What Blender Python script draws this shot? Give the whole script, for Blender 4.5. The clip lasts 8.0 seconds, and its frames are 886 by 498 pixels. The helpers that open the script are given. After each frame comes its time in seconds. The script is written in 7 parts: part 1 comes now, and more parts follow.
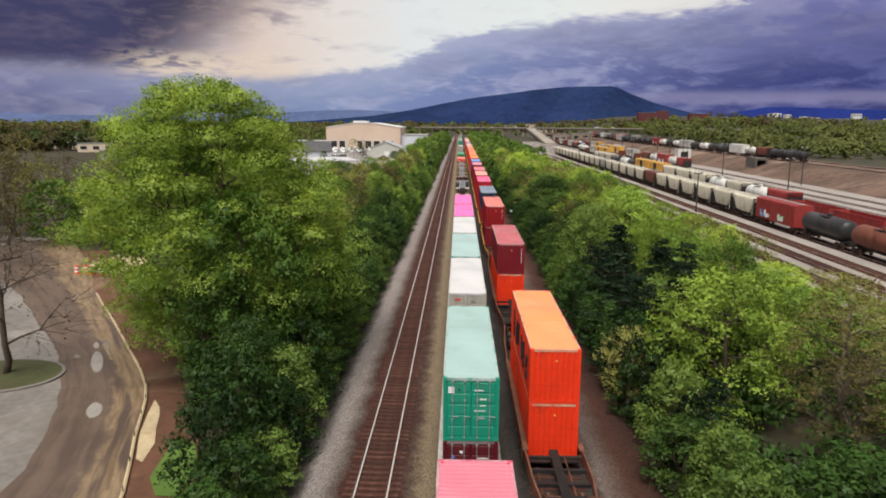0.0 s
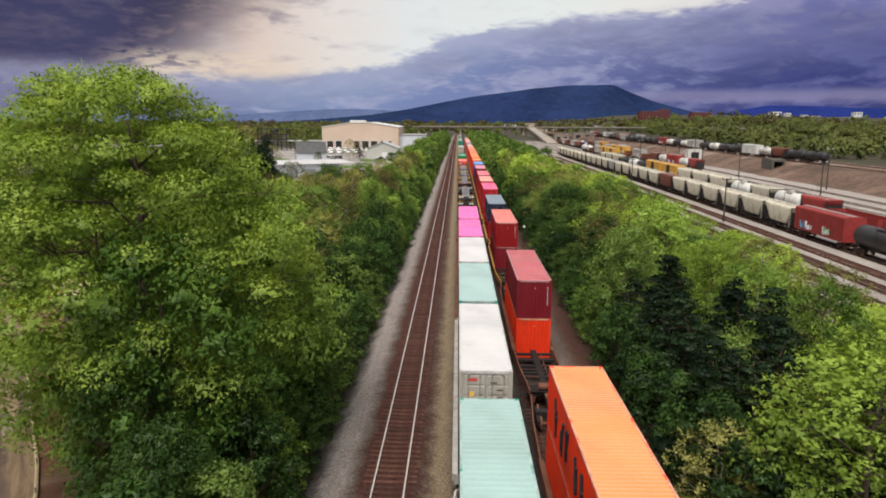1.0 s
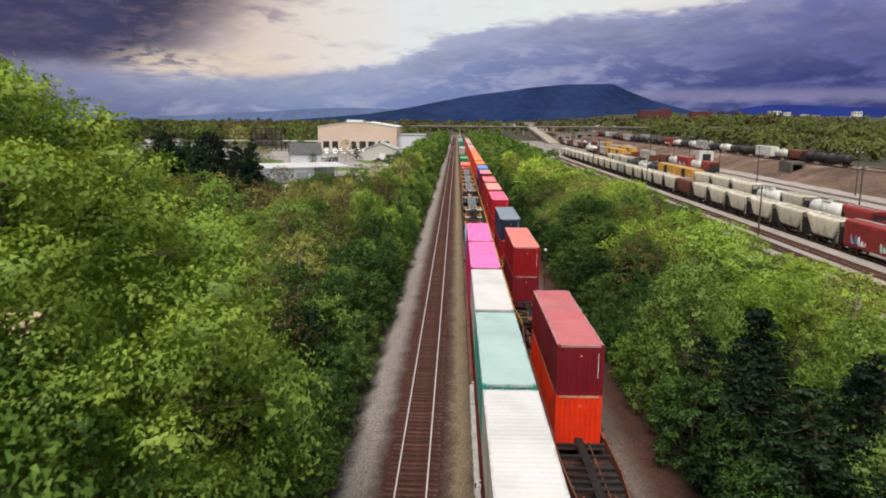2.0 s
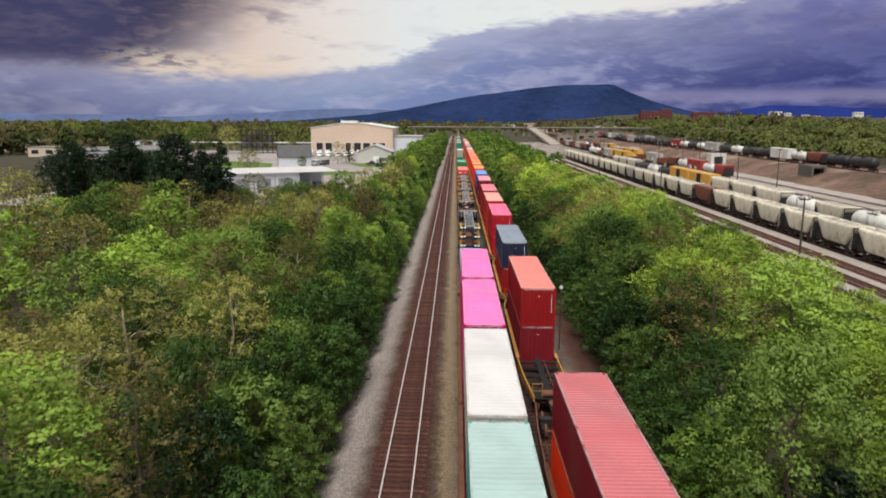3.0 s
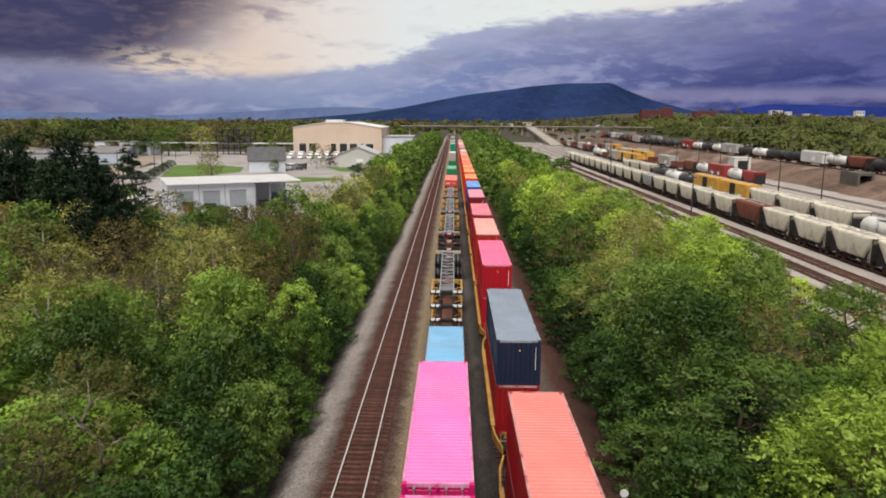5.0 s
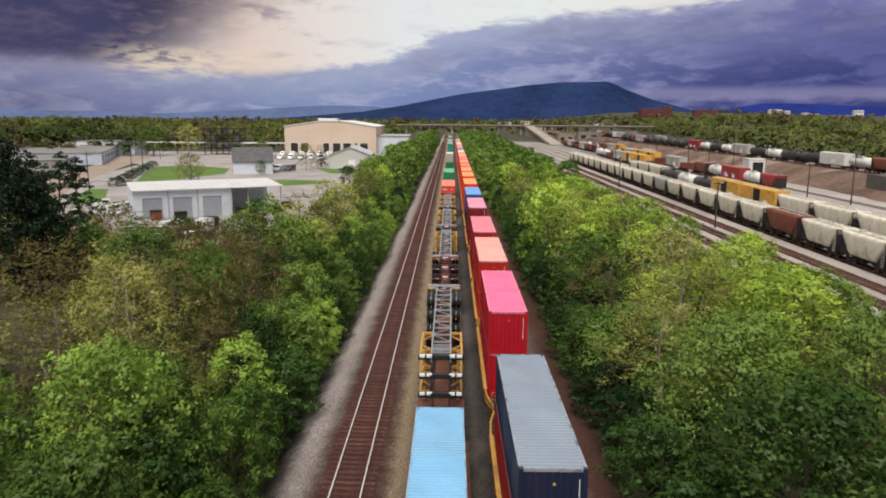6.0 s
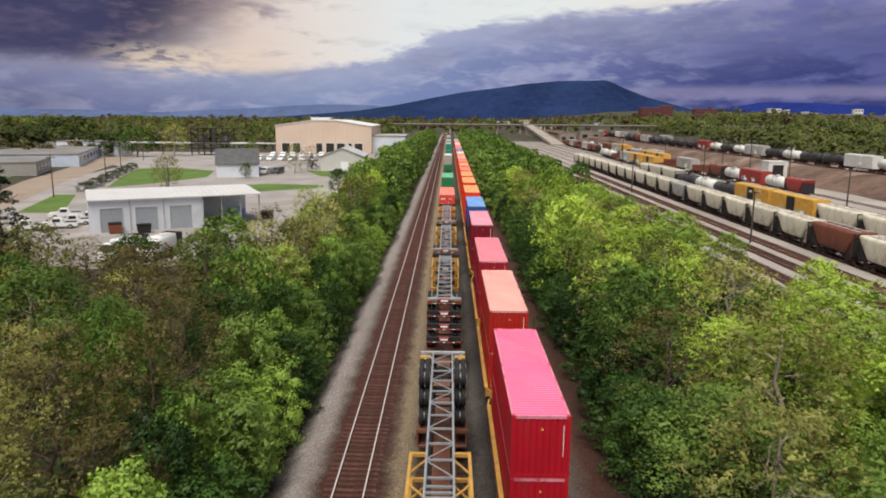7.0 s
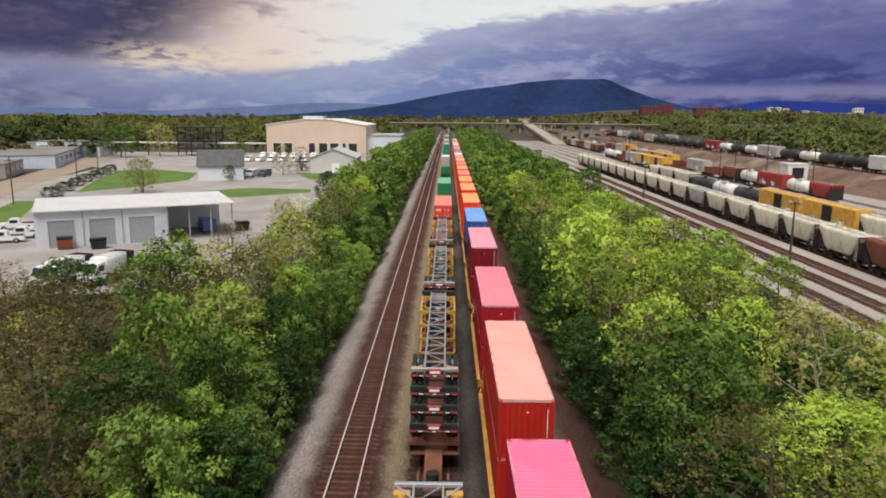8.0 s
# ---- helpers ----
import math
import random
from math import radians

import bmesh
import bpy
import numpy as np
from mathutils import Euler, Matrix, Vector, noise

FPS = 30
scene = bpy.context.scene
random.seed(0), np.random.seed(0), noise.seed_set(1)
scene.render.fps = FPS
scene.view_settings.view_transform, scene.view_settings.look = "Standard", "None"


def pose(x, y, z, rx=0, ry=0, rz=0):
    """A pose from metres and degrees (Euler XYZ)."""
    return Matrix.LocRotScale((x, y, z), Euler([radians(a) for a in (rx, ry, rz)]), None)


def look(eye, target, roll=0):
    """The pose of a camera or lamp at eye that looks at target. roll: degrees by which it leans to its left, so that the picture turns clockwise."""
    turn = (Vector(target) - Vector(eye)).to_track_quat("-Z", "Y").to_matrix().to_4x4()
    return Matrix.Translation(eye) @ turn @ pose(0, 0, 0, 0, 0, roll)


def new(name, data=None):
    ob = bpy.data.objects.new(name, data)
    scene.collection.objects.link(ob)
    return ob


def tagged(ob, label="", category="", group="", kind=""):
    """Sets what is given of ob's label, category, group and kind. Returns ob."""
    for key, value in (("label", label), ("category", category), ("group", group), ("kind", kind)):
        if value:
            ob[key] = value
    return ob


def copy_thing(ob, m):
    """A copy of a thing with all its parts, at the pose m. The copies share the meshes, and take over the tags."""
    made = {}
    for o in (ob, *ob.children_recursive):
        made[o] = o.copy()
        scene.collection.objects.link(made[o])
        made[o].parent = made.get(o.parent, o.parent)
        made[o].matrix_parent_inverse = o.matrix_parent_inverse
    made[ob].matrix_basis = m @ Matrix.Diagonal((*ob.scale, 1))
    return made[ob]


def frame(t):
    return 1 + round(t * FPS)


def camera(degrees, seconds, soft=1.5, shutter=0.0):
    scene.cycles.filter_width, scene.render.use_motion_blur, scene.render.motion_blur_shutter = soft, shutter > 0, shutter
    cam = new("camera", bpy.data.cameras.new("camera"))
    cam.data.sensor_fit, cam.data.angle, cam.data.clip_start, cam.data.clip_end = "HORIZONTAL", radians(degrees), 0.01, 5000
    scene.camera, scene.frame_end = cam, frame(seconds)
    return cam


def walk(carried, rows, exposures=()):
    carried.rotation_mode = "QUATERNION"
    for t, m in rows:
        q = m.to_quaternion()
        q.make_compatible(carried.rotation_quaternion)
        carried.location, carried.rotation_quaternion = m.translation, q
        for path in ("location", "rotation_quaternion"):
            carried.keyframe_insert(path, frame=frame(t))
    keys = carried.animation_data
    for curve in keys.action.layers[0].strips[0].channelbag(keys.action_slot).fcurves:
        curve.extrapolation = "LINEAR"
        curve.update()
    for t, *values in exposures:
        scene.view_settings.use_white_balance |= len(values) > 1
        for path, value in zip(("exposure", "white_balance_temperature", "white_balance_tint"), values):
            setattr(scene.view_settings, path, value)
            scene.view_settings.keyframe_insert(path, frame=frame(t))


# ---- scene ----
cam = camera(64.0, 8.0, soft=1.85, shutter=0.15)
PATH = [
    (0, (3.872, -3.866, 16.684), (3.829, -1.898, 16.332), 0.38),
    (0.5, (3.561, 3.180, 16.789), (3.520, 5.148, 16.435), 0.28),
    (1, (3.136, 9.912, 17.002), (3.096, 11.880, 16.647), 0.30),
    (1.5, (2.582, 16.792, 17.249), (2.545, 18.759, 16.893), 0.33),
    (2, (2.024, 23.277, 17.471), (1.989, 25.245, 17.113), 0.35),
    (3.5, (3.451, 47.104, 17.557), (3.418, 49.071, 17.202), 0.30),
    (4, (4.288, 54.156, 17.671), (4.256, 56.123, 17.313), 0.38),
    (4.5, (4.857, 62.565, 17.716), (4.827, 64.533, 17.357), 0.37),
    (6, (4.943, 84.860, 17.799), (4.923, 86.827, 17.436), 0.43),
    (6.5, (4.721, 92.916, 17.796), (4.704, 94.882, 17.431), 0.47),
    (7, (4.729, 100.348, 17.959), (4.715, 102.314, 17.593), 0.46),
    (7.5, (4.821, 107.664, 18.030), (4.810, 109.630, 17.661), 0.49),
    (8, (5.057, 114.442, 18.117), (5.047, 116.408, 17.747), 0.48),
]
walk(cam, [(t, look(eye, target, roll)) for t, eye, target, roll in PATH])
scene.view_settings.exposure = 0.0

# ---------------------------------------------------------------- light
SUN_ELEV, SUN_AZ = 62.0, -163.0          # degrees; azimuth from +Y towards +X


def node(nt, kind, **props):
    n = nt.nodes.new(kind)
    for k, v in props.items():
        if k == "op":
            n.operation = v
        elif k == "blend":
            n.blend_type = v
    return n


class Graph:
    """Small helper to write node trees as expressions."""

    def __init__(self, nt):
        self.nt = nt

    def link(self, a, b):
        if hasattr(a, "is_output"):
            self.nt.links.new(a, b)
        else:
            b.default_value = a

    def math(self, op, a, b=0.0, c=0.0, clamp=False):
        n = node(self.nt, "ShaderNodeMath", op=op)
        n.use_clamp = clamp
        for s, v in zip(n.inputs, (a, b, c)):
            self.link(v, s)
        return n.outputs[0]

    def noise(self, vec, scale, detail=3.0, rough=0.55, distort=0.0):
        n = node(self.nt, "ShaderNodeTexNoise")
        self.link(vec, n.inputs["Vector"])
        for k, v in (("Scale", scale), ("Detail", detail), ("Roughness", rough), ("Distortion", distort)):
            n.inputs[k].default_value = v
        return n.outputs["Fac"]

    def ramp(self, fac, stops, mode="LINEAR"):
        n = node(self.nt, "ShaderNodeValToRGB")
        n.color_ramp.interpolation = mode
        els = n.color_ramp.elements
        while len(els) < len(stops):
            els.new(0.5)
        for e, (p, c) in zip(els, stops):
            e.position = p
            e.color = (*c, 1) if hasattr(c, "__len__") else (c, c, c, 1)
        self.link(fac, n.inputs[0])
        return n.outputs[0]

    def mix(self, fac, a, b, blend="MIX"):
        n = node(self.nt, "ShaderNodeMix", blend=blend)
        n.data_type = "RGBA"
        n.blend_type = blend
        self.link(fac, n.inputs["Factor"])
        for v, s in ((a, n.inputs[6]), (b, n.inputs[7])):
            self.link((*v, 1) if isinstance(v, tuple) else v, s)
        return n.outputs[2]

    def smooth(self, v, lo, hi):
        n = node(self.nt, "ShaderNodeMapRange")
        n.interpolation_type = "SMOOTHSTEP"
        self.link(v, n.inputs[0])
        n.inputs[1].default_value, n.inputs[2].default_value = lo, hi
        n.inputs[3].default_value, n.inputs[4].default_value = 0.0, 1.0
        return n.outputs[0]

    def xyz(self, x, y, z):
        n = node(self.nt, "ShaderNodeCombineXYZ")
        for s, v in zip(n.inputs, (x, y, z)):
            self.link(v, s)
        return n.outputs[0]


def build_world():
    w = bpy.data.worlds.new("evening_sky")
    scene.world = w
    w.use_nodes = True
    nt = w.node_tree
    nt.nodes.clear()
    g = Graph(nt)
    out = node(nt, "ShaderNodeOutputWorld")
    bg_sky, bg_cloud = node(nt, "ShaderNodeBackground"), node(nt, "ShaderNodeBackground")
    sky = node(nt, "ShaderNodeTexSky")
    sky.sky_type = "NISHITA"
    sky.sun_disc = False
    sky.sun_elevation, sky.sun_rotation = radians(SUN_ELEV), radians(SUN_AZ)
    nt.links.new(sky.outputs[0], bg_sky.inputs[0])
    bg_sky.inputs[1].default_value = 0.10
    tc = node(nt, "ShaderNodeTexCoord")
    sep = node(nt, "ShaderNodeSeparateXYZ")
    nt.links.new(tc.outputs["Generated"], sep.inputs[0])
    dx, dy, dz = sep.outputs
    az = g.math("MULTIPLY", g.math("ARCTAN2", dx, dy), 57.2958)
    el = g.math("MULTIPLY", g.math("ARCSINE", dz), 57.2958)
    # long flat banks of cloud: streaks far wider than high
    p = g.xyz(g.math("MULTIPLY", az, 0.15), g.math("MULTIPLY", el, 0.46), 0.0)
    warp = g.math("MULTIPLY", g.math("SUBTRACT", g.noise(p, 0.8, 3, 0.5), 0.5), 1.0)
    q = g.xyz(g.math("ADD", g.math("MULTIPLY", az, 0.15), warp), g.math("ADD", g.math("MULTIPLY", el, 0.46), g.math("MULTIPLY", warp, 0.5)), 3.7)
    n1, n2, n3 = g.noise(q, 0.8, 3, 0.5), g.noise(q, 1.7, 4, 0.55), g.noise(q, 4.6, 4, 0.55)
    wob = g.math("ADD", g.math("MULTIPLY", g.math("SUBTRACT", n2, 0.5), 2.2), g.math("MULTIPLY", g.math("SUBTRACT", n3, 0.5), 1.3))
    f = g.math("DIVIDE", g.math("ADD", g.math("ADD", az, g.math("MULTIPLY", wob, 1.6)), 40.0), 80.0, clamp=True)
    at = lambda deg: (deg + 40.0) / 80.0
    # upper edge of the bank ahead, climbing to the right
    edge = g.ramp(f, [(0.0, 0.22), (at(-20), 0.24), (at(-11), 0.25), (at(-5), 0.32), (at(-1), 0.42), (at(3), 0.50), (at(8), 0.535), (at(16), 0.53), (at(20), 0.60), (at(24), 0.74), (at(30), 1.0)])
    edge = g.math("MULTIPLY", edge, 15.0)
    gap = g.math("SUBTRACT", g.math("ADD", edge, g.math("MULTIPLY", wob, 0.75)), el)
    bank = g.smooth(gap, -0.30, 0.65)
    # dark bank high on the left
    lf = g.math("ADD", g.math("MULTIPLY", g.math("SUBTRACT", -18.5, az), 0.40), g.math("MULTIPLY", g.math("SUBTRACT", el, 5.5), 0.45))
    left = g.math("MULTIPLY", g.smooth(g.math("ADD", lf, g.math("MULTIPLY", wob, 1.5)), -1.6, 2.4), g.smooth(g.math("ADD", el, g.math("MULTIPLY", wob, 0.7)), 3.2, 4.6))
    # lit veil between the banks
    veil = g.ramp(f, [(0.0, (0.18, 0.19, 0.34)), (at(-24), (0.30, 0.28, 0.38)), (at(-16), (0.74, 0.60, 0.53)), (at(-10), (0.80, 0.73, 0.68)), (at(-4), (0.78, 0.80, 0.80)), (at(6), (0.80, 0.84, 0.82)), (at(14), (0.82, 0.80, 0.77)), (1.0, (0.55, 0.5, 0.55))])
    veil = g.mix(g.math("MULTIPLY", g.smooth(n2, 0.50, 0.72), g.math("SUBTRACT", 0.75, g.math("MULTIPLY", g.smooth(az, -14.0, -4.0), 0.6))), veil, (0.36, 0.30, 0.36))
    # bank body: pale and ragged near its upper edge, deep blue lower and to the right
    top = g.ramp(f, [(0.0, (0.16, 0.14, 0.26)), (at(-14), (0.34, 0.36, 0.46)), (at(0), (0.38, 0.39, 0.49)), (at(8), (0.40, 0.39, 0.48)), (at(18), (0.32, 0.31, 0.43)), (at(26), (0.27, 0.25, 0.40)), (1.0, (0.23, 0.21, 0.37))])
    deep = g.ramp(f, [(0.0, (0.11, 0.11, 0.21)), (at(-20), (0.16, 0.18, 0.31)), (at(-10), (0.20, 0.26, 0.42)), (at(0), (0.19, 0.23, 0.39)), (at(10), (0.125, 0.14, 0.30)), (at(18), (0.062, 0.070, 0.20)), (at(26), (0.036, 0.041, 0.165)), (1.0, (0.034, 0.039, 0.155))])
    under = g.math("MINIMUM", gap, g.math("MULTIPLY", g.math("SUBTRACT", 9.6, el), 0.55))
    body = g.mix(g.smooth(g.math("ADD", under, g.math("MULTIPLY", wob, 0.9)), 0.1, 3.6), top, deep)
    streak = g.math("MULTIPLY", g.smooth(g.math("ADD", g.math("MULTIPLY", n2, 0.75), g.math("MULTIPLY", n3, 0.25)), 0.43, 0.62), 0.72)
    body = g.mix(streak, body, g.ramp(f, [(0.0, (0.27, 0.25, 0.32)), (at(-12), (0.42, 0.42, 0.52)), (at(2), (0.46, 0.44, 0.54)), (at(12), (0.38, 0.38, 0.50)), (at(22), (0.17, 0.17, 0.34)), (1.0, (0.10, 0.10, 0.27))]))
    shade = g.math("MULTIPLY", g.smooth(n1, 0.50, 0.72), 0.55)
    body = g.mix(shade, body, g.mix(0.45, body, (0.05, 0.05, 0.12)))
    body = g.mix(1.0, body, (0.93, 0.99, 1.13), "MULTIPLY")
    # paler slot just over the hills to the right
    slot = g.math("MULTIPLY", g.math("SUBTRACT", 1.0, g.smooth(g.math("ABSOLUTE", g.math("SUBTRACT", g.math("ADD", el, g.math("MULTIPLY", wob, 0.3)), 1.9)), 0.1, 0.7)), g.smooth(az, 8.0, 16.0))
    body = g.mix(g.math("MULTIPLY", slot, 0.6), body, (0.27, 0.25, 0.42))
    dark = g.mix(g.smooth(g.math("ADD", g.math("MULTIPLY", n2, 0.6), g.math("MULTIPLY", n3, 0.4)), 0.42, 0.66), (0.045, 0.034, 0.068), (0.27, 0.205, 0.215))
    dark = g.mix(g.math("MULTIPLY", g.smooth(az, -19.0, -27.0), 0.8), dark, (0.046, 0.044, 0.125))
    cloud = g.mix(left, g.mix(bank, veil, body), dark)
    # low evening glow in the rifts on the left
    gl = g.math("MULTIPLY", g.math("SUBTRACT", 1.0, g.smooth(g.math("ABSOLUTE", g.math("SUBTRACT", az, -19.0)), 3.0, 8.5)),
                g.math("SUBTRACT", 1.0, g.smooth(g.math("ABSOLUTE", g.math("SUBTRACT", g.math("ADD", el, g.math("MULTIPLY", wob, 0.5)), 4.0)), 0.2, 1.5)))
    gl = g.math("MULTIPLY", gl, g.smooth(n3, 0.36, 0.58))
    cloud = g.mix(g.math("MULTIPLY", gl, 0.8), cloud, (0.80, 0.66, 0.52))
    # behind the camera a plain, brighter overcast
    back = g.smooth(g.math("ABSOLUTE", az), 48.0, 105.0)
    cloud = g.mix(back, cloud, g.mix(n1, (0.50, 0.51, 0.56), (0.80, 0.79, 0.78)))
    # overhead the same broken overcast, brighter where it is thin
    over = g.smooth(el, 13.0, 34.0)
    n4 = g.noise(tc.outputs["Generated"], 2.2, 4, 0.55)
    cloud = g.mix(over, cloud, g.mix(n4, (0.25, 0.265, 0.31), (0.52, 0.515, 0.51)))
    nt.links.new(cloud, bg_cloud.inputs[0])
    bg_cloud.inputs[1].default_value = 1.0
    ms = node(nt, "ShaderNodeMixShader")
    ms.inputs[0].default_value = 0.97
    nt.links.new(bg_sky.outputs[0], ms.inputs[1])
    nt.links.new(bg_cloud.outputs[0], ms.inputs[2])
    nt.links.new(ms.outputs[0], out.inputs[0])


build_world()
sun = new("sun", bpy.data.lights.new("sun", "SUN"))
sun.data.energy, sun.data.angle, sun.data.color = 4.3, radians(38), (1.0, 0.94, 0.85)
_e, _a = radians(SUN_ELEV), radians(SUN_AZ)
sun.matrix_world = look((0, 0, 60), (-math.sin(_a) * math.cos(_e), -math.cos(_a) * math.cos(_e), 60 - math.sin(_e)))
# ---------------------------------------------------------------- materials
MATS = {}


def srgb(r, g, b):
    f = lambda c: (c / 255 / 12.92) if c <= 10 else ((c / 255 + 0.055) / 1.055) ** 2.4
    return (f(r), f(g), f(b))


def mat(name, base, rough=0.7, metal=0.0, var=0.25, scale=1.5, fine=14.0, dirt=None, dirt_amt=0.0, bump=0.0, bump_scale=30.0, rand=0.0, coord="Object", spec=0.4):
    """A worn surface: base colour varied at two scales, dirt in patches, fine relief."""
    if name in MATS:
        return MATS[name]
    m = bpy.data.materials.new(name)
    m.use_nodes = True
    nt = m.node_tree
    g = Graph(nt)
    b = nt.nodes["Principled BSDF"]
    tc = node(nt, "ShaderNodeTexCoord")
    v = tc.outputs[coord]
    n1, n2 = g.noise(v, scale, 4, 0.6), g.noise(v, fine, 3, 0.6)
    mixed = g.math("ADD", g.math("MULTIPLY", n1, 0.6), g.math("MULTIPLY", n2, 0.4))
    lo = tuple(c * (1 - var) for c in base)
    hi = tuple(min(1, c * (1 + var)) for c in base)
    col = g.mix(g.smooth(mixed, 0.3, 0.7), lo, hi)
    if dirt:
        n3 = g.noise(v, scale * 0.6, 5, 0.65, 0.6)
        col = g.mix(g.math("MULTIPLY", g.smooth(n3, 0.5, 0.68), dirt_amt), col, dirt)
    if rand:
        oi = node(nt, "ShaderNodeObjectInfo")
        k = g.math("ADD", 1 - rand, g.math("MULTIPLY", oi.outputs["Random"], 2 * rand))
        col = g.mix(1.0, col, g.xyz(k, k, k), "MULTIPLY")
    nt.links.new(col, b.inputs["Base Color"])
    g.link(g.math("ADD", rough - 0.1, g.math("MULTIPLY", n2, 0.2), clamp=True), b.inputs["Roughness"])
    b.inputs["Metallic"].default_value = metal
    b.inputs["Specular IOR Level"].default_value = spec
    if bump:
        bn = node(nt, "ShaderNodeBump")
        bn.inputs["Strength"].default_value = 1.0
        bn.inputs["Distance"].default_value = bump
        nt.links.new(g.noise(v, bump_scale, 4, 0.7), bn.inputs["Height"])
        nt.links.new(bn.outputs[0], b.inputs["Normal"])
    MATS[name] = m
    return m


def leaf_mat(name, dark, bright, translucent=0.35, patch=0.5):
    """Leaves: each leaf its own shade, each tree its own tone, light through the blade."""
    if name in MATS:
        return MATS[name]
    m = bpy.data.materials.new(name)
    m.use_nodes = True
    nt = m.node_tree
    nt.nodes.clear()
    g = Graph(nt)
    out = node(nt, "ShaderNodeOutputMaterial")
    geo, oi = node(nt, "ShaderNodeNewGeometry"), node(nt, "ShaderNodeObjectInfo")
    tc = node(nt, "ShaderNodeTexCoord")
    k = g.math("ADD", g.math("MULTIPLY", geo.outputs["Random Per Island"], 0.12), g.math("MULTIPLY", g.noise(tc.outputs["Object"], patch, 2), 0.88))
    k = g.math("ADD", k, g.math("MULTIPLY", g.math("SUBTRACT", oi.outputs["Random"], 0.5), 0.5), clamp=True)
    col = g.mix(g.smooth(k, 0.22, 0.80), dark, bright)
    d, t, gl, mx, mx2 = (node(nt, s) for s in ("ShaderNodeBsdfDiffuse", "ShaderNodeBsdfTranslucent", "ShaderNodeBsdfGlossy", "ShaderNodeMixShader", "ShaderNodeMixShader"))
    nt.links.new(col, d.inputs[0])
    nt.links.new(g.mix(1.0, col, (1.2, 1.1, 0.5), "MULTIPLY"), t.inputs[0])
    gl.inputs["Roughness"].default_value = 0.45
    gl.inputs[0].default_value = (0.9, 0.9, 0.9, 1)
    mx.inputs[0].default_value = translucent
    mx2.inputs[0].default_value = 0.01
    nt.links.new(d.outputs[0], mx.inputs[1])
    nt.links.new(t.outputs[0], mx.inputs[2])
    nt.links.new(mx.outputs[0], mx2.inputs[1])
    nt.links.new(gl.outputs[0], mx2.inputs[2])
    nt.links.new(mx2.outputs[0], out.inputs[0])
    MATS[name] = m
    return m


STEEL = mat("worn_rail_steel", (0.80, 0.74, 0.71), 0.35, 0.45, 0.1, 0.4, 8)
RUST = mat("rusty_rail_web", (0.10, 0.045, 0.028), 0.85, 0.1, 0.35, 1.2, 12, bump=0.004)
TIE = mat("creosoted_tie", (0.062, 0.022, 0.015), 0.9, 0, 0.4, 2.0, 14, (0.11, 0.07, 0.055), 0.5, 0.008, 18, rand=0.35)
BLACK = mat("black_car_steel", (0.022, 0.021, 0.022), 0.6, 0.2, 0.4, 1.0, 9, (0.07, 0.045, 0.03), 0.5)
RUBBER = mat("tyre_rubber", (0.018, 0.018, 0.019), 0.85, 0, 0.2)
SILVER = mat("galvanised_frame", (0.36, 0.37, 0.39), 0.5, 0.4, 0.2, 1.0, 12, (0.2, 0.16, 0.13), 0.5)
YELLOW = mat("ochre_frame_paint", (0.46, 0.25, 0.055), 0.6, 0, 0.25, 1.2, 10, (0.18, 0.09, 0.05), 0.6)
BROWNSTEEL = mat("rust_brown_car_steel", (0.16, 0.065, 0.04), 0.75, 0.1, 0.35, 1.0, 9, (0.05, 0.03, 0.025), 0.5)
GREYSILL = mat("grey_car_sill", (0.45, 0.43, 0.41), 0.65, 0.1, 0.25, 1.0, 9, (0.12, 0.08, 0.06), 0.5)
BARK = mat("bark", (0.085, 0.062, 0.045), 0.95, 0, 0.4, 3.0, 20, bump=0.02, bump_scale=14)
PALEBARK = mat("pale_bark", (0.30, 0.25, 0.20), 0.95, 0, 0.35, 3.0, 20, bump=0.02, bump_scale=14)
# ---------------------------------------------------------------- mesh helpers
def mesh_of(name, bm, *materials):
    me = bpy.data.meshes.new(name)
    bm.to_mesh(me)
    bm.free()
    for m in materials:
        me.materials.append(m)
    return me


def part(name, bm, material, parent=None, label="", m=None):
    """Links a bmesh (or a mesh) as one object under a thing or a part."""
    if isinstance(bm, bpy.types.Mesh):
        me = bm
    else:
        me = mesh_of(name, bm, *(material if isinstance(material, (list, tuple)) else [material]))
    ob = new(name, me)
    ob.parent = parent
    if m is not None:
        ob.matrix_basis = m
    if label:
        ob["label"] = label
    return ob


def thing(name, label, category, group="", kind="", m=None):
    ob = new(name)
    ob.empty_display_size = 0.2
    tagged(ob, label, category, group, kind)
    if m is not None:
        ob.matrix_basis = m
    return ob


def box(bm, x0, x1, y0, y1, z0, z1, bevel=0.0, m=None, mi=0):
    r = bmesh.ops.create_cube(bm, size=1.0)
    vs = r["verts"]
    t = Matrix.Translation(((x0 + x1) / 2, (y0 + y1) / 2, (z0 + z1) / 2)) @ Matrix.Diagonal((abs(x1 - x0), abs(y1 - y0), abs(z1 - z0), 1))
    bmesh.ops.transform(bm, matrix=t if m is None else m @ t, verts=vs)
    if mi:
        for f in {f for v in vs for f in v.link_faces}:
            f.material_index = mi
    if bevel:
        bmesh.ops.bevel(bm, geom=list({e for v in vs for e in v.link_edges}), offset=bevel, segments=1, affect="EDGES")
    return bm


def boxes(*args, bevel=0.0):
    bm = bmesh.new()
    for a in args:
        box(bm, *a, bevel=bevel)
    return bm


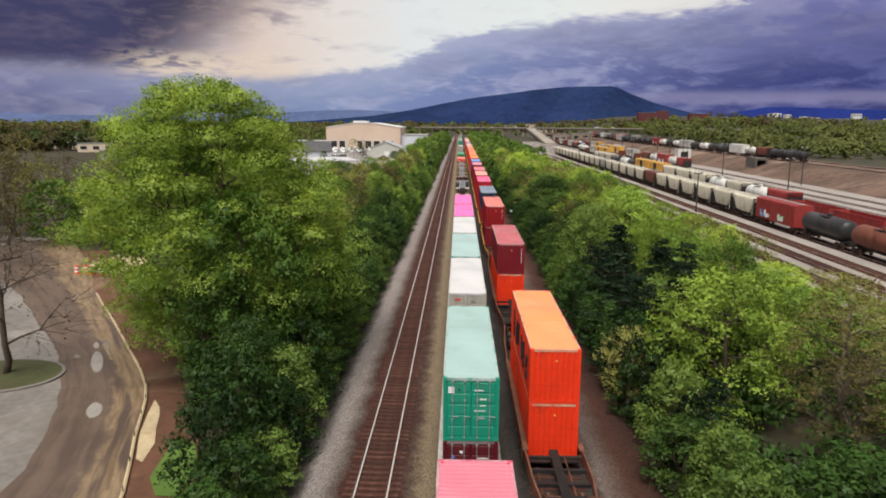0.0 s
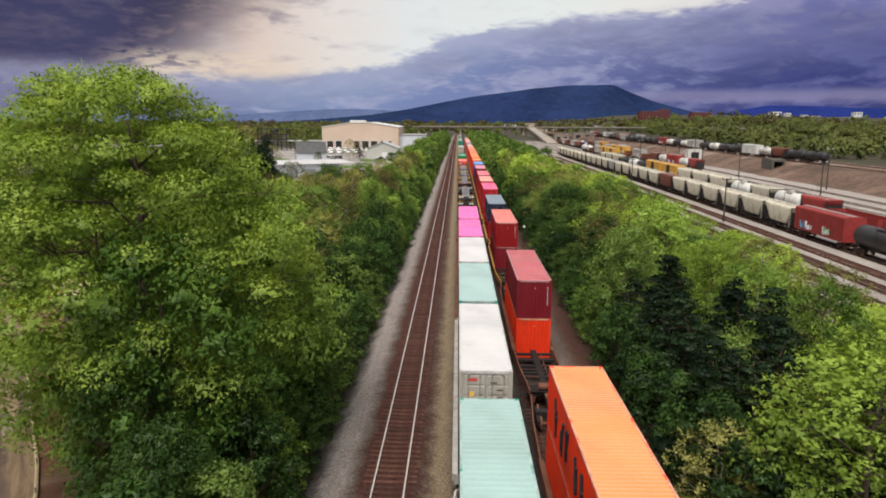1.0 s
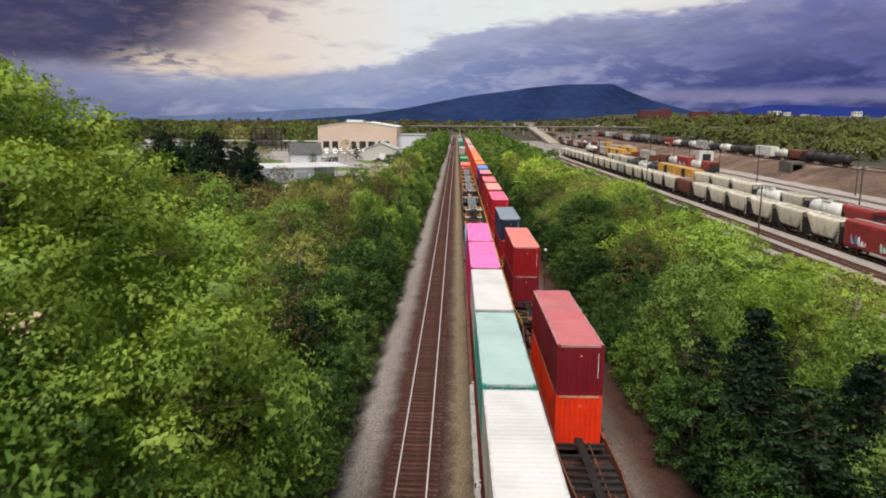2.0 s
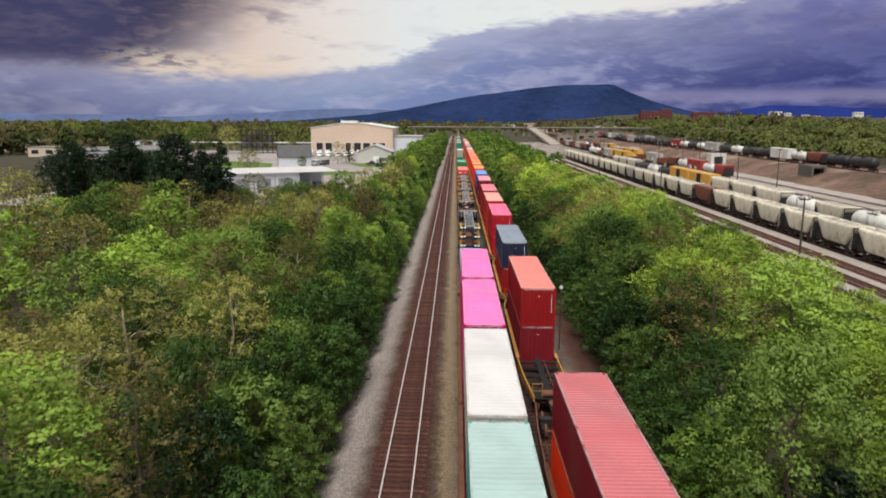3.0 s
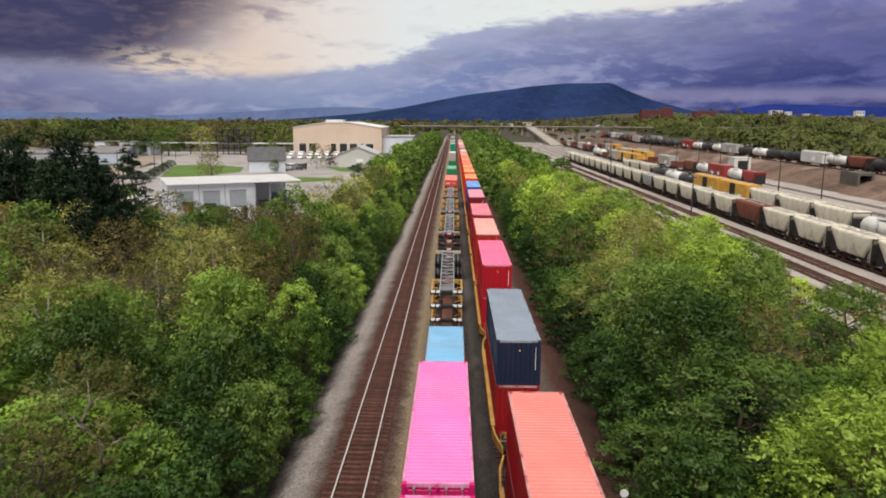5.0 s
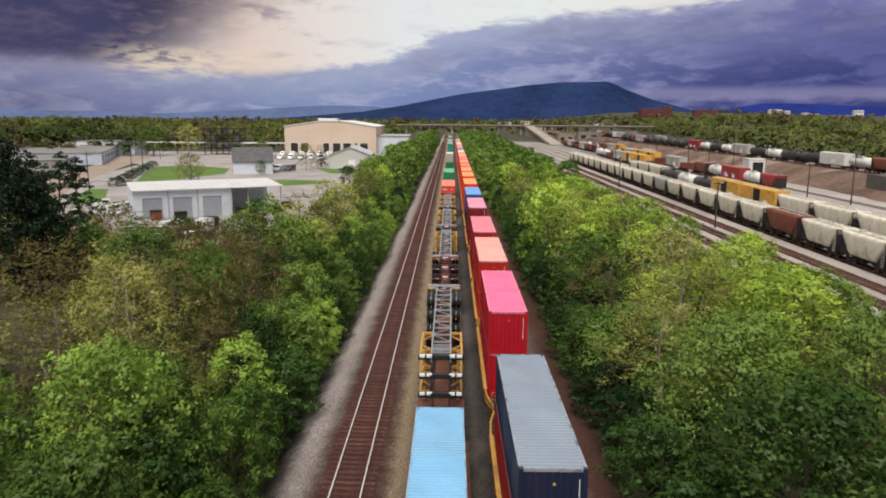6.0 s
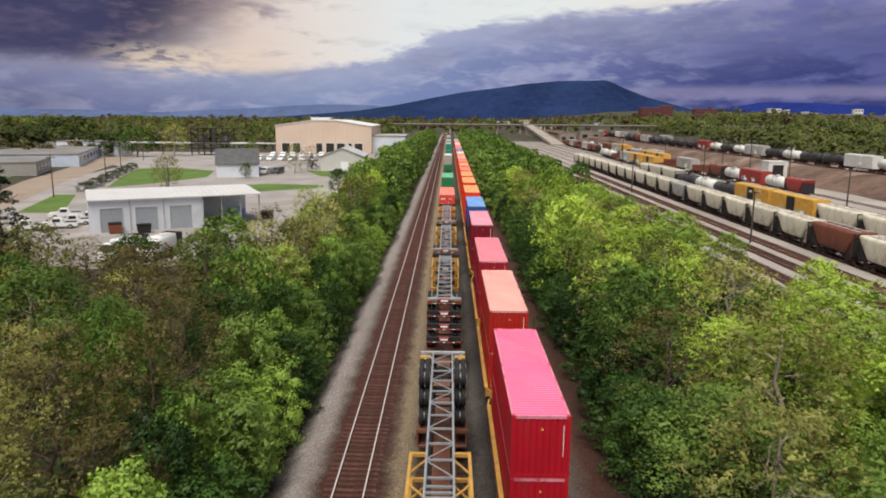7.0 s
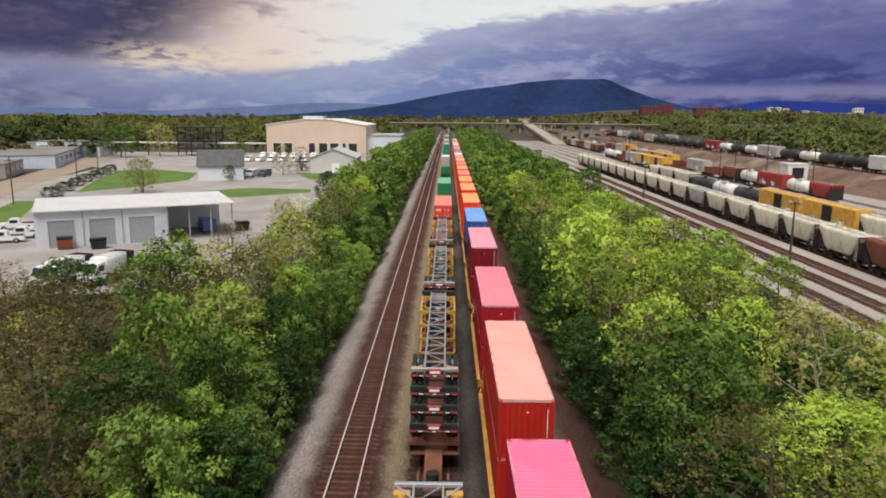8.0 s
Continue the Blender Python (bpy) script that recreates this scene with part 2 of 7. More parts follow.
def rod(bm, a, b, r, n=8, r2=None):
    """A round bar from a to b."""
    a, b = Vector(a), Vector(b)
    d = b - a
    m = Matrix.Translation((a + b) / 2) @ d.to_track_quat("Z", "Y").to_matrix().to_4x4()
    bmesh.ops.create_cone(bm, cap_ends=True, segments=n, radius1=r, radius2=r if r2 is None else r2, depth=d.length, matrix=m)
    return bm


def loft(bm, rings, close=True, caps=True):
    """Skins a row of rings (lists of points with the same count)."""
    rows = [[bm.verts.new(p) for p in ring] for ring in rings]
    n = len(rows[0])
    for r0, r1 in zip(rows, rows[1:]):
        for i in range(n if close else n - 1):
            j = (i + 1) % n
            bm.faces.new((r0[i], r0[j], r1[j], r1[i]))
    if caps and close:
        bm.faces.new(rows[0][::-1])
        bm.faces.new(rows[-1])
    return bm


def smooth_mesh(ob):
    for p in ob.data.polygons:
        p.use_smooth = True
    return ob


def quads_mesh(name, co, material, n=4, normals=None):
    """A mesh of loose polygons, n corners each, from an array (count, n, 3)."""
    co = np.asarray(co, dtype=np.float32)
    k = len(co)
    me = bpy.data.meshes.new(name)
    me.vertices.add(k * n)
    me.vertices.foreach_set("co", co.reshape(-1))
    me.loops.add(k * n)
    me.loops.foreach_set("vertex_index", np.arange(k * n, dtype=np.int32))
    me.polygons.add(k)
    me.polygons.foreach_set("loop_start", np.arange(0, k * n, n, dtype=np.int32))
    me.polygons.foreach_set("loop_total", np.full(k, n, dtype=np.int32))
    me.update(calc_edges=True)
    if normals is not None:
        me.polygons.foreach_set("use_smooth", np.ones(k, dtype=bool))
        me.normals_split_custom_set(np.repeat(np.asarray(normals, dtype=np.float32), n, axis=0))
    me.materials.append(material)
    return me


# ---------------------------------------------------------------- ground
def ground_z(x, y):
    """Height of the bare ground: cut and bank beside the line, low left side, wooded rise far off."""
    z = -1.45
    if x < -5:
        z += 0.4 * min(1, (-5 - x) / 4)
    if x > 14.5:
        z += 0.3 * min(1, (x - 14.5) / 5)
    if x > 31:
        z += 0.1 * min(1, (x - 31) / 6)
    d = math.hypot(x, y)
    if d > 600:
        z += 5.0 * min(1, (d - 600) / 1500)
    if x > 185 and y > 300:
        r = x / y
        z += 13 * min(1, (x - 185) / 200) * min(1, (y - 300) / 550) * max(0.0, min(1, (0.66 - r) / 0.27))
    if x > 500 and y > 1700:
        z += 32 * min(1, (x - 500) / 300) * min(1, (y - 1700) / 900)
    return z


def make_ground():
    xs = [-4800, -3500, -2500, -1800, -1200, -800, -500, -350, -250, -180, -130] + list(range(-100, 60, 4)) + list(range(60, 200, 10)) + [230, 280, 350, 450, 600, 800, 1200, 1800, 2500, 3500, 4800]
    ys = [-4800, -3000, -1500, -700, -300, -120, -60] + list(range(-40, 260, 5)) + list(range(260, 500, 15)) + [520, 560, 620, 700, 800, 950, 1150, 1400, 1800, 2400, 3200, 4000, 4800]
    bm = bmesh.new()
    vs = [[bm.verts.new((x, y, ground_z(x, y) + (noise.noise((x * 0.13, y * 0.13, 0)) * 0.07 if abs(x) < 200 else 0))) for y in ys] for x in xs]
    for i in range(len(xs) - 1):
        for j in range(len(ys) - 1):
            bm.faces.new((vs[i][j], vs[i + 1][j], vs[i + 1][j + 1], vs[i][j + 1]))
    m = mat("forest_floor", (0.045, 0.038, 0.022), 0.95, 0, 0.45, 0.12, 1.6, (0.04, 0.055, 0.016), 0.7, 0.05, 3.0)
    ob = part("ground", bm, m)
    tagged(ob, "dark leaf-strewn ground with patchy grass", "ground", kind="structure")
    smooth_mesh(ob)


def sheet(name, pts, z, material, label, category, thick=0.0, grid=0.0):
    """A flat outlined patch lying on the ground."""
    bm = bmesh.new()
    f = bm.faces.new([bm.verts.new((x, y, z)) for x, y in pts])
    if f.normal.z < 0:
        f.normal_flip()
    bm.normal_update()
    if thick:
        r = bmesh.ops.extrude_face_region(bm, geom=[f])
        bmesh.ops.translate(bm, vec=(0, 0, -thick), verts=[v for v in r["geom"] if isinstance(v, bmesh.types.BMVert)])
        bmesh.ops.recalc_face_normals(bm, faces=bm.faces)
    bmesh.ops.triangulate(bm, faces=bm.faces)
    ob = part(name, bm, material)
    return tagged(ob, label, category, kind="structure")


YARD = mat("yard_gravel", (0.33, 0.295, 0.27), 0.95, 0, 0.22, 0.06, 2.2, (0.22, 0.19, 0.17), 0.6, 0.05, 6.0)
TRACKS = (0.0, 4.5, 8.62)


def ballast_material():
    """Crushed stone: rust and oil along the rails, pale clean stone on the shoulder, red earth at the edges, all ragged."""
    m = bpy.data.materials.new("crushed_stone_ballast")
    m.use_nodes = True
    nt = m.node_tree
    g = Graph(nt)
    b = nt.nodes["Principled BSDF"]
    tc, sep = node(nt, "ShaderNodeTexCoord"), node(nt, "ShaderNodeSeparateXYZ")
    v = tc.outputs["Object"]
    nt.links.new(v, sep.inputs[0])
    big, mid, fine = g.noise(v, 0.5, 4, 0.6), g.noise(v, 2.5, 4, 0.65), g.noise(v, 8.5, 4, 0.75)
    x = g.math("ADD", sep.outputs[0], g.math("ADD", g.math("MULTIPLY", g.math("SUBTRACT", big, 0.5), 1.1), g.math("MULTIPLY", g.math("SUBTRACT", mid, 0.5), 0.7)))
    at = lambda d: (d + 5.0) / 20.0
    col = g.ramp(g.math("DIVIDE", g.math("ADD", x, 5.0), 20.0, clamp=True), [
        (at(-4.5), (0.04, 0.032, 0.024)), (at(-3.9), (0.13, 0.11, 0.10)), (at(-3.2), (0.36, 0.315, 0.30)), (at(-2.3), (0.28, 0.24, 0.225)), (at(-1.75), (0.13, 0.10, 0.085)), (at(-1.35), (0.068, 0.027, 0.020)),
        (at(1.3), (0.068, 0.027, 0.020)), (at(1.7), (0.10, 0.065, 0.05)), (at(2.3), (0.27, 0.205, 0.135)), (at(2.9), (0.19, 0.145, 0.098)), (at(3.3), (0.05, 0.04, 0.035)),
        (at(5.8), (0.05, 0.043, 0.04)), (at(6.5), (0.10, 0.088, 0.08)), (at(7.1), (0.05, 0.043, 0.04)), (at(10.1), (0.07, 0.058, 0.05)), (at(10.9), (0.21, 0.165, 0.145)),
        (at(11.7), (0.14, 0.092, 0.075)), (at(12.3), (0.095, 0.042, 0.031)), (at(13.6), (0.055, 0.027, 0.020))])
    k = g.math("ADD", 0.5, g.math("MULTIPLY", g.smooth(fine, 0.33, 0.67), 1.0))
    k = g.math("MULTIPLY", k, g.math("ADD", 0.7, g.math("MULTIPLY", mid, 0.6)))
    nt.links.new(g.mix(1.0, col, g.xyz(k, k, k), "MULTIPLY"), b.inputs["Base Color"])
    b.inputs["Roughness"].default_value = 0.95
    b.inputs["Specular IOR Level"].default_value = 0.25
    bn = node(nt, "ShaderNodeBump")
    bn.inputs["Distance"].default_value = 0.14
    nt.links.new(g.noise(v, 12.0, 4, 0.75), bn.inputs["Height"])
    nt.links.new(bn.outputs[0], b.inputs["Normal"])
    return m


def make_ballast():
    """The raised bed of three tracks: shoulder, crowned tops, cess, with an uneven stony surface."""
    prof = [(-4.9, -1.35), (-4.4, -1.2), (-3.9, -1.0), (-3.4, -0.76), (-2.9, -0.5), (-2.5, -0.32), (-2.0, -0.2), (-1.55, -0.165), (-1.1, -0.16), (0, -0.17), (1.1, -0.16), (1.5, -0.17), (1.9, -0.21), (2.4, -0.25), (3.0, -0.2),
            (3.4, -0.17), (4.5, -0.17), (5.6, -0.17), (6.1, -0.22), (6.6, -0.26), (7.1, -0.2), (7.6, -0.17), (8.6, -0.17), (9.8, -0.18), (10.3, -0.22), (10.9, -0.32), (11.5, -0.45), (12.2, -0.62), (12.9, -0.78), (13.6, -0.92), (14.4, -1.1)]
    ys = list(np.arange(-30, 240, 1.2)) + list(range(240, 1200, 20))
    bm = bmesh.new()
    rows = []
    for y in ys:
        row = []
        for k, (x, z) in enumerate(prof):
            edge = abs(x - 4.5) > 6.6
            w = noise.noise((y * 0.23, x, 3)) * (0.25 if edge else 0.03)
            row.append(bm.verts.new((x + w, y, z + noise.noise((x * 2.1, y * 1.3, 1)) * (0.075 if edge else 0.03))))
        rows.append(row)
    for a, b in zip(rows, rows[1:]):
        for i in range(len(prof) - 1):
            bm.faces.new((a[i], a[i + 1], b[i + 1], b[i]))
    ob = smooth_mesh(part("ballast_bed", bm, ballast_material()))
    tagged(ob, "crushed stone ballast, rusty by the rails, pale on the shoulder", "ballast", kind="structure")


def rail_bm(y0, y1):
    bm = bmesh.new()
    prof = [(-0.075, -0.16), (0.075, -0.16), (0.07, -0.145), (0.012, -0.12), (0.012, -0.045), (0.036, -0.03), (0.036, -0.006), (0.028, 0), (-0.028, 0), (-0.036, -0.006), (-0.036, -0.03), (-0.012, -0.045), (-0.012, -0.12), (-0.07, -0.145)]
    loft(bm, [[(x, y, z) for x, z in prof] for y in (y0, y1)])
    for f in bm.faces:
        c = f.calc_center_median()
        if c.z > -0.008:
            f.material_index = 1
    bmesh.ops.recalc_face_normals(bm, faces=bm.faces)
    return bm


def make_track(x, y0, y1, name, label, z=0.0, gap=0.535, y_near=None, far=700, head=None):
    t = thing(name, label, "railway track", "railway tracks", "structure", pose(x, 0, z))
    for s in (-0.7525, 0.7525):
        part("rail", rail_bm(y0, y1), [RUST, STEEL if head is None else head], t, "polished steel rail", pose(s, 0, 0))
    rng = random.Random(int(x * 10))
    tie = mesh_of("tie", box(bmesh.new(), -1.3, 1.3, -0.115, 0.115, -0.28, -0.125, 0.012), TIE)
    a, b = y_near if y_near else (0, 0)
    n = 0
    y = a
    while y < b and n < 300:
        part("tie", tie, None, t, m=pose(rng.uniform(-0.05, 0.05), y + rng.uniform(-0.03, 0.03), rng.uniform(-0.012, 0.006), 0, rng.uniform(-0.4, 0.4), rng.uniform(-1.2, 1.2)))
        y += gap
        n += 1
    co = []
    for yy in np.arange(y0, min(y1, far), gap):
        if a - 0.3 < yy < y:
            continue
        yc, xo = yy + rng.uniform(-0.03, 0.03), rng.uniform(-0.05, 0.05)
        X0, X1, Y0, Y1, Z = xo - 1.3, xo + 1.3, yc - 0.115, yc + 0.115, -0.125 + rng.uniform(-0.012, 0.006)
        co += [[(X0, Y0, Z), (X1, Y0, Z), (X1, Y1, Z), (X0, Y1, Z)], [(X0, Y0, Z - 0.12), (X1, Y0, Z - 0.12), (X1, Y0, Z), (X0, Y0, Z)], [(X1, Y0, Z - 0.12), (X1, Y1, Z - 0.12), (X1, Y1, Z), (X1, Y0, Z)], [(X0, Y1, Z - 0.12), (X0, Y0, Z - 0.12), (X0, Y0, Z), (X0, Y1, Z)]]
    if co:
        ob = part("ties", quads_mesh("ties", co, TIE), None, t)
        ob["kind"] = "stuff"
    return t


make_ground()
make_ballast()
# ---------------------------------------------------------------- containers
LEN, WID = 12.19, 2.44
PAINTS = {}


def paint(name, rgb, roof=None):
    """Body paint of one container colour, its roof paint lightened for light from above."""
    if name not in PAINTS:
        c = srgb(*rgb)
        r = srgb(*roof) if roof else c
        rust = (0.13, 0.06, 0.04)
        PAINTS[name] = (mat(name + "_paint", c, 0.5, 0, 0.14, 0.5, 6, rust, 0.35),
                        mat(name + "_lit_roof_paint", r, 0.6, 0, 0.10, 0.35, 5, tuple(0.6 * v + 0.05 for v in r), 0.5))
        # rib crest and top rail tones derived from the roof colour
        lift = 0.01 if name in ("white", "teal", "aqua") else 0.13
        CREST_TONE[name] = mat(name + "_roof_rib_tone", tuple(min(0.85, 0.96 * v + lift) for v in r), 0.6, 0, 0.12, 0.5, 6, r, 0.6)
        RAIL_TONE[name] = mat(name + "_rail_tone", tuple(0.6 * v + 0.16 for v in r), 0.6, 0, 0.25, 2.0, 9, c, 0.85)
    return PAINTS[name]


RAIL_TONE = {}
CREST_TONE = {}


def corrugated(length, height, pitch=0.28, depth=0.036, flat_ends=0.0):
    """A pressed sheet in the XZ plane, ribs upright, X along its length, outside towards -Y."""
    bm = bmesh.new()
    xs, n = [], int(length / pitch)
    p = length / n
    for i in range(n):
        x = i * p
        xs += [(x, 0.0), (x + p * 0.26, 0.0), (x + p * 0.5, depth), (x + p * 0.76, depth)]
    xs.append((length, 0.0))
    lo = [bm.verts.new((x, y, 0)) for x, y in xs]
    hi = [bm.verts.new((x, y, height)) for x, y in xs]
    for i in range(len(xs) - 1):
        bm.faces.new((lo[i], lo[i + 1], hi[i + 1], hi[i]))
    return bm


CACHE = {}


def cached(key, make):
    if key not in CACHE:
        CACHE[key] = make()
    return CACHE[key]


def container(colour, height, label, y, x, z, doors=True, marks=None, group="freight containers", name="shipping_container"):
    """A corrugated steel box. Its near end (door end or plain end) faces -Y. Origin at the base of the near end."""
    body, roofm = PAINTS[colour]
    t = thing(name, label, "container", group, m=pose(x, y, z))
    w = WID / 2
    key = (colour, height)

    def frame_mesh():
        bm = bmesh.new()
        for sx in (-w, w - 0.14):
            for yy in (0, LEN - 0.14):
                box(bm, sx, sx + 0.14, yy, yy + 0.14, 0.11, height - 0.11)
        for sx in (-w + 0.01, w - 0.09):
            box(bm, sx, sx + 0.08, 0.14, LEN - 0.14, 0.0, 0.16)
        for yy in (0.01, LEN - 0.11):
            box(bm, -w + 0.14, w - 0.14, yy, yy + 0.10, 0.0, 0.16)
        box(bm, -w + 0.09, w - 0.09, 0.1, LEN - 0.1, 0.1, 0.15)
        return mesh_of("frame", bm, body)

    def casting_mesh():
        bm = bmesh.new()
        box(bm, -0.09, 0.09, -0.085, 0.085, -0.06, 0.06, 0.012)
        return mesh_of("corner_casting", bm, body)

    def side_mesh():
        return mesh_of("side_wall", corrugated(LEN - 0.28, height - 0.26), body)

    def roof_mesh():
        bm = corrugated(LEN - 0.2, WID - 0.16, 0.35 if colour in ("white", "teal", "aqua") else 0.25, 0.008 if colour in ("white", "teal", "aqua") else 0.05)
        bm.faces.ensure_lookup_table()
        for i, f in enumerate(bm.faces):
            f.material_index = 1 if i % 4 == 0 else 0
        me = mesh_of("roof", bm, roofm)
        me.materials.append(CREST_TONE[colour])
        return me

    part("frame", cached(("f",) + key, frame_mesh), None, t)
    for sx in (-w + 0.09, w - 0.09):
        for yy in (0.085, LEN - 0.085):
            for zz in (0.06, height - 0.06) if y < 130 else ():
                part("corner_casting", cached(("c", colour), casting_mesh), None, t, m=pose(sx, yy, zz))
    part("side_wall", cached(("s",) + key, side_mesh), None, t, m=pose(-w + 0.012, LEN - 0.14, 0.14, 0, 0, -90))
    part("side_wall", cached(("s",) + key, side_mesh), None, t, m=pose(w - 0.012, 0.14, 0.14, 0, 0, 90))
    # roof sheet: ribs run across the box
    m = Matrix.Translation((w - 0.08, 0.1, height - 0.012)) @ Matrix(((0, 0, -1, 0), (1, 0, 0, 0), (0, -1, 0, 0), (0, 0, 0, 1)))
    part("roof", cached(("r",) + key, roof_mesh), None, t, "ribbed roof sheet, paint paled for light from above", m)

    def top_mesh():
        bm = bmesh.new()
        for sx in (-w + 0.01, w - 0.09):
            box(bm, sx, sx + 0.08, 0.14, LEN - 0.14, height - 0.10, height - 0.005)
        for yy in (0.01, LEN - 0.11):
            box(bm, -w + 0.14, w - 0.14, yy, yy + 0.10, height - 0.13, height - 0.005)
        return mesh_of("top_rail", bm, RAIL_TONE[colour])
    part("top_rail", cached(("t",) + key, top_mesh), None, t, "pale top rail, patchy with body paint")

    def end_mesh():
        return mesh_of("end_wall", corrugated(WID - 0.28, height - 0.29, 0.27, 0.04), body)
    part("end_wall", cached(("e",) + key, end_mesh), None, t, m=pose(w - 0.14, LEN - 0.015, 0.16, 0, 0, 180))
    if doors:
        def door_mesh():
            bm = bmesh.new()
            hw, h = w - 0.155, height - 0.31
            n = 5
            box(bm, 0, hw, 0.02, 0.05, 0, h)
            for i in range(n):
                z0 = 0.08 + i * (h - 0.08) / n
                box(bm, 0.07, hw - 0.07, 0.0, 0.03, z0, z0 + (h - 0.08) / n - 0.09, 0.012)
            return mesh_of("door", bm, body)

        def rod_mesh():
            bm = bmesh.new()
            h = height - 0.2
            rod(bm, (0, 0, 0), (0, 0, h), 0.017, 6)
            for zz in (0.06, h * 0.33, h * 0.66, h - 0.06):
                box(bm, -0.045, 0.045, -0.02, 0.03, zz - 0.03, zz + 0.03)
            box(bm, -0.02, 0.26, -0.045, -0.02, h * 0.38, h * 0.38 + 0.035)
            return mesh_of("lock_rod", bm, SILVER)
        for s, x0 in ((0, -w + 0.145), (1, 0.01)):
            d = part("door", cached(("d",) + key, door_mesh), None, t, "ribbed steel container door with lock rods", pose(x0, 0.02, 0.16))
            for rx in (0.27, 0.80) if y < 215 else ():
                part("lock_rod", cached(("l", height), rod_mesh), None, d, "galvanised lock rod", pose(rx, -0.035, -0.06))
            if marks:
                for (mx, mz, mw, mh, col) in marks[s]:
                    part("door_marking", box(bmesh.new(), mx, mx + mw, -0.012, -0.004, mz * height, mz * height + mh), MARK[col], d, "small painted marking plate")
    else:
        part("end_wall", cached(("e",) + key, end_mesh), None, t, m=pose(-w + 0.14, 0.015, 0.16, 0, 0, 0))
        tri = loft(bmesh.new(), [[(-0.065, yy, 0), (0.065, yy, 0), (0, yy, 0.12)] for yy in (-0.006, 0.0)])
        bmesh.ops.recalc_face_normals(tri, faces=tri.faces)
        part("warning_mark", tri, MARK["yellow"], t, "small yellow warning triangle", pose(0.05, -0.012, height - 0.62))
        if marks == "stripe":
            part("white_stripe", boxes((0.92, 0.95, -0.008, -0.002, height * 0.35, height * 0.85)), MARK["white"], t, "thin row of white lettering, too small to read")
    return t


MARK = {"tail_red": mat("dull_red_lamp", (0.30, 0.025, 0.03), 0.5, 0, 0.2), "white": mat("white_marking", (0.75, 0.75, 0.75), 0.6, 0, 0.1), "yellow": mat("yellow_marking", (0.75, 0.5, 0.12), 0.6, 0, 0.1),
        "red": mat("red_marking", (0.65, 0.05, 0.04), 0.6, 0, 0.1), "black": mat("black_marking", (0.03, 0.03, 0.035), 0.6, 0, 0.1),
        "blue": mat("blue_marking", (0.08, 0.2, 0.55), 0.6, 0, 0.1)}
# second colour: the roof, lightened to paint in the light from above
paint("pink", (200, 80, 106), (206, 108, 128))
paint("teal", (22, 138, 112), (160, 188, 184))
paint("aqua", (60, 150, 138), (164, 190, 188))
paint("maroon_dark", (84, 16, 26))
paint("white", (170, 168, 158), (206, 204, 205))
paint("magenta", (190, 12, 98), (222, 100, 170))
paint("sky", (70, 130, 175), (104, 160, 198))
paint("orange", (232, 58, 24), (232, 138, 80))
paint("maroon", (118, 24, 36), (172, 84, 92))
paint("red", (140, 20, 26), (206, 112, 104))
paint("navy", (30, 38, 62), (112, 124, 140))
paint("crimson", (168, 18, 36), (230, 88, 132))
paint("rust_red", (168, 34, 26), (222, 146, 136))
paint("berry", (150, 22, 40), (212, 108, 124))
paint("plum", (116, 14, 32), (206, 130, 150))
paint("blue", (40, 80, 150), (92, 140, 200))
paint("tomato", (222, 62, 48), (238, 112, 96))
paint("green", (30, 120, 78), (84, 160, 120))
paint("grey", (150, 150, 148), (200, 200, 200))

# bars standing for lettering on the door leaves: (x, height share, width, height, colour)
M_TEAL = ([(0.08, 0.70, 0.26, 0.30, "white"), (0.52, 0.74, 0.08, 0.10, "black")], [(0.10, 0.74, 0.42, 0.05, "white"), (0.36, 0.60, 0.3, 0.06, "white"), (0.36, 0.50, 0.26, 0.05, "white"), (0.12, 0.42, 0.5, 0.04, "white"), (0.3, 0.3, 0.3, 0.04, "white")])
M_WHITE = ([(0.22, 0.78, 0.46, 0.12, "red"), (0.30, 0.52, 0.26, 0.24, "yellow"), (0.1, 0.28, 0.2, 0.2, "black"), (0.55, 0.28, 0.24, 0.2, "grey")], [(0.2, 0.74, 0.3, 0.05, "black"), (0.5, 0.62, 0.26, 0.05, "black"), (0.5, 0.5, 0.26, 0.05, "black"), (0.2, 0.4, 0.3, 0.04, "black")])
MARK["grey"] = mat("grey_marking", (0.3, 0.3, 0.3), 0.6, 0, 0.1)
M_ONE = ([(0.12, 0.66, 0.20, 0.25, "white"), (0.38, 0.66, 0.18, 0.25, "white"), (0.62, 0.66, 0.18, 0.25, "white"), (0.22, 0.40, 0.16, 0.14, "white")], [(0.18, 0.72, 0.3, 0.05, "white"), (0.55, 0.68, 0.24, 0.11, "white"), (0.2, 0.42, 0.1, 0.3, "white"), (0.5, 0.40, 0.3, 0.06, "white"), (0.5, 0.32, 0.3, 0.06, "white")])
M_DARK = ([(0.24, 0.62, 0.14, 0.14, "blue"), (0.6, 0.72, 0.14, 0.12, "white")], [(0.3, 0.62, 0.5, 0.05, "white"), (0.3, 0.5, 0.5, 0.05, "white"), (0.3, 0.40, 0.45, 0.05, "white"), (0.3, 0.28, 0.3, 0.05, "white")])
M_WORD = ([(0.18, 0.55, 0.10, 0.4, "white"), (0.36, 0.55, 0.14, 0.26, "white"), (0.58, 0.55, 0.18, 0.26, "white")], [(0.3, 0.62, 0.5, 0.05, "white"), (0.3, 0.5, 0.4, 0.05, "white")])


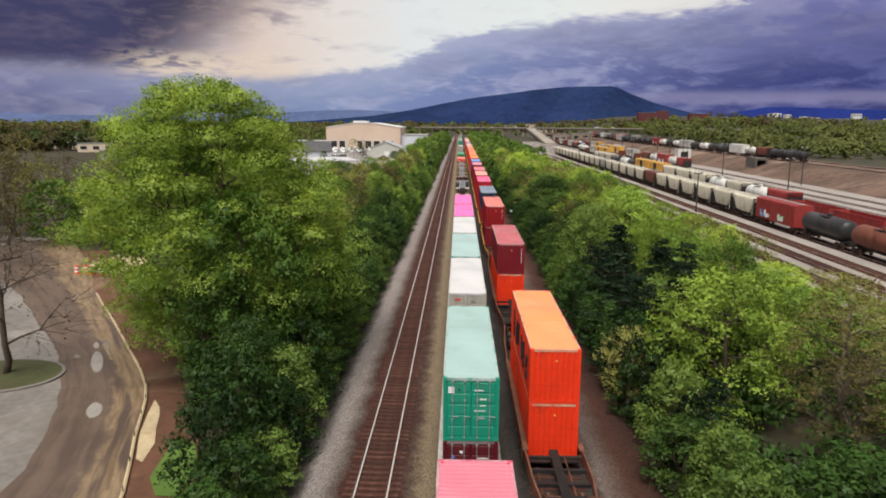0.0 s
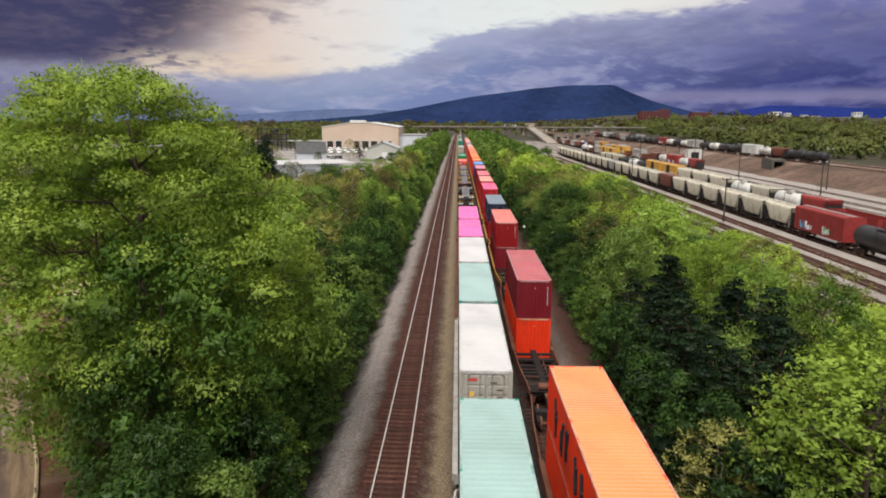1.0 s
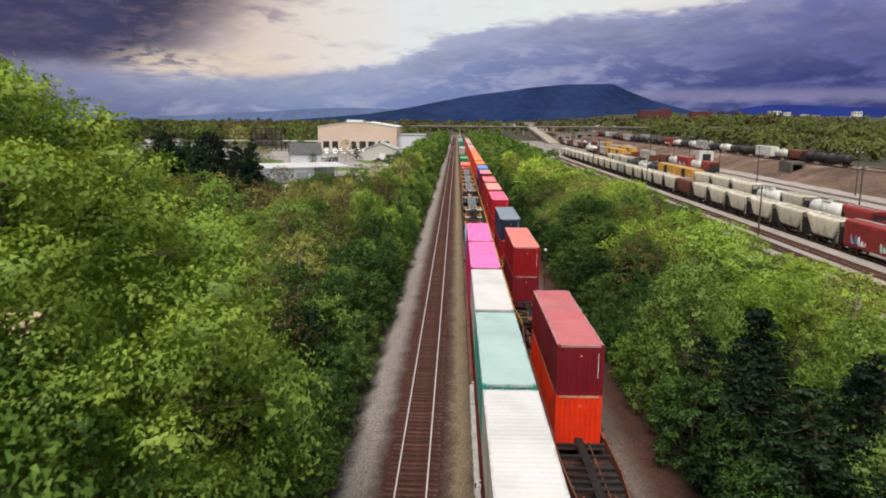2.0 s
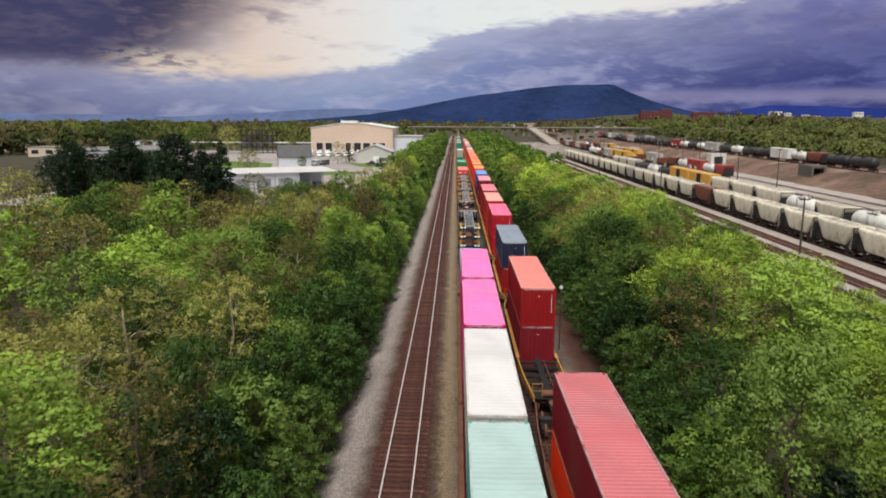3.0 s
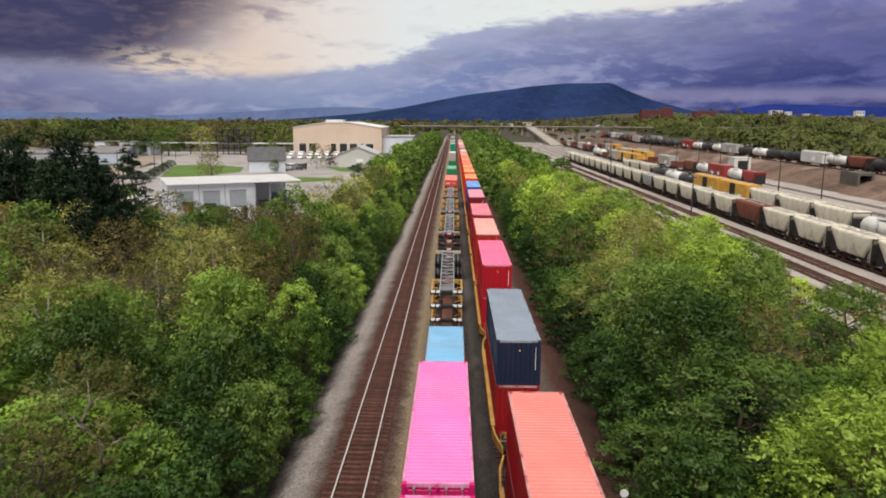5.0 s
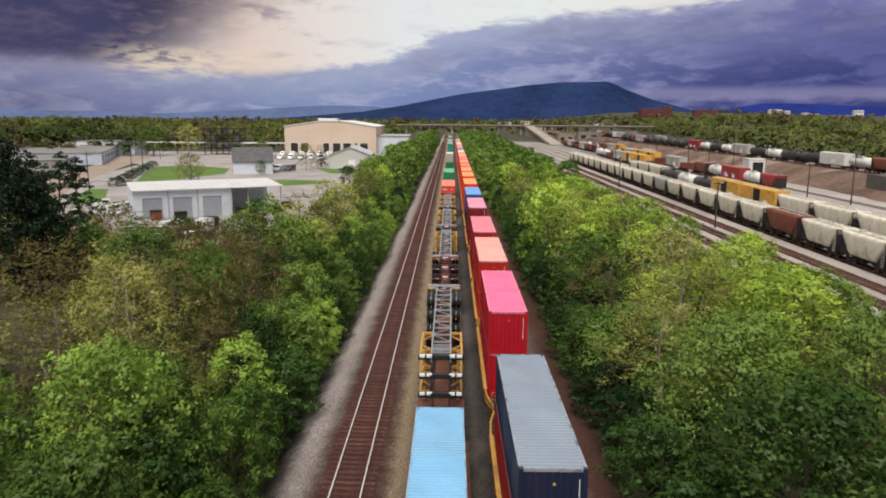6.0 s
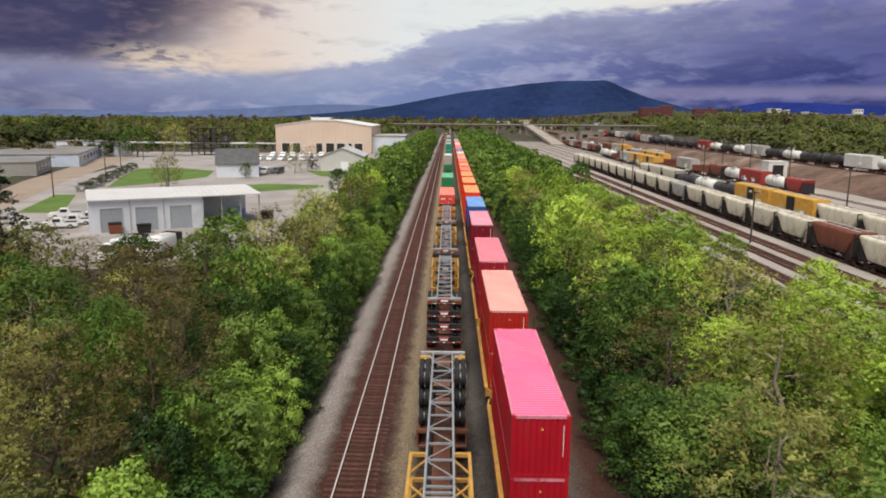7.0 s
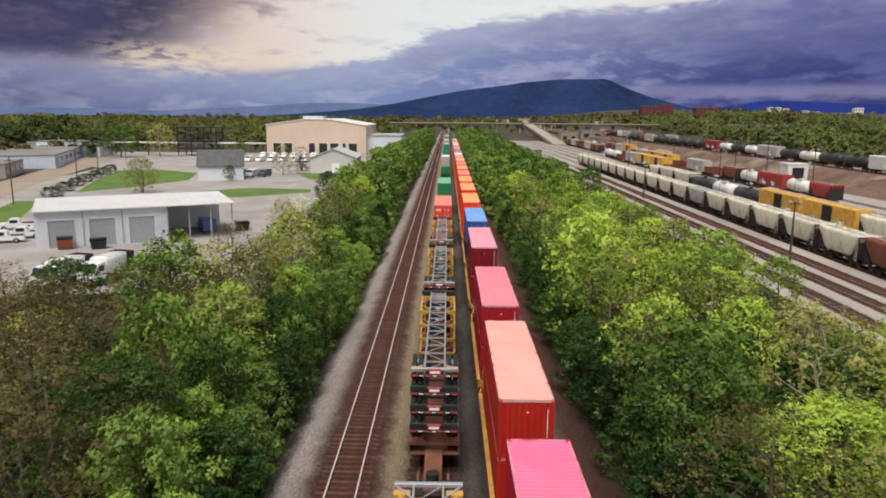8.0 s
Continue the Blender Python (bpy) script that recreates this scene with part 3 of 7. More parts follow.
# ---------------------------------------------------------------- well cars
def bogie_part(parent, y):
    b = part("bogie", boxes((-0.95, -0.80, -1.1, 1.1, -0.62, -0.34), (0.80, 0.95, -1.1, 1.1, -0.62, -0.34), (-0.95, 0.95, -0.22, 0.22, -0.55, -0.15)), BLACK, parent, "black cast steel bogie frame", pose(0, y, 1.0))
    for yy in (-0.85, 0.85):
        bm = bmesh.new()
        rod(bm, (-0.8, 0, 0), (0.8, 0, 0), 0.08, 8)
        for s in (-1, 1):
            rod(bm, (s * 0.68, 0, 0), (s * 0.80, 0, 0), 0.42, 14)
        part("wheelset", bm, BROWNSTEEL, b, "rusty steel wheelset", pose(0, yy, -0.56))
    return b


def well_car(x, y0, y1, well0, well1, sill, label, near_bogie=True, far_bogie=True):
    """A low well car: two deep side sills, end decks over the bogies."""
    t = thing("well_car", label, "rail car", "well cars of one train", m=pose(x, 0, 0))
    for s in (-1, 1):
        bm = boxes((s * 1.32, s * 1.44, well0 - 0.3, well1 + 0.3, 0.32, 1.02), (s * 1.24, s * 1.50, well0 - 0.3, well1 + 0.3, 0.98, 1.08), bevel=0.015)
        yy = well0 + 0.4
        while yy < well1:
            box(bm, s * 1.44, s * 1.52, yy, yy + 0.08, 0.34, 1.0)
            yy += 1.55
        part("side_sill", bm, sill if sill is not YELLOW else BROWNSTEEL, t, "deep steel side sill with stiffeners")
        if sill is YELLOW:
            part("sill_cap", boxes((s * 1.26, s * 1.48, well0 - 0.28, well1 + 0.28, 1.082, 1.10)), YELLOW, t, "ochre painted sill top")
        for a, b2 in ((well0 - 0.3, y0 + 0.4), (well1 + 0.3, y1 - 0.4)):
            bm = bmesh.new()
            ring = lambda yy, w, z0, z1: [(s * (w - 0.09), yy, z0), (s * w, yy, z0), (s * w, yy, z1), (s * (w - 0.09), yy, z1)]
            loft(bm, [ring(a, 1.44, 0.32, 1.06), ring(a + (b2 - a) * 0.5, 1.38, 0.72, 1.22), ring(b2, 1.1, 0.86, 1.22)])
            bmesh.ops.recalc_face_normals(bm, faces=bm.faces)
            part("end_sill", bm, sill, t)
    part("well_floor", boxes((-1.3, 1.3, well0, well0 + 1.0, 0.24, 0.30), (-1.3, 1.3, well1 - 1.0, well1, 0.24, 0.30), (-0.12, 0.12, well0, well1, 0.24, 0.29), *[(-1.3, 1.3, well0 + k * 2.4, well0 + k * 2.4 + 0.25, 0.24, 0.285) for k in range(1, 5)]), BLACK, t)
    for a, b2 in ((y0, well0), (well1, y1)):
        lo, hi = min(a, b2), max(a, b2)
        out = 1 if a == y0 else -1
        p0, p1 = sorted((a + out * 0.5, a + out * min(2.3, (hi - lo) * 0.5)))
        part("end_deck", boxes((-1.0, 1.0, p0, p1, 0.98, 1.03), bevel=0.01), DECK, t, "black end platform")
        part("draft_sill", boxes((-0.2, 0.2, lo, hi, 0.7, 0.97)), DECK, t)
        for k in range(int((hi - lo - 2.6) / 1.3) if hi < 150 else 0):
            yc = b2 - out * (0.7 + k * 1.3)
            part("cross_bearer", boxes((-1.25, 1.25, yc - 0.09, yc + 0.09, 0.8, 0.96)), BLACK, t)
        bm = bmesh.new()
        rod(bm, (0.45, b2 - out * 0.3, 0.9), (0.45, a + out * 0.4, 0.9), 0.035, 6)
        rod(bm, (-0.55, p0 + 0.3, 1.25), (0.1, p0 + 0.3, 1.25), 0.22, 10)
        if hi > 200:
            bm.free()
            continue
        part("brake_gear", bm, BROWNSTEEL, t, "rusty brake cylinder and pipe")
        e = a + (0.55 if a == y0 else -0.55)
        for s in (-1, 1):
            bm = bmesh.new()
            rod(bm, (s * 1.15, e, 1.1), (s * 1.15, e, 1.95), 0.02, 6)
            rod(bm, (s * 0.55, e, 1.1), (s * 0.55, e, 1.95), 0.02, 6)
            rod(bm, (s * 1.15, e, 1.95), (s * 0.55, e, 1.95), 0.02, 6)
            rod(bm, (s * 1.15, e, 1.5), (s * 0.55, e, 1.5), 0.02, 6)
            part("hand_rail", bm, sill, t)
        cp = e + (-0.55 if a == y0 else 0.55)
        part("coupler", boxes((-0.12, 0.12, min(cp, cp - 0.0) - 0.45, cp + 0.45, 0.72, 0.98), (-0.2, 0.2, cp - 0.16, cp + 0.16, 0.68, 1.02), bevel=0.02), BROWNSTEEL, t)
    if near_bogie and y0 < 250:
        bogie_part(t, y0 + 1.9)
    if far_bogie and y1 < 250:
        bogie_part(t, y1 - 1.9)
    return t


DECK = mat("near_black_deck_steel", (0.012, 0.011, 0.011), 0.8, 0.1, 0.4, 1.0, 9, (0.05, 0.03, 0.02), 0.5)
FLOOR = 0.31


def scrawl(parent, seed, ys, height):
    """Black sprayed lettering on the side of a box: strokes with no readable shape."""
    rng = random.Random(seed)
    for y in ys:
        bm = bmesh.new()
        for q in range(4):
            z0, z1 = height * rng.uniform(0.2, 0.4), height * rng.uniform(0.55, 0.8)
            rod(bm, (-WID / 2 - 0.02, y + rng.uniform(-0.3, 0.3), z0), (-WID / 2 - 0.02, y + rng.uniform(-0.3, 0.3), z1), 0.05, 4)
        part("graffiti", bm, MARK["black"], parent, "black sprayed graffiti strokes")


def stack(x, y, low, up, sill, ends, low_label, up_label, h_low=2.59, h_up=2.9, doors=True, marks=(None, None), group="freight containers", label="well car carrying stacked containers"):
    """A well car with one box in the well and one on top of it."""
    y0, y1 = ends
    well_car(x, y0, y1, y - 0.25, y + LEN + 0.25, sill, label)
    if low:
        container(low, h_low, low_label, y, x, FLOOR, doors, marks[0], group)
    if up:
        box_up = container(up, h_up, up_label, y, x, FLOOR + (h_low if low else 0) + 0.02, doors, marks[1], group)
        if up == "orange" and y < 40:
            scrawl(box_up, 3, (1.6, 3.0, 4.3, 6.4, 7.6, 9.4), h_up)


def centre_train():
    x = TRACKS[1]
    G = "containers on the middle train"
    rows = [  # near end of the box, lower, upper, labels, marks
        (5.6, "maroon_dark", "pink", "dark maroon container in a well car", "pink ribbed container stacked on another", (M_DARK, M_TEAL)),
        (25.3, "maroon_dark", "teal", "dark maroon container with doors, under a teal one", "teal container with pale aqua roof and doors", (M_DARK, M_TEAL)),
        (40.7, "maroon_dark", "white", "maroon container under a white one", "off-white container with weathered grey doors", (M_WORD, M_WHITE)),
        (53.5, "maroon", "aqua", "maroon container under an aqua one", "aqua container with pale stained roof", (M_DARK, M_TEAL)),
        (66.3, "maroon_dark", "white", "dark maroon container under a white one", "white-roofed container with red door marking", (M_DARK, M_WHITE)),
        (79.2, "magenta", "magenta", "magenta container under another one", "bright magenta container with white door lettering", (M_ONE, M_ONE)),
        (92.1, "magenta", "magenta", "magenta container under another one", "bright magenta container with white door lettering", (M_ONE, M_ONE)),
    ]
    mids = [(a[0] + LEN + b[0]) / 2 for a, b in zip(rows, rows[1:])] + [rows[-1][0] + LEN + 0.45]
    start = rows[0][0] - 3.5
    for r, e in zip(rows, mids):
        y, lo, up, ll, ul, mk = r
        stack(x, y, lo, up, GREYSILL if y < 60 else BROWNSTEEL, (start, e), ll, ul, 2.59, 2.9, True, mk, G, "grey-silled well car carrying stacked containers")
        start = e
    stack(x, 107.0, "sky", None, BROWNSTEEL, (start, 120.1), "pale blue container alone in a well car", "", 2.9, 2.9, True, (M_TEAL, None), G, "brown well car carrying one container")
    far = [("tomato", 213.0), ("green", 246), ("white", 331), ("teal", 430), ("white", 486), ("green", 530), ("grey", 575)]
    for k, (c, y) in enumerate(far):
        lowc = ("tomato", "green", "green", "teal")[k % 4]
        stack(x, y, lowc, c, BROWNSTEEL, (y - 1.6, y + LEN + 1.6), lowc.replace("_", " ") + " container in a well car far down the line", c + " container stacked on another far down the line", 2.59, 2.9, True, (M_ONE, M_ONE) if k == 0 else (None, None), G, "brown well car carrying stacked containers")
    for y in (228.5, 262.0, 279.5, 297.0, 314.0, 347.0, 364.5, 382.0, 399.0, 414.0, 447.0, 466.0):
        well_car(x, y, y + 15.6, y + 1.7, y + 13.9, BROWNSTEEL, "empty rust-brown well car far down the line")


def right_train():
    x = TRACKS[2]
    G = "containers on the outer train"
    rows = [(28.9, "orange", "orange", "bright orange container in a well car", "bright orange container with pale orange ribbed roof"),
            (58.8, "orange", "maroon", "orange container under a maroon one", "maroon container, roof painted pink as lit from above"),
            (87.8, "maroon", "red", "dark red container under a red one", "red container, roof painted salmon as lit from above"),
            (107.8, "red", "navy", "red container under a navy one", "dark navy container with ribbed grey roof"),
            (127.6, "crimson", "crimson", "crimson container in a well car", "crimson container with vivid pink ribbed roof"),
            (143.6, "rust_red", "rust_red", "rust-red container in a well car", "rust-red container, roof painted salmon as lit from above"),
            (159.2, "berry", "berry", "berry red container in a well car", "berry red container, roof painted pink as lit from above"),
            (180.0, "maroon", "plum", "maroon container in a well car", "plum container with pale pink roof and white lettering"),
            (197.0, "navy", "blue", "navy container under a blue one", "blue container with pale blue roof"),
            (215.5, "tomato", "orange", "tomato red container in a well car", "orange container with pale roof")]
    y = 233.0
    cols = ["orange", "orange", "tomato", "orange", "tomato", "rust_red", "orange", "grey", "maroon", "blue", "orange", "tomato", "grey", "rust_red", "orange", "maroon", "grey"]
    for c in cols:
        rows.append((y, "tomato", c, "tomato red container far down the line", c.replace("_", " ") + " container stacked on another far down the line"))
        y += 15.6
    mids = [(a[0] + LEN + b[0]) / 2 for a, b in zip(rows, rows[1:])] + [rows[-1][0] + LEN + 3]
    start = rows[0][0] - 7.0
    for k, (r, e) in enumerate(zip(rows, mids)):
        y, lo, up, ll, ul = r
        stack(x, y, lo, up, BROWNSTEEL if y < 75 else YELLOW, (start, e), ll, ul, 2.9, 2.75 if up != "navy" else 2.59, False, (None, "stripe" if 0 < k < 12 else None), G, "long well car with stacked containers")
        start = e


make_track(TRACKS[0], -40, 1100, "railway_track", "empty single track of polished rails on dark ties", y_near=(18, 180))
make_track(TRACKS[1], -40, 1100, "railway_track", "track carrying the middle freight train", far=400, head=RUST)
make_track(TRACKS[2], -40, 1100, "railway_track", "track carrying the outer freight train", far=400, head=RUST)
centre_train()
right_train()
# ---------------------------------------------------------------- flat cars with road chassis
def chassis_mesh(kind, ln):
    """Shared meshes of a skeleton trailer: x across, y from the front to the rear, z from the frame's top."""
    hw = 0.52

    def make():
        bm = bmesh.new()
        if kind == "rail":
            boxes_ = ((-0.04, 0.04, 0, ln, -0.05, 0.0), (-0.015, 0.015, 0, ln, -0.27, -0.05), (-0.04, 0.04, 0, ln, -0.32, -0.27))
            for b in boxes_:
                box(bm, *b)
            return mesh_of("frame_rail", bm, SILVER)
        if kind == "dark_rail":
            box(bm, -0.06, 0.06, 0, ln, -0.32, 0.0)
            return mesh_of("frame_rail", bm, BLACK)
        if kind == "dark_rear":
            box(bm, -1.22, 1.22, -0.10, 0.10, -0.24, 0.04, 0.015)
            return mesh_of("rear_bolster", bm, BLACK)
        if kind == "cross":
            box(bm, -hw, hw, -0.03, 0.03, -0.14, -0.06)
            return mesh_of("cross_member", bm, SILVER)
        if kind == "brace":
            rod(bm, (-hw, 0.06, -0.08), (hw, 0.94 * ln, -0.08), 0.028, 6)
            return mesh_of("brace", bm, SILVER)
        if kind == "bolster":
            box(bm, -1.22, 1.22, -0.13, 0.13, -0.16, 0.06, 0.02)
            box(bm, -1.20, 1.20, -0.10, 0.10, -0.24, -0.16)
            return mesh_of("bolster", bm, BLACK)
        if kind == "lock":
            box(bm, -0.15, 0.15, -0.145, -0.05, -0.10, 0.085, 0.02)
            return mesh_of("twist_lock", bm, MARK["white"])
        if kind == "tyres":
            rod(bm, (-0.125, 0, 0), (0.125, 0, 0), 0.51, 18)
            bmesh.ops.bevel(bm, geom=[e for e in bm.edges if e.calc_length() < 0.2], offset=0.04, segments=1, affect="EDGES")
            return mesh_of("tyre", bm, RUBBER)
        if kind == "rim":
            rod(bm, (-0.30, 0, 0), (0.30, 0, 0), 0.26, 12)
            rod(bm, (-0.33, 0, 0), (0.33, 0, 0), 0.10, 8)
            return mesh_of("rim", bm, SILVER)
        if kind == "axle":
            rod(bm, (-0.95, 0, 0), (0.95, 0, 0), 0.07, 8)
            return mesh_of("axle", bm, BLACK)
        if kind == "bumper":
            box(bm, -1.22, 1.22, -0.06, 0.06, -0.40, -0.26, 0.012)
            for s_ in (-0.45, 0.38):
                box(bm, s_, s_ + 0.07, -0.05, 0.05, -0.26, -0.05)
            return mesh_of("bumper_bar", bm, BLACK)
        if kind == "strip":
            box(bm, -0.15, 0.15, 0.062, 0.068, -0.355, -0.305)
            return mesh_of("reflector", bm, MARK["red"])
        if kind == "white_strip":
            box(bm, -0.11, 0.11, 0.062, 0.068, -0.355, -0.305)
            return mesh_of("reflector", bm, MARK["white"])
        if kind == "lamps":
            box(bm, -0.36, 0.36, -0.10, 0.10, -0.10, 0.03, 0.03)
            return mesh_of("tail_lamp_box", bm, MARK["tail_red"])
        if kind == "plate":
            box(bm, -0.27, 0.25, 0.10, 0.112, -0.20, -0.07)
            return mesh_of("blank_plate", bm, MARK["white"])
        if kind == "rear_bolster":
            box(bm, -1.22, 1.22, -0.09, 0.09, -0.12, 0.04, 0.015)
            for s_ in (-1, 1):
                rod(bm, (s_ * 0.5, -0.9, -0.1), (s_ * 1.15, -0.08, -0.05), 0.045, 6)
            return mesh_of("rear_bolster", bm, SILVER)
        if kind == "outrigger":
            box(bm, 1.08, 1.2, 0.9, ln * 0.30, -0.30, -0.16)
            box(bm, 0.56, 1.2, 0.9, 1.05, -0.32, -0.18)
            box(bm, 0.56, 1.2, ln * 0.30 - 0.15, ln * 0.30, -0.32, -0.18)
            rod(bm, (0.55, 1.7, -0.2), (1.14, 2.6, -0.22), 0.05, 6)
            rod(bm, (0.55, ln * 0.26, -0.2), (1.14, ln * 0.20, -0.22), 0.05, 6)
            rod(bm, (0.95, 1.5, -0.9), (0.95, 1.5, -0.2), 0.08, 8)
            return mesh_of("landing_leg", bm, YELLOW)
        box(bm, 0.62, 1.22, -0.16, 0.16, -0.34, -0.08, 0.02)
        rod(bm, (0.58, -0.6, -0.18), (1.15, 0.0, -0.18), 0.05, 6)
        return mesh_of("mudguard_bracket", bm, YELLOW)
    return cached(("chassis", kind, ln), make)


def chassis(y, z, ln, rear_near, top):
    """A long skeleton trailer lying in a stack. y: its nearest end; z: the top of its frame."""
    t = thing("container_chassis", "silver lattice trailer chassis on top of a stack" if top else "black trailer chassis stacked under another", "trailer chassis", "road chassis stacked on flat cars",
              m=pose(TRACKS[1], y + (ln if rear_near else 0), z, 0, 0, 180 if rear_near else 0))
    for s in (-1, 1):
        part("frame_rail", chassis_mesh("rail" if top else "dark_rail", ln), None, t, "silver steel frame rail" if top else "solid black frame rail", pose(s * 0.52, 0, 0))
    n = 12
    for k in range(n + 1) if top else ():
        part("cross_member", chassis_mesh("cross", ln), None, t, m=pose(0, 0.05 + k * (ln - 0.1) / n, 0))
        if 1 < k < n:
            part("brace", chassis_mesh("brace", ln / n), None, t, m=pose(0, k * ln / n, 0) @ Matrix.Diagonal((1 if k % 2 else -1, 1, 1, 1)))
    if top:
        for k in range(5):
            part("cross_member", chassis_mesh("cross", ln), None, t, m=pose(0, 0.5 + 0.42 * k, 0.002))
    part("bolster", chassis_mesh("bolster", 0), None, t, "black front bolster", pose(0, 0.15, 0))
    for x in (-1.0, -0.62, 0.62, 1.0) if not rear_near else ():
        part("twist_lock", chassis_mesh("lock", 0), None, t, "pale worn twist lock", pose(x, 0.15, 0))
    part("rear_bolster", chassis_mesh("rear_bolster" if top else "dark_rear", 0), None, t, "silver rear bolster" if top else "black rear bolster", pose(0, ln - 0.12, 0))
    for s in (-1, 1):
        for yy in (-1.25, 0.0):
            for dx in (0.77, 1.09):
                d = part("tyre", chassis_mesh("tyres", 0), None, t, "black lorry tyre", pose(s * dx, ln - 1.2 + yy, -0.55))
            part("rim", chassis_mesh("rim", 0), None, d, "pale steel wheel rim", pose(-s * 0.16, 0, 0))
        part("landing_leg", chassis_mesh("outrigger", ln), None, t, "ochre landing leg and side frame", Matrix.Diagonal((s, 1, 1, 1)))
        if top:
            part("mudguard_bracket", chassis_mesh("bracket", 0), None, t, "ochre mudguard bracket", pose(0, ln - 0.55, 0) @ Matrix.Diagonal((s, 1, 1, 1)))
    for yy in (-1.25, 0.0):
        part("axle", chassis_mesh("axle", 0), None, t, m=pose(0, ln - 1.2 + yy, -0.55))
    if rear_near:
        part("bumper_bar", chassis_mesh("bumper", 0), None, t, "", pose(0, ln, 0))
        for i in range(7):
            part("reflector", chassis_mesh("white_strip" if i % 2 else "strip", 0), None, t, "red or white reflector strip", pose(-1.02 + i * 0.34, ln, 0))
        part("tail_lamp_box", chassis_mesh("lamps", 0), None, t, "red tail lamp box", pose(0, ln - 0.02, 0))
        part("blank_plate", chassis_mesh("plate", 0), None, t, "blank white plate", pose(0, ln - 0.02, 0))
    return t


def spine_car(y0, y1, rests):
    """A bare spine flat car: one box girder, cradles that hold the tyres and the fronts of the stacks, bogies."""
    t = thing("spine_car", "rust-brown spine car for road chassis", "rail car", "spine cars", m=pose(TRACKS[1], 0, 0))
    part("centre_girder", boxes((-0.34, 0.34, y0 + 0.4, y1 - 0.4, 0.72, 1.22), (-0.44, 0.44, y0 + 0.4, y1 - 0.4, 1.2, 1.25), bevel=0.02), BROWNSTEEL, t, "rust-brown box girder")
    for y, h, wide in rests:
        part("cradle", boxes((-1.32, 1.32, y - wide, y + wide, 1.0, 1.12), (-1.32, -0.5, y - wide, y + wide, h - 0.12, h), (0.5, 1.32, y - wide, y + wide, h - 0.12, h),
                             (-1.32, -1.22, y - wide, y + wide, 1.12, h - 0.12), (1.22, 1.32, y - wide, y + wide, 1.12, h - 0.12), bevel=0.02), BROWNSTEEL, t, "rust-brown cradle on the car")
        part("cradle_edge", boxes((-1.34, 1.34, y - wide - 0.06, y - wide - 0.003, h - 0.16, h + 0.02)), BROWNSTEEL, t, "rust-brown cradle edge")
    part("end_platform", boxes((-1.25, 1.25, y0 + 0.15, y0 + 1.5, 1.05, 1.15), bevel=0.015), DECK, t, "near-black end platform")
    for s in (-1, 1):
        for y in (y0 + 0.2, y1 - 0.3):
            part("step", boxes((s * 0.5, s * 1.2, y - 0.05, y + 0.05, 0.55, 1.0)), YELLOW, t, "ochre end step")
    bogie_part(t, y0 + 1.8)
    bogie_part(t, y1 - 1.8)
    bm = bmesh.new()
    rod(bm, (0, y0 + 1.1, 1.25), (0, y0 + 1.1, 1.75), 0.3, 12)
    box(bm, -0.5, 0.5, y0 + 0.9, y0 + 1.3, 1.15, 1.25)
    part("hitch", bm, BLACK, t, "black fifth-wheel hitch")


def chassis_train():
    ln = 16.6
    spine_car(120.3, 143.9, ((122.1, 2.05, 1.0), (136.2, 1.98, 1.4)))
    spine_car(143.9, 166.9, ((149.7, 1.74, 1.5), (163.0, 1.95, 0.8)))
    spine_car(166.9, 186.0, ((168.9, 1.74, 1.5), (182.4, 1.95, 0.8)))
    spine_car(186.0, 207.5, ((188.1, 1.74, 1.5), (201.5, 1.95, 0.8)))
    for k in range(3):
        chassis(121.2, 3.1 + 1.07 * k, ln, False, k == 2)
    for a, n in ((147.8, 4), (167.0, 4), (186.3, 4)):
        for k in range(n):
            chassis(a + 0.42 * k, 2.85 + 0.82 * k, ln, True, k == n - 1)


chassis_train()
# ---------------------------------------------------------------- trees
LEAF_BRIGHT = leaf_mat("spring_leaf", (0.062, 0.125, 0.021), (0.325, 0.475, 0.09), 0.28)
LEAF_MID = leaf_mat("green_leaf", (0.034, 0.072, 0.016), (0.175, 0.265, 0.058), 0.25)
# deep green taken darker still, for shade at the wood's edge and floor
LEAF_DEEP_SHADE = leaf_mat("deep_green_shade_leaf", (0.012, 0.030, 0.009), (0.060, 0.12, 0.026), 0.18)
LEAF_OLIVE = leaf_mat("olive_leaf", (0.105, 0.112, 0.034), (0.40, 0.40, 0.125), 0.3)
LEAF_GREAT = leaf_mat("great_tree_leaf", (0.115, 0.195, 0.028), (0.44, 0.56, 0.105), 0.35)
LEAF_LIME = leaf_mat("lime_spring_leaf", (0.15, 0.235, 0.036), (0.46, 0.61, 0.105), 0.32)
LEAF_BUD = leaf_mat("budding_twig_leaf", (0.075, 0.062, 0.026), (0.21, 0.18, 0.062), 0.25)
LEAF_DARK = leaf_mat("evergreen_needle", (0.006, 0.014, 0.007), (0.022, 0.042, 0.018), 0.08)
LEAF_WHITE = leaf_mat("white_blossom", (0.25, 0.32, 0.16), (0.75, 0.78, 0.68))


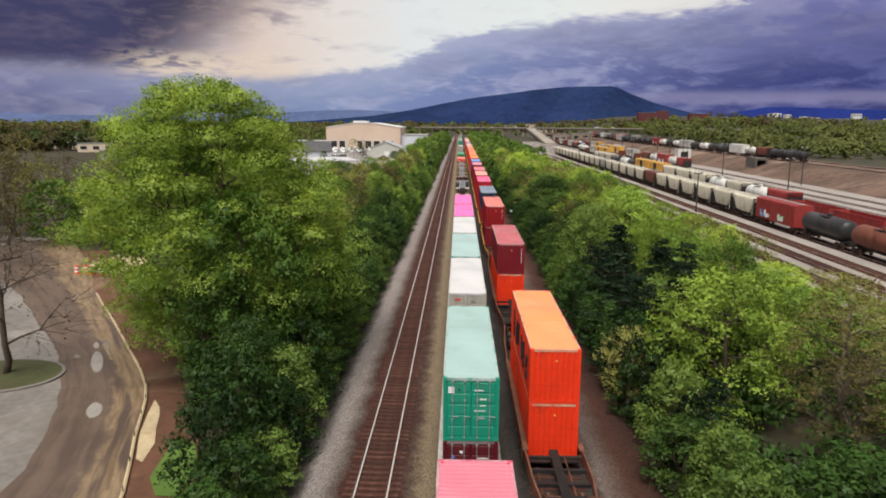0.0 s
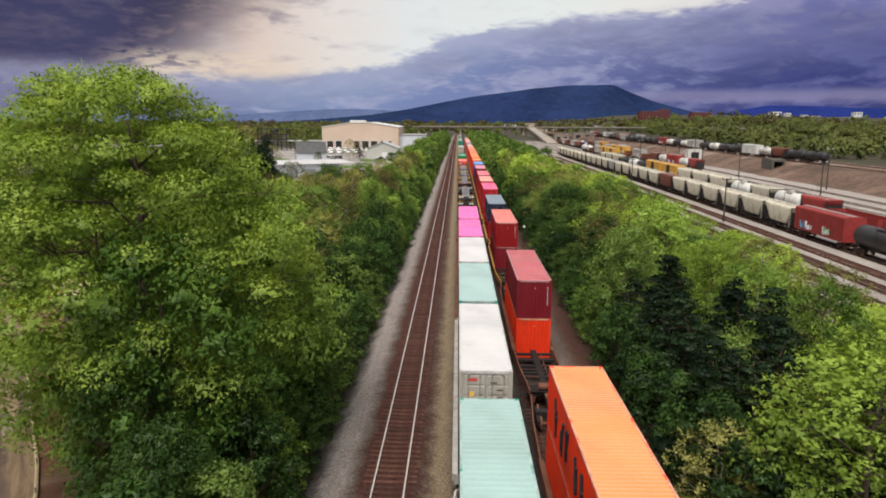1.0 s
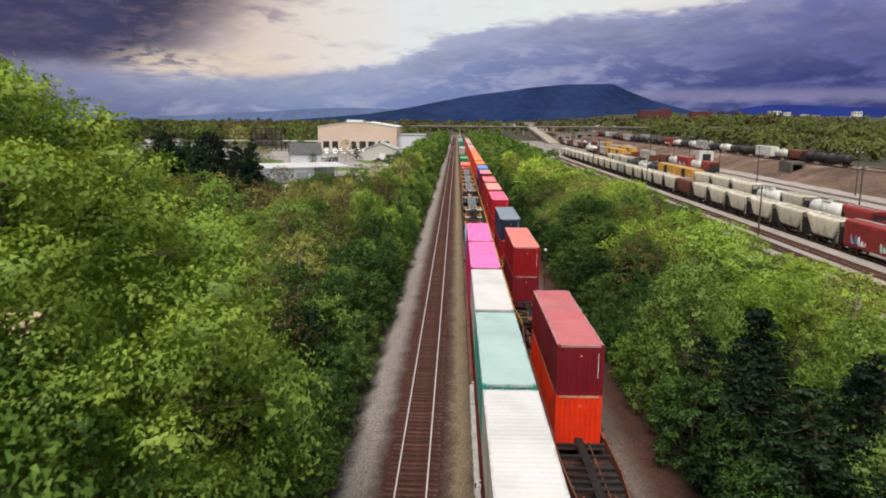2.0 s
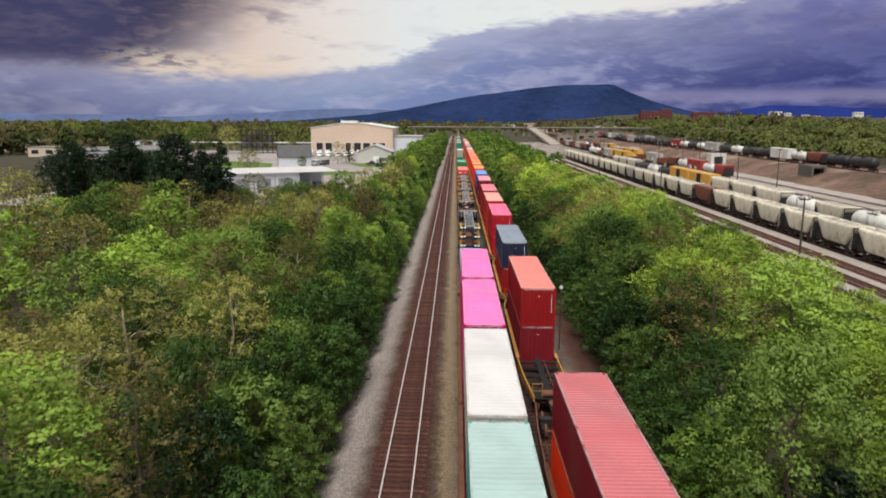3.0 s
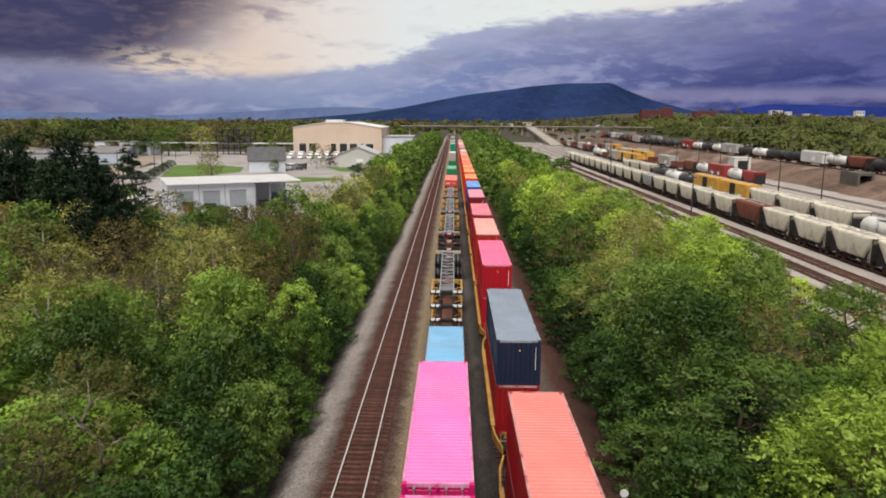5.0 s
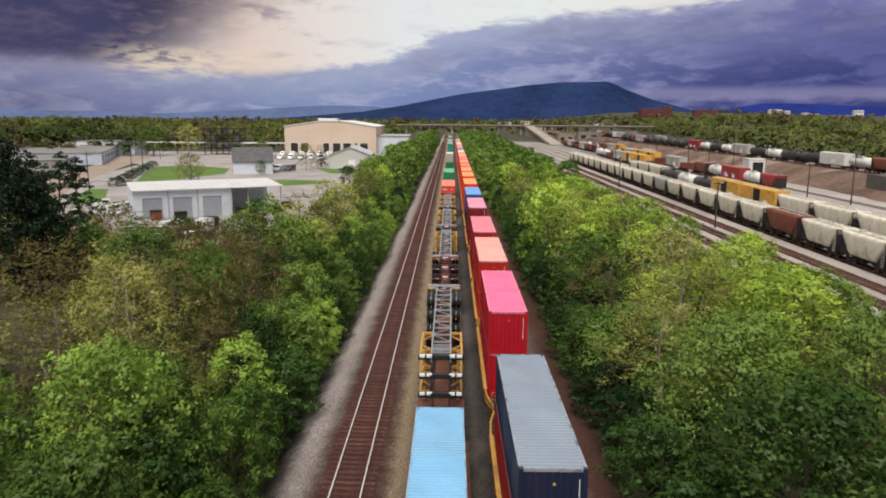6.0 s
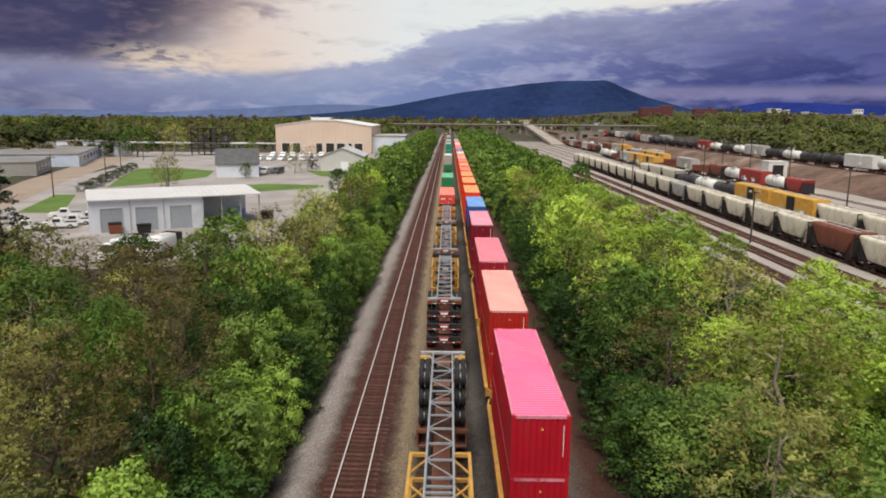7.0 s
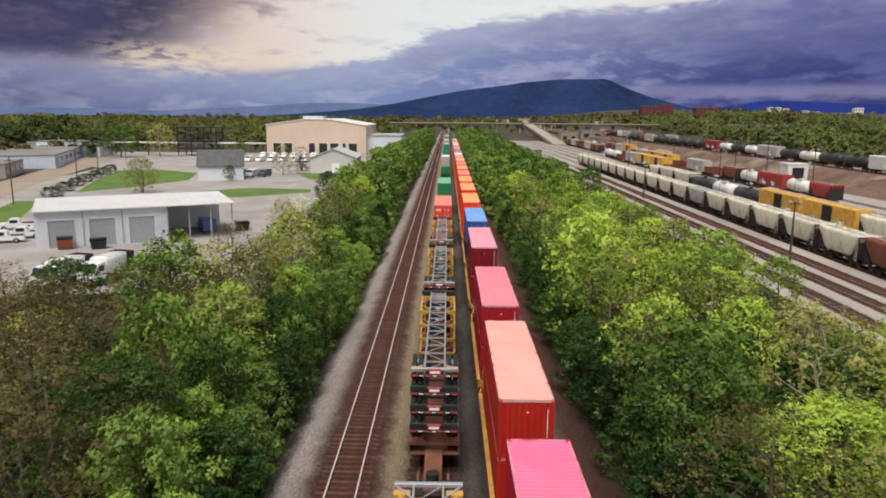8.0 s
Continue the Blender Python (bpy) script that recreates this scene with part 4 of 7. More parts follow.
def leaves(rng, centres, radii, per, size, squash=0.75, up=0.35, fill=0.25, spray=0.0):
    """Small pointed blades in shells round clump centres, most of them facing outwards; spray: the share that follows rising twigs."""
    out, soft = [], []
    for c, r in zip(centres, radii):
        n = max(6, int(per * (r ** 1.6)))
        d = rng.normal(size=(n, 3))
        d /= np.linalg.norm(d, axis=1)[:, None]
        d[:, 2] = np.where(d[:, 2] < -0.35, -d[:, 2], d[:, 2])
        rad = r * np.where(rng.random(n) < fill, rng.uniform(0.2, 0.8, n), rng.uniform(0.75, 1.15, n))
        if spray:
            twig = rng.normal(size=(9, 3)) + np.array([0, 0, 0.9])
            twig /= np.linalg.norm(twig, axis=1)[:, None]
            on = rng.random(n) < spray
            e = twig[rng.integers(0, 9, n)] * 0.88 + d * 0.12
            d = np.where(on[:, None], e / np.linalg.norm(e, axis=1)[:, None], d)
            rad = np.where(on, r * rng.uniform(0.25, 1.32, n), rad)
        p = c + d * rad[:, None] * np.array([1, 1, squash])
        nrm = d + np.array([0, 0, up]) + rng.normal(size=(n, 3)) * 0.55
        nrm /= np.linalg.norm(nrm, axis=1)[:, None]
        t = np.cross(nrm, rng.normal(size=(n, 3)))
        t /= np.linalg.norm(t, axis=1)[:, None] + 1e-6
        b = np.cross(nrm, t)
        s = size * rng.uniform(0.6, 1.35, n)[:, None]
        droop = nrm * s * 0.25
        out.append(np.stack([p + t * s * 0.66 - droop, p - t * s * 0.5 + b * s * 0.40, p - t * s * 0.5 - b * s * 0.40 + droop * 0.6], axis=1))
        # shade each blade partly with its clump, as light scatters between leaves
        w = d * 1.0 + nrm * 0.2 + np.array([0, 0, up * 0.6])
        soft.append(w / np.linalg.norm(w, axis=1)[:, None])
    return np.concatenate(out), np.concatenate(soft)


def limb_mesh(rng, height, spread, base_r, limbs, material, lean=0.0, twigs=0, start=0.25):
    """Tapered, slightly crooked trunk with forking limbs."""
    bm = bmesh.new()

    def branch(a, b, r0, r1, seg=4, n=6, kink=0.05):
        a, b = Vector(a), Vector(b)
        pts = [a.lerp(b, i / seg) + Vector(rng.normal(size=3)) * (b - a).length * kink * (0 < i < seg) for i in range(seg + 1)]
        rings = []
        for i, p in enumerate(pts):
            d = (pts[min(i + 1, seg)] - pts[max(i - 1, 0)]).normalized()
            u = d.orthogonal().normalized()
            v = d.cross(u)
            r = r0 + (r1 - r0) * i / seg
            rings.append([p + (u * math.cos(2 * math.pi * k / n) + v * math.sin(2 * math.pi * k / n)) * r for k in range(n)])
        loft(bm, rings)
        return pts

    top = (lean * height, 0.1 * lean * height, height * 0.88)
    main = branch((0, 0, -0.6), top, base_r, base_r * 0.15, 7, 8, 0.02)
    tips = [main[-1]]
    for i in range(limbs):
        f = start + (0.92 - start) * (i + 0.5) / limbs
        k = min(int(f * 7), 6)
        a = main[k].lerp(main[k + 1], f * 7 - k)
        ang = i * 2.4 + rng.uniform(-0.5, 0.5)
        ln = spread * (1.1 - 0.55 * f) * rng.uniform(0.75, 1.1)
        e = a + Vector((math.cos(ang) * ln, math.sin(ang) * ln, ln * rng.uniform(0.35, 0.8)))
        r = base_r * (0.48 - 0.28 * f)
        mid = branch(a, e, r, r * 0.2, 4, 5, 0.06)
        tips.append(e)
        for q in range(2 + twigs):
            s = mid[1 + q % 3]
            e2 = s + (e - a) * rng.uniform(0.3, 0.55) + Vector(rng.normal(size=3)) * ln * 0.3
            branch(s, e2, r * 0.45, r * 0.08, 2, 4, 0.07)
            tips.append(e2)
            for _ in range(twigs):
                e3 = e2 + Vector(rng.normal(size=3)) * ln * 0.28
                branch(s.lerp(e2, 0.6), e3, r * 0.22, r * 0.05, 2, 3, 0.08)
                tips.append(e3)
    bmesh.ops.recalc_face_normals(bm, faces=bm.faces)
    return mesh_of("trunk", bm, material), tips


def tree_proto(seed, name, label, height, radius, leaf, clumps=40, per=42, size=0.34, low=0.12, shape="round", bark=None, limbs=8, twigs=0, fill=0.25, clump_r=(0.16, 0.34), spray=0.35, squash=0.8):
    rng = np.random.default_rng(seed)
    t = thing(name, label, "tree", "trees")
    me, tips = limb_mesh(rng, height, radius * 0.8, 0.016 * height + 0.05, limbs, bark or BARK, rng.uniform(-0.04, 0.04), twigs)
    smooth_mesh(part("trunk", me, None, t))
    cs, rs = [], []
    for i in range(clumps):
        f = (i + 0.5) / clumps
        z = low + (1 - low) * f ** 0.8
        if shape == "round":
            w = math.sin(math.pi * min(1, 0.16 + 0.80 * (z - low) / (1 - low))) ** 0.7
        elif shape == "cone":
            w = 1.0 - 0.93 * (z - low) / (1 - low)
        elif shape == "dome":
            w = max(0.0, 1 - (max(0.0, z - 0.40) / 0.62) ** 2.6) ** 0.7 * (0.42 + 0.58 * min(1, max(0.0, z - 0.12) / 0.34))
        else:
            w = 0.6 + 0.4 * math.sin(math.pi * z)
        a = i * 2.39996 + rng.uniform(-0.4, 0.4)
        d = radius * w * rng.uniform(0.45, 0.98) ** 0.7
        cs.append((math.cos(a) * d, math.sin(a) * d, z * height * 0.95 + rng.uniform(-0.03, 0.03) * height))
        rs.append(radius * rng.uniform(*clump_r) * (1.0 if shape != "cone" else 0.45 + 0.6 * w))
    co, soft = leaves(rng, np.array(cs), np.array(rs), per, size, fill=fill, spray=spray if shape != "cone" else 0.0, squash=squash if shape != "cone" else 0.55, up=0.35 if shape != "cone" else 0.1)
    part("crown", quads_mesh("crown", co, leaf, 3, soft), None, t)
    return t


PROTOS = {}


def add_protos():
    """A few pattern trees of each kind, full for the near wood ("name") and lighter for the rest ("name_far")."""
    spec = [
        ("bright", LEAF_BRIGHT, "young broadleaf tree in bright spring green leaf", 3, dict(clumps=66, per=215, size=0.155, spray=0.55)),
        ("lime", LEAF_LIME, "young tree in vivid lime-green spring leaf", 2, dict(clumps=66, per=200, size=0.155, twigs=1, spray=0.6)),
        ("mid", LEAF_MID, "dense green broadleaf tree", 3, dict(clumps=66, per=215, size=0.155, spray=0.4)),
        ("olive", LEAF_OLIVE, "thin olive-green tree just coming into leaf", 3, dict(clumps=70, per=165, size=0.125, twigs=1, bark=PALEBARK, fill=0.5, clump_r=(0.13, 0.28), spray=0.75)),
        ("bud", LEAF_BUD, "budding brown-twigged tree with few leaves", 2, dict(clumps=60, per=150, size=0.11, twigs=2, fill=0.6, clump_r=(0.12, 0.28), spray=0.85)),
        ("dark", LEAF_DARK, "nearly black evergreen cedar", 2, dict(clumps=60, per=230, size=0.15, shape="cone", low=0.03)),
        ("pine", LEAF_DARK, "tall dark pine with open crown", 2, dict(clumps=60, per=110, size=0.22, low=0.14, clump_r=(0.24, 0.42))),
        ("shrub_deep", LEAF_DEEP_SHADE, "deep green shrub at the wood's edge, darkened further for shade", 2, dict(clumps=46, per=110, size=0.26, low=0.02)),
        ("shrub_mid", LEAF_MID, "green shrub at the wood's edge", 2, dict(clumps=46, per=110, size=0.26, low=0.02)),
        ("shrub_bright", LEAF_BRIGHT, "fresh green shrub at the wood's edge", 1, dict(clumps=46, per=110, size=0.26, low=0.02)),
        ("blossom", LEAF_WHITE, "small tree covered in white blossom", 1, dict(clumps=40, per=80, size=0.22)),
        ("snag", LEAF_BUD, "pale bare tree with crooked limbs", 1, dict(clumps=20, per=10, size=0.11, twigs=2, limbs=9, bark=PALEBARK)),
        ("bare", LEAF_BUD, "dark bare tree with a few buds", 1, dict(clumps=30, per=14, size=0.12, twigs=4, limbs=11)),
    ]
    for k, (key, leaf, label, n, kw) in enumerate(spec):
        nm = "shrub" if key.startswith("shrub") else "evergreen_tree" if key in ("dark", "pine") else "tree"
        r = 2.7 if key in ("dark", "pine") else 4.0
        PROTOS[key] = [tree_proto(100 + k * 10 + j, nm, label, 10.0, r, leaf, **kw) for j in range(n)]
        if key in ("bright", "lime", "mid", "olive", "bud"):
            lite = dict(kw, per=kw["per"] * (0.22 if key != "bud" else 0.4), size=kw["size"] * (1.9 if key != "bud" else 1.5), twigs=0)
            PROTOS[key + "_far"] = [tree_proto(300 + k * 10 + j, nm, label, 10.0, r, leaf, **lite) for j in range(2)]


def plant(key, x, y, h, r=None, rng=random):
    """One tree of a kind at (x, y), h metres high with a crown r metres in radius."""
    if key + "_far" in PROTOS and (y > 150 or x < -25 or x > 34):
        key += "_far"
    src = rng.choice(PROTOS[key])
    base_r = 2.7 if key in ("dark", "pine") else 4.0
    sx = (r or h * base_r / 10) / base_r
    m = pose(x, y, ground_z(x, y) - 0.1, 0, 0, rng.uniform(0, 360)) @ Matrix.Diagonal((sx, sx * rng.uniform(0.9, 1.1), h / 10, 1))
    return copy_thing(src, m)


def joined_wood(name, label, spots, leaf, size, seed):
    """The wood farther along the line, as one mesh of uneven crowns."""
    rng = np.random.default_rng(seed)
    cs, rs = [], []
    for x, y, h, w in spots:
        for k in range(16):
            a, f = rng.uniform(0, 6.28), rng.uniform(0.08, 0.95)
            d = w * math.sin(math.pi * (0.15 + 0.75 * f)) * rng.uniform(0.3, 0.9)
            cs.append((x + math.cos(a) * d, y + math.sin(a) * d, ground_z(x, y) + h * f))
            rs.append(w * rng.uniform(0.28, 0.46))
    co, soft = leaves(rng, np.array(cs), np.array(rs), 22, size)
    ob = part(name, quads_mesh(name, co, leaf, 3, soft), None)
    tagged(ob, label, "woods", kind="stuff")


def woods():
    rng = random.Random(7)
    pick = lambda table: rng.choices([a for a, _ in table], [b for _, b in table])[0]
    # the great tree beside the line and its neighbours
    great = tree_proto(77, "tree", "great spreading broadleaf tree in fresh yellow-green leaf", 20.6, 9.6, LEAF_GREAT, clumps=190, per=400, size=0.13, low=0.15, shape="dome", limbs=14, twigs=1, clump_r=(0.09, 0.21), spray=0.35, squash=0.6)
    great.matrix_basis = pose(-13.2, 44.0, ground_z(-13.2, 44.0) - 0.1, 0, 0, 40)
    plant("bright", -16.6, 48.0, 16.5, 6.2, rng)
    plant("bright", -8.6, 48.5, 15.0, 5.0, rng)
    plant("bright", -9.6, 39.5, 13.5, 4.4, rng)
    plant("mid", -10.4, 37.0, 9.0, 2.8, rng)
    plant("mid", -7.9, 34.5, 7.0, 2.4, rng)
    # trees that stand out from the rest of the wood
    marked = [("lime", 19.8, 37.0, 9.4, 4.6), ("bud", 26.2, 35.5, 9.0, 4.2), ("olive", 28.8, 40.5, 8.6, 4.0), ("olive", 14.9, 39.5, 5.6, 2.4), ("shrub_mid", 14.6, 22.0, 3.4, 2.4), ("shrub_deep", 21.5, 24.5, 4.2, 2.8), ("dark", 16.4, 32.0, 4.6, 2.0), ("bud", 24.0, 30.0, 6.6, 3.4), ("dark", 15.8, 36.2, 5.2, 2.0),
              ("bright", 25.6, 87.0, 9.6, 4.6), ("olive", 31.0, 61.5, 8.0, 3.8), ("mid", 18.2, 110.0, 9.4, 4.4), ("lime", 21.4, 97.0, 8.4, 4.0), ("lime", 29.0, 106.0, 8.4, 4.4), ("bud", 23.0, 109.5, 8.6, 3.8),
              ("olive", 17.6, 126.5, 8.6, 3.8), ("lime", 30.8, 146.0, 8.8, 4.8), ("olive", 22.4, 136.0, 9.6, 4.8), ("lime", 28.4, 133.0, 8.8, 4.8), ("bright", 33.0, 138.5, 8.0, 4.2), ("bud", 17.6, 140.0, 8.6, 3.8), ("bright", 18.4, 150.5, 9.0, 4.0),
              ("lime", 19.0, 181.5, 10.5, 4.2), ("lime", 17.0, 170.5, 9.0, 3.6), ("olive", 26.4, 153.0, 9.0, 4.2), ("mid", 15.6, 137.5, 5.0, 2.6),
              ("olive", -14.0, 125.0, 10.4, 3.6), ("olive", -17.8, 108.5, 10.4, 4.6), ("mid", -8.6, 107.5, 7.6, 3.0), ("olive", -11.0, 99.5, 8.8, 3.6), ("bud", -10.8, 95.0, 7.4, 3.2), ("bright", -31.4, 122.5, 10.0, 4.6),
              ("bud", -11.6, 142.0, 9.2, 4.6), ("bright", -12.6, 136.0, 9.6, 2.6), ("mid", -21.0, 143.0, 9.8, 4.6), ("bud", -13.6, 131.0, 8.0, 4.0), ("bud", -17.0, 149.0, 8.6, 4.4), ("bright", -10.4, 151.5, 9.6, 3.2), ("olive", -15.2, 76.0, 9.8, 4.4), ("olive", -9.6, 158.5, 8.6, 3.4), ("bare", -9.4, 178.0, 8.2, 3.2)]
    for key, x, y, h, r in marked:
        plant(key, x, y, h, r, rng)
    clear = lambda x, y: all((x - a) ** 2 + (y - b) ** 2 > (0.8 * r) ** 2 for _, a, b, _, r in marked)
    fresh = [("shrub_deep", 2), ("shrub_mid", 5), ("shrub_bright", 4)]
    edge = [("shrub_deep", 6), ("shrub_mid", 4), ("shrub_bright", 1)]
    west = [("olive", 5), ("bud", 4), ("bright", 1), ("mid", 3)]
    inner = [("bright", 5), ("lime", 1), ("mid", 3), ("olive", 4), ("bud", 1)]
    later = [("olive", 4), ("bud", 5), ("bright", 1), ("mid", 1)]
    # left: low edge beside the ballast, then taller rows behind
    y = 21.0
    while y < 240:
        plant(pick(edge if y < 128 else fresh), -5.6 + rng.uniform(-0.4, 0.3), y, rng.uniform(3.4, 6.2), rng.uniform(1.7, 2.3), rng)
        if rng.random() < 0.8:
            plant(pick(edge if y < 128 else fresh), -7.6 + rng.uniform(-0.5, 0.3), y + 1.6, rng.uniform(5.0, 7.6), rng.uniform(2.0, 2.6), rng)
        y += rng.uniform(3.0, 4.0)
    y = 52.0
    while y < 240:
        plant(pick([("bright", 1)] if 99 < y < 113 else west if y < 99 else inner if y < 110 or y > 200 else later if y > 150 else [("olive", 3), ("mid", 2), ("bud", 6)]), -10.2 + rng.uniform(-1, 1), y + rng.uniform(-1, 1), rng.uniform(6.4, 10.4), rng.uniform(2.6, 3.9), rng) if clear(-10.2, y) else None
        y += rng.uniform(4.2, 5.6)
    y = 58.0
    while y < 200:
        tab = [("bright", 5), ("mid", 1)] if 97 < y < 114 else west if 70 < y < 98 else inner if y < 115 else [("olive", 2), ("bud", 7), ("bare", 2)] if y < 140 else later
        for x0 in (-15.2, -21.0, -27.0):
            if x0 < -24 and not 92 < y < 160 or x0 < -18 and not 68 < y < 182:
                continue
            if clear(x0, y):
                plant(pick(tab), x0 + rng.uniform(-2, 2), y + rng.uniform(-2, 2), rng.uniform(6.0, 10.4) * (1.0 if y < 145 else 0.85), rng.uniform(3.0, 4.6), rng)
        y += rng.uniform(6.0, 7.6)
    y = 92.0
    while y < 168:
        for x0 in (-34, -42, -51):
            plant(pick(inner if y < 120 else later), x0 + rng.uniform(-3, 3), y + rng.uniform(-3, 3), rng.uniform(7.0, 10), rng.uniform(3.8, 5.0), rng)
        y += rng.uniform(8, 10)
    # pines before the workshop
    for k in range(38):
        px = -36.5 - 46 * rng.random() ** 1.2
        plant("pine" if k % 2 else "dark", px, 163 + (-36.5 - px) * 0.7 + rng.uniform(-9, 6), rng.uniform(9.5, 16.0), rng.uniform(2.6, 3.8), rng)
    for k in range(20):
        plant(rng.choice(("bud", "bud", "olive", "mid")), -20 - 40 * k / 20, 172 + rng.uniform(-12, 10), rng.uniform(5.0, 7.4), rng.uniform(3.0, 4.2), rng)
    # right: wood between the line and the yard
    y = 15.0
    while y < 250:
        plant("shrub_deep" if 36 < y < 64 or 110 < y < 180 else pick(edge), 15.3 + rng.uniform(-0.4, 0.5), y, rng.uniform(3.8, 6.2), rng.uniform(1.8, 2.5), rng)
        y += rng.uniform(3.2, 4.2)
    y = 14.0
    while y < 250:
        wide = [("shrub_deep", 5), ("mid", 1), ("bud", 2)] if y < 33 else [("bright", 5), ("olive", 4), ("mid", 1), ("bud", 1)] if y < 112 else [("olive", 5), ("bright", 3), ("bud", 5), ("mid", 2)] if y < 150 else [("lime", 4), ("bright", 5), ("mid", 1), ("olive", 4), ("bud", 1)]
        for x0 in (18.8, 25.0, 31.6, 36.5):
            if x0 > 36 and rng.random() < 0.35 or x0 < 28 and 37 < y < 64 or x0 < 22 and y < 40:
                continue
            tab = [("lime", 5), ("bright", 2), ("olive", 3)] if x0 > 24 and y > 50 and not 102 < y < 128 else wide if x0 > 22 or y > 150 else [("mid", 5), ("olive", 3), ("bud", 3)]
            if clear(x0, y):
                plant(pick(tab), x0 + rng.uniform(-1.8, 1.8), y + rng.uniform(-2, 2), rng.uniform(5.4, 9.8) * (1 if x0 < 28 else 0.9 if x0 < 34 else 0.72), rng.uniform(2.9, 4.4) * (1 if x0 < 34 else 0.75), rng)
        y += rng.uniform(6.0, 7.8)
    # dark cedars close to the outer train
    for k in range(20):
        h = rng.uniform(6.2, 9.4)
        plant("dark", 16.0 + 7 * rng.random() ** 1.4, 42 + k * 1.1 + rng.uniform(-1, 1), h, h * rng.uniform(0.36, 0.5), rng)
    for k in range(2):
        plant("mid" if k % 2 else "bud", 18.0 + rng.uniform(-1.5, 3), 45 + k * 4.2, rng.uniform(4.8, 6.8), 2.6, rng)
    for x, y, h in ((17.2, 31.0, 5.4), (16.5, 84.0, 5.6), (18.0, 88.0, 6.4), (17.0, 92.0, 5.0), (19.5, 104.0, 6.2), (17.0, 118.0, 5.4)):
        plant("dark", x, y, h, h * 0.42, rng)
    for x, y, h in ((24.5, 42.0, 8.2), (25.5, 52.0, 9.0), (24.8, 60.5, 8.4)):
        plant("bright", x, y, h, 3.4, rng)
    plant("snag", -13.6, 92.5, 9.5, 3.6, rng)
    plant("snag", -12.4, 95.0, 8.0, 3.0, rng)
    plant("blossom", -18.5, 230, 6.0, 2.4, rng)
    plant("blossom", -16.7, 238, 5.0, 2.2, rng)
    plant("blossom", -10.5, 192, 6.2, 2.4, rng)
    # low growth between the stems; its dark leaf also stands for shade there
    low = lambda x0, x1, y0, y1, n: [(rng.uniform(x0, x1), rng.uniform(y0, y1), rng.uniform(1.6, 3.2), rng.uniform(1.6, 2.6)) for _ in range(n)]
    joined_wood("undergrowth", "green undergrowth between the trees, darkened for shade", low(16, 37, 14, 240, 420), LEAF_DEEP_SHADE, 0.30, 31)
    joined_wood("undergrowth", "green undergrowth beneath the wood, darkened for shade", low(-24, -7.5, 55, 200, 260), LEAF_DEEP_SHADE, 0.30, 32)
    # the strips that run on down the line
    spots = lambda xs, y0, y1, step, h0, h1: [(rng.choice(xs) + rng.uniform(-1.5, 1.5), y0 + k * step, rng.uniform(h0, h1), rng.uniform(2.6, 3.8)) for k in range(int((y1 - y0) / step))]
    joined_wood("far_woods", "green tree strip beside the line farther on", spots((-6.8, -9.5, -12.5), 238, 640, 1.5, 6, 10.5), LEAF_MID, 0.55, 21)
    joined_wood("far_woods", "fresh green tree strip beside the line farther on", spots((-8, -11, -13), 240, 640, 3.0, 7, 11), LEAF_BRIGHT, 0.55, 22)
    joined_wood("far_woods", "green wood between line and yard farther on", spots((15.5, 19, 24, 29), 248, 720, 1.3, 5.5, 9.5), LEAF_MID, 0.6, 23)
    joined_wood("far_woods", "fresh green wood between line and yard farther on", spots((17, 22, 27, 32), 248, 700, 1.6, 6, 10), LEAF_BRIGHT, 0.6, 24)


add_protos()
woods()
# ---------------------------------------------------------------- distance
def ridge(name, label, pts, y, depth, material, step=40, rough=14):
    """A wooded mountain: a crest line with slopes falling before and behind it."""
    bm = bmesh.new()
    xs = np.arange(pts[0][0], pts[-1][0] + 1, step)
    px, pz = zip(*pts)
    rows = []
    for x in xs:
        h = float(np.interp(x, px, pz))
        h += noise.noise((x * 0.004, 1.3, 0)) * rough * min(1, h / 120)
        row = []
        for f, k in ((-1.0, 0.0), (-0.72, 0.22), (-0.45, 0.5), (-0.2, 0.82), (-0.06, 0.975), (0, 1), (0.5, 0.6), (1.0, 0.0)):
            n = noise.noise((x * 0.006, f * 3, 5)) * 0.10 * (1 - abs(2 * k - 1))
            row.append(bm.verts.new((x, y + depth * f * (1 + n), max(0, h * (k + n)))))
        rows.append(row)
    for a, b in zip(rows, rows[1:]):
        for i in range(7):
            bm.faces.new((a[i], a[i + 1], b[i + 1], b[i]))
    bmesh.ops.recalc_face_normals(bm, faces=bm.faces)
    ob = smooth_mesh(part(name, bm, material))
    tagged(ob, label, "mountain", kind="structure")


# slopes painted blue: distance haze is put into their base colour
MTN = mat("haze_blue_wooded_slope", (0.017, 0.030, 0.085), 1.0, 0, 0.35, 0.004, 0.03, (0.016, 0.036, 0.06), 0.6, spec=0.0)
MTN2 = mat("haze_blue_ridge_slope", (0.016, 0.028, 0.15), 1.0, 0, 0.25, 0.004, 0.03, spec=0.0)
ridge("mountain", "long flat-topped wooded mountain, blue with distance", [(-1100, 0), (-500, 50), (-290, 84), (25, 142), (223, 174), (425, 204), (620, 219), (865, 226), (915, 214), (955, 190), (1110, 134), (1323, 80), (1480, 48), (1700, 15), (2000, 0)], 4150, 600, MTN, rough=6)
ridge("mountain", "low ridge behind the town, painted haze blue", [(1300, 25), (1576, 60), (1700, 92), (1871, 120), (2100, 118), (2640, 106), (3100, 85), (3600, 60)], 4450, 300, MTN2, rough=6)
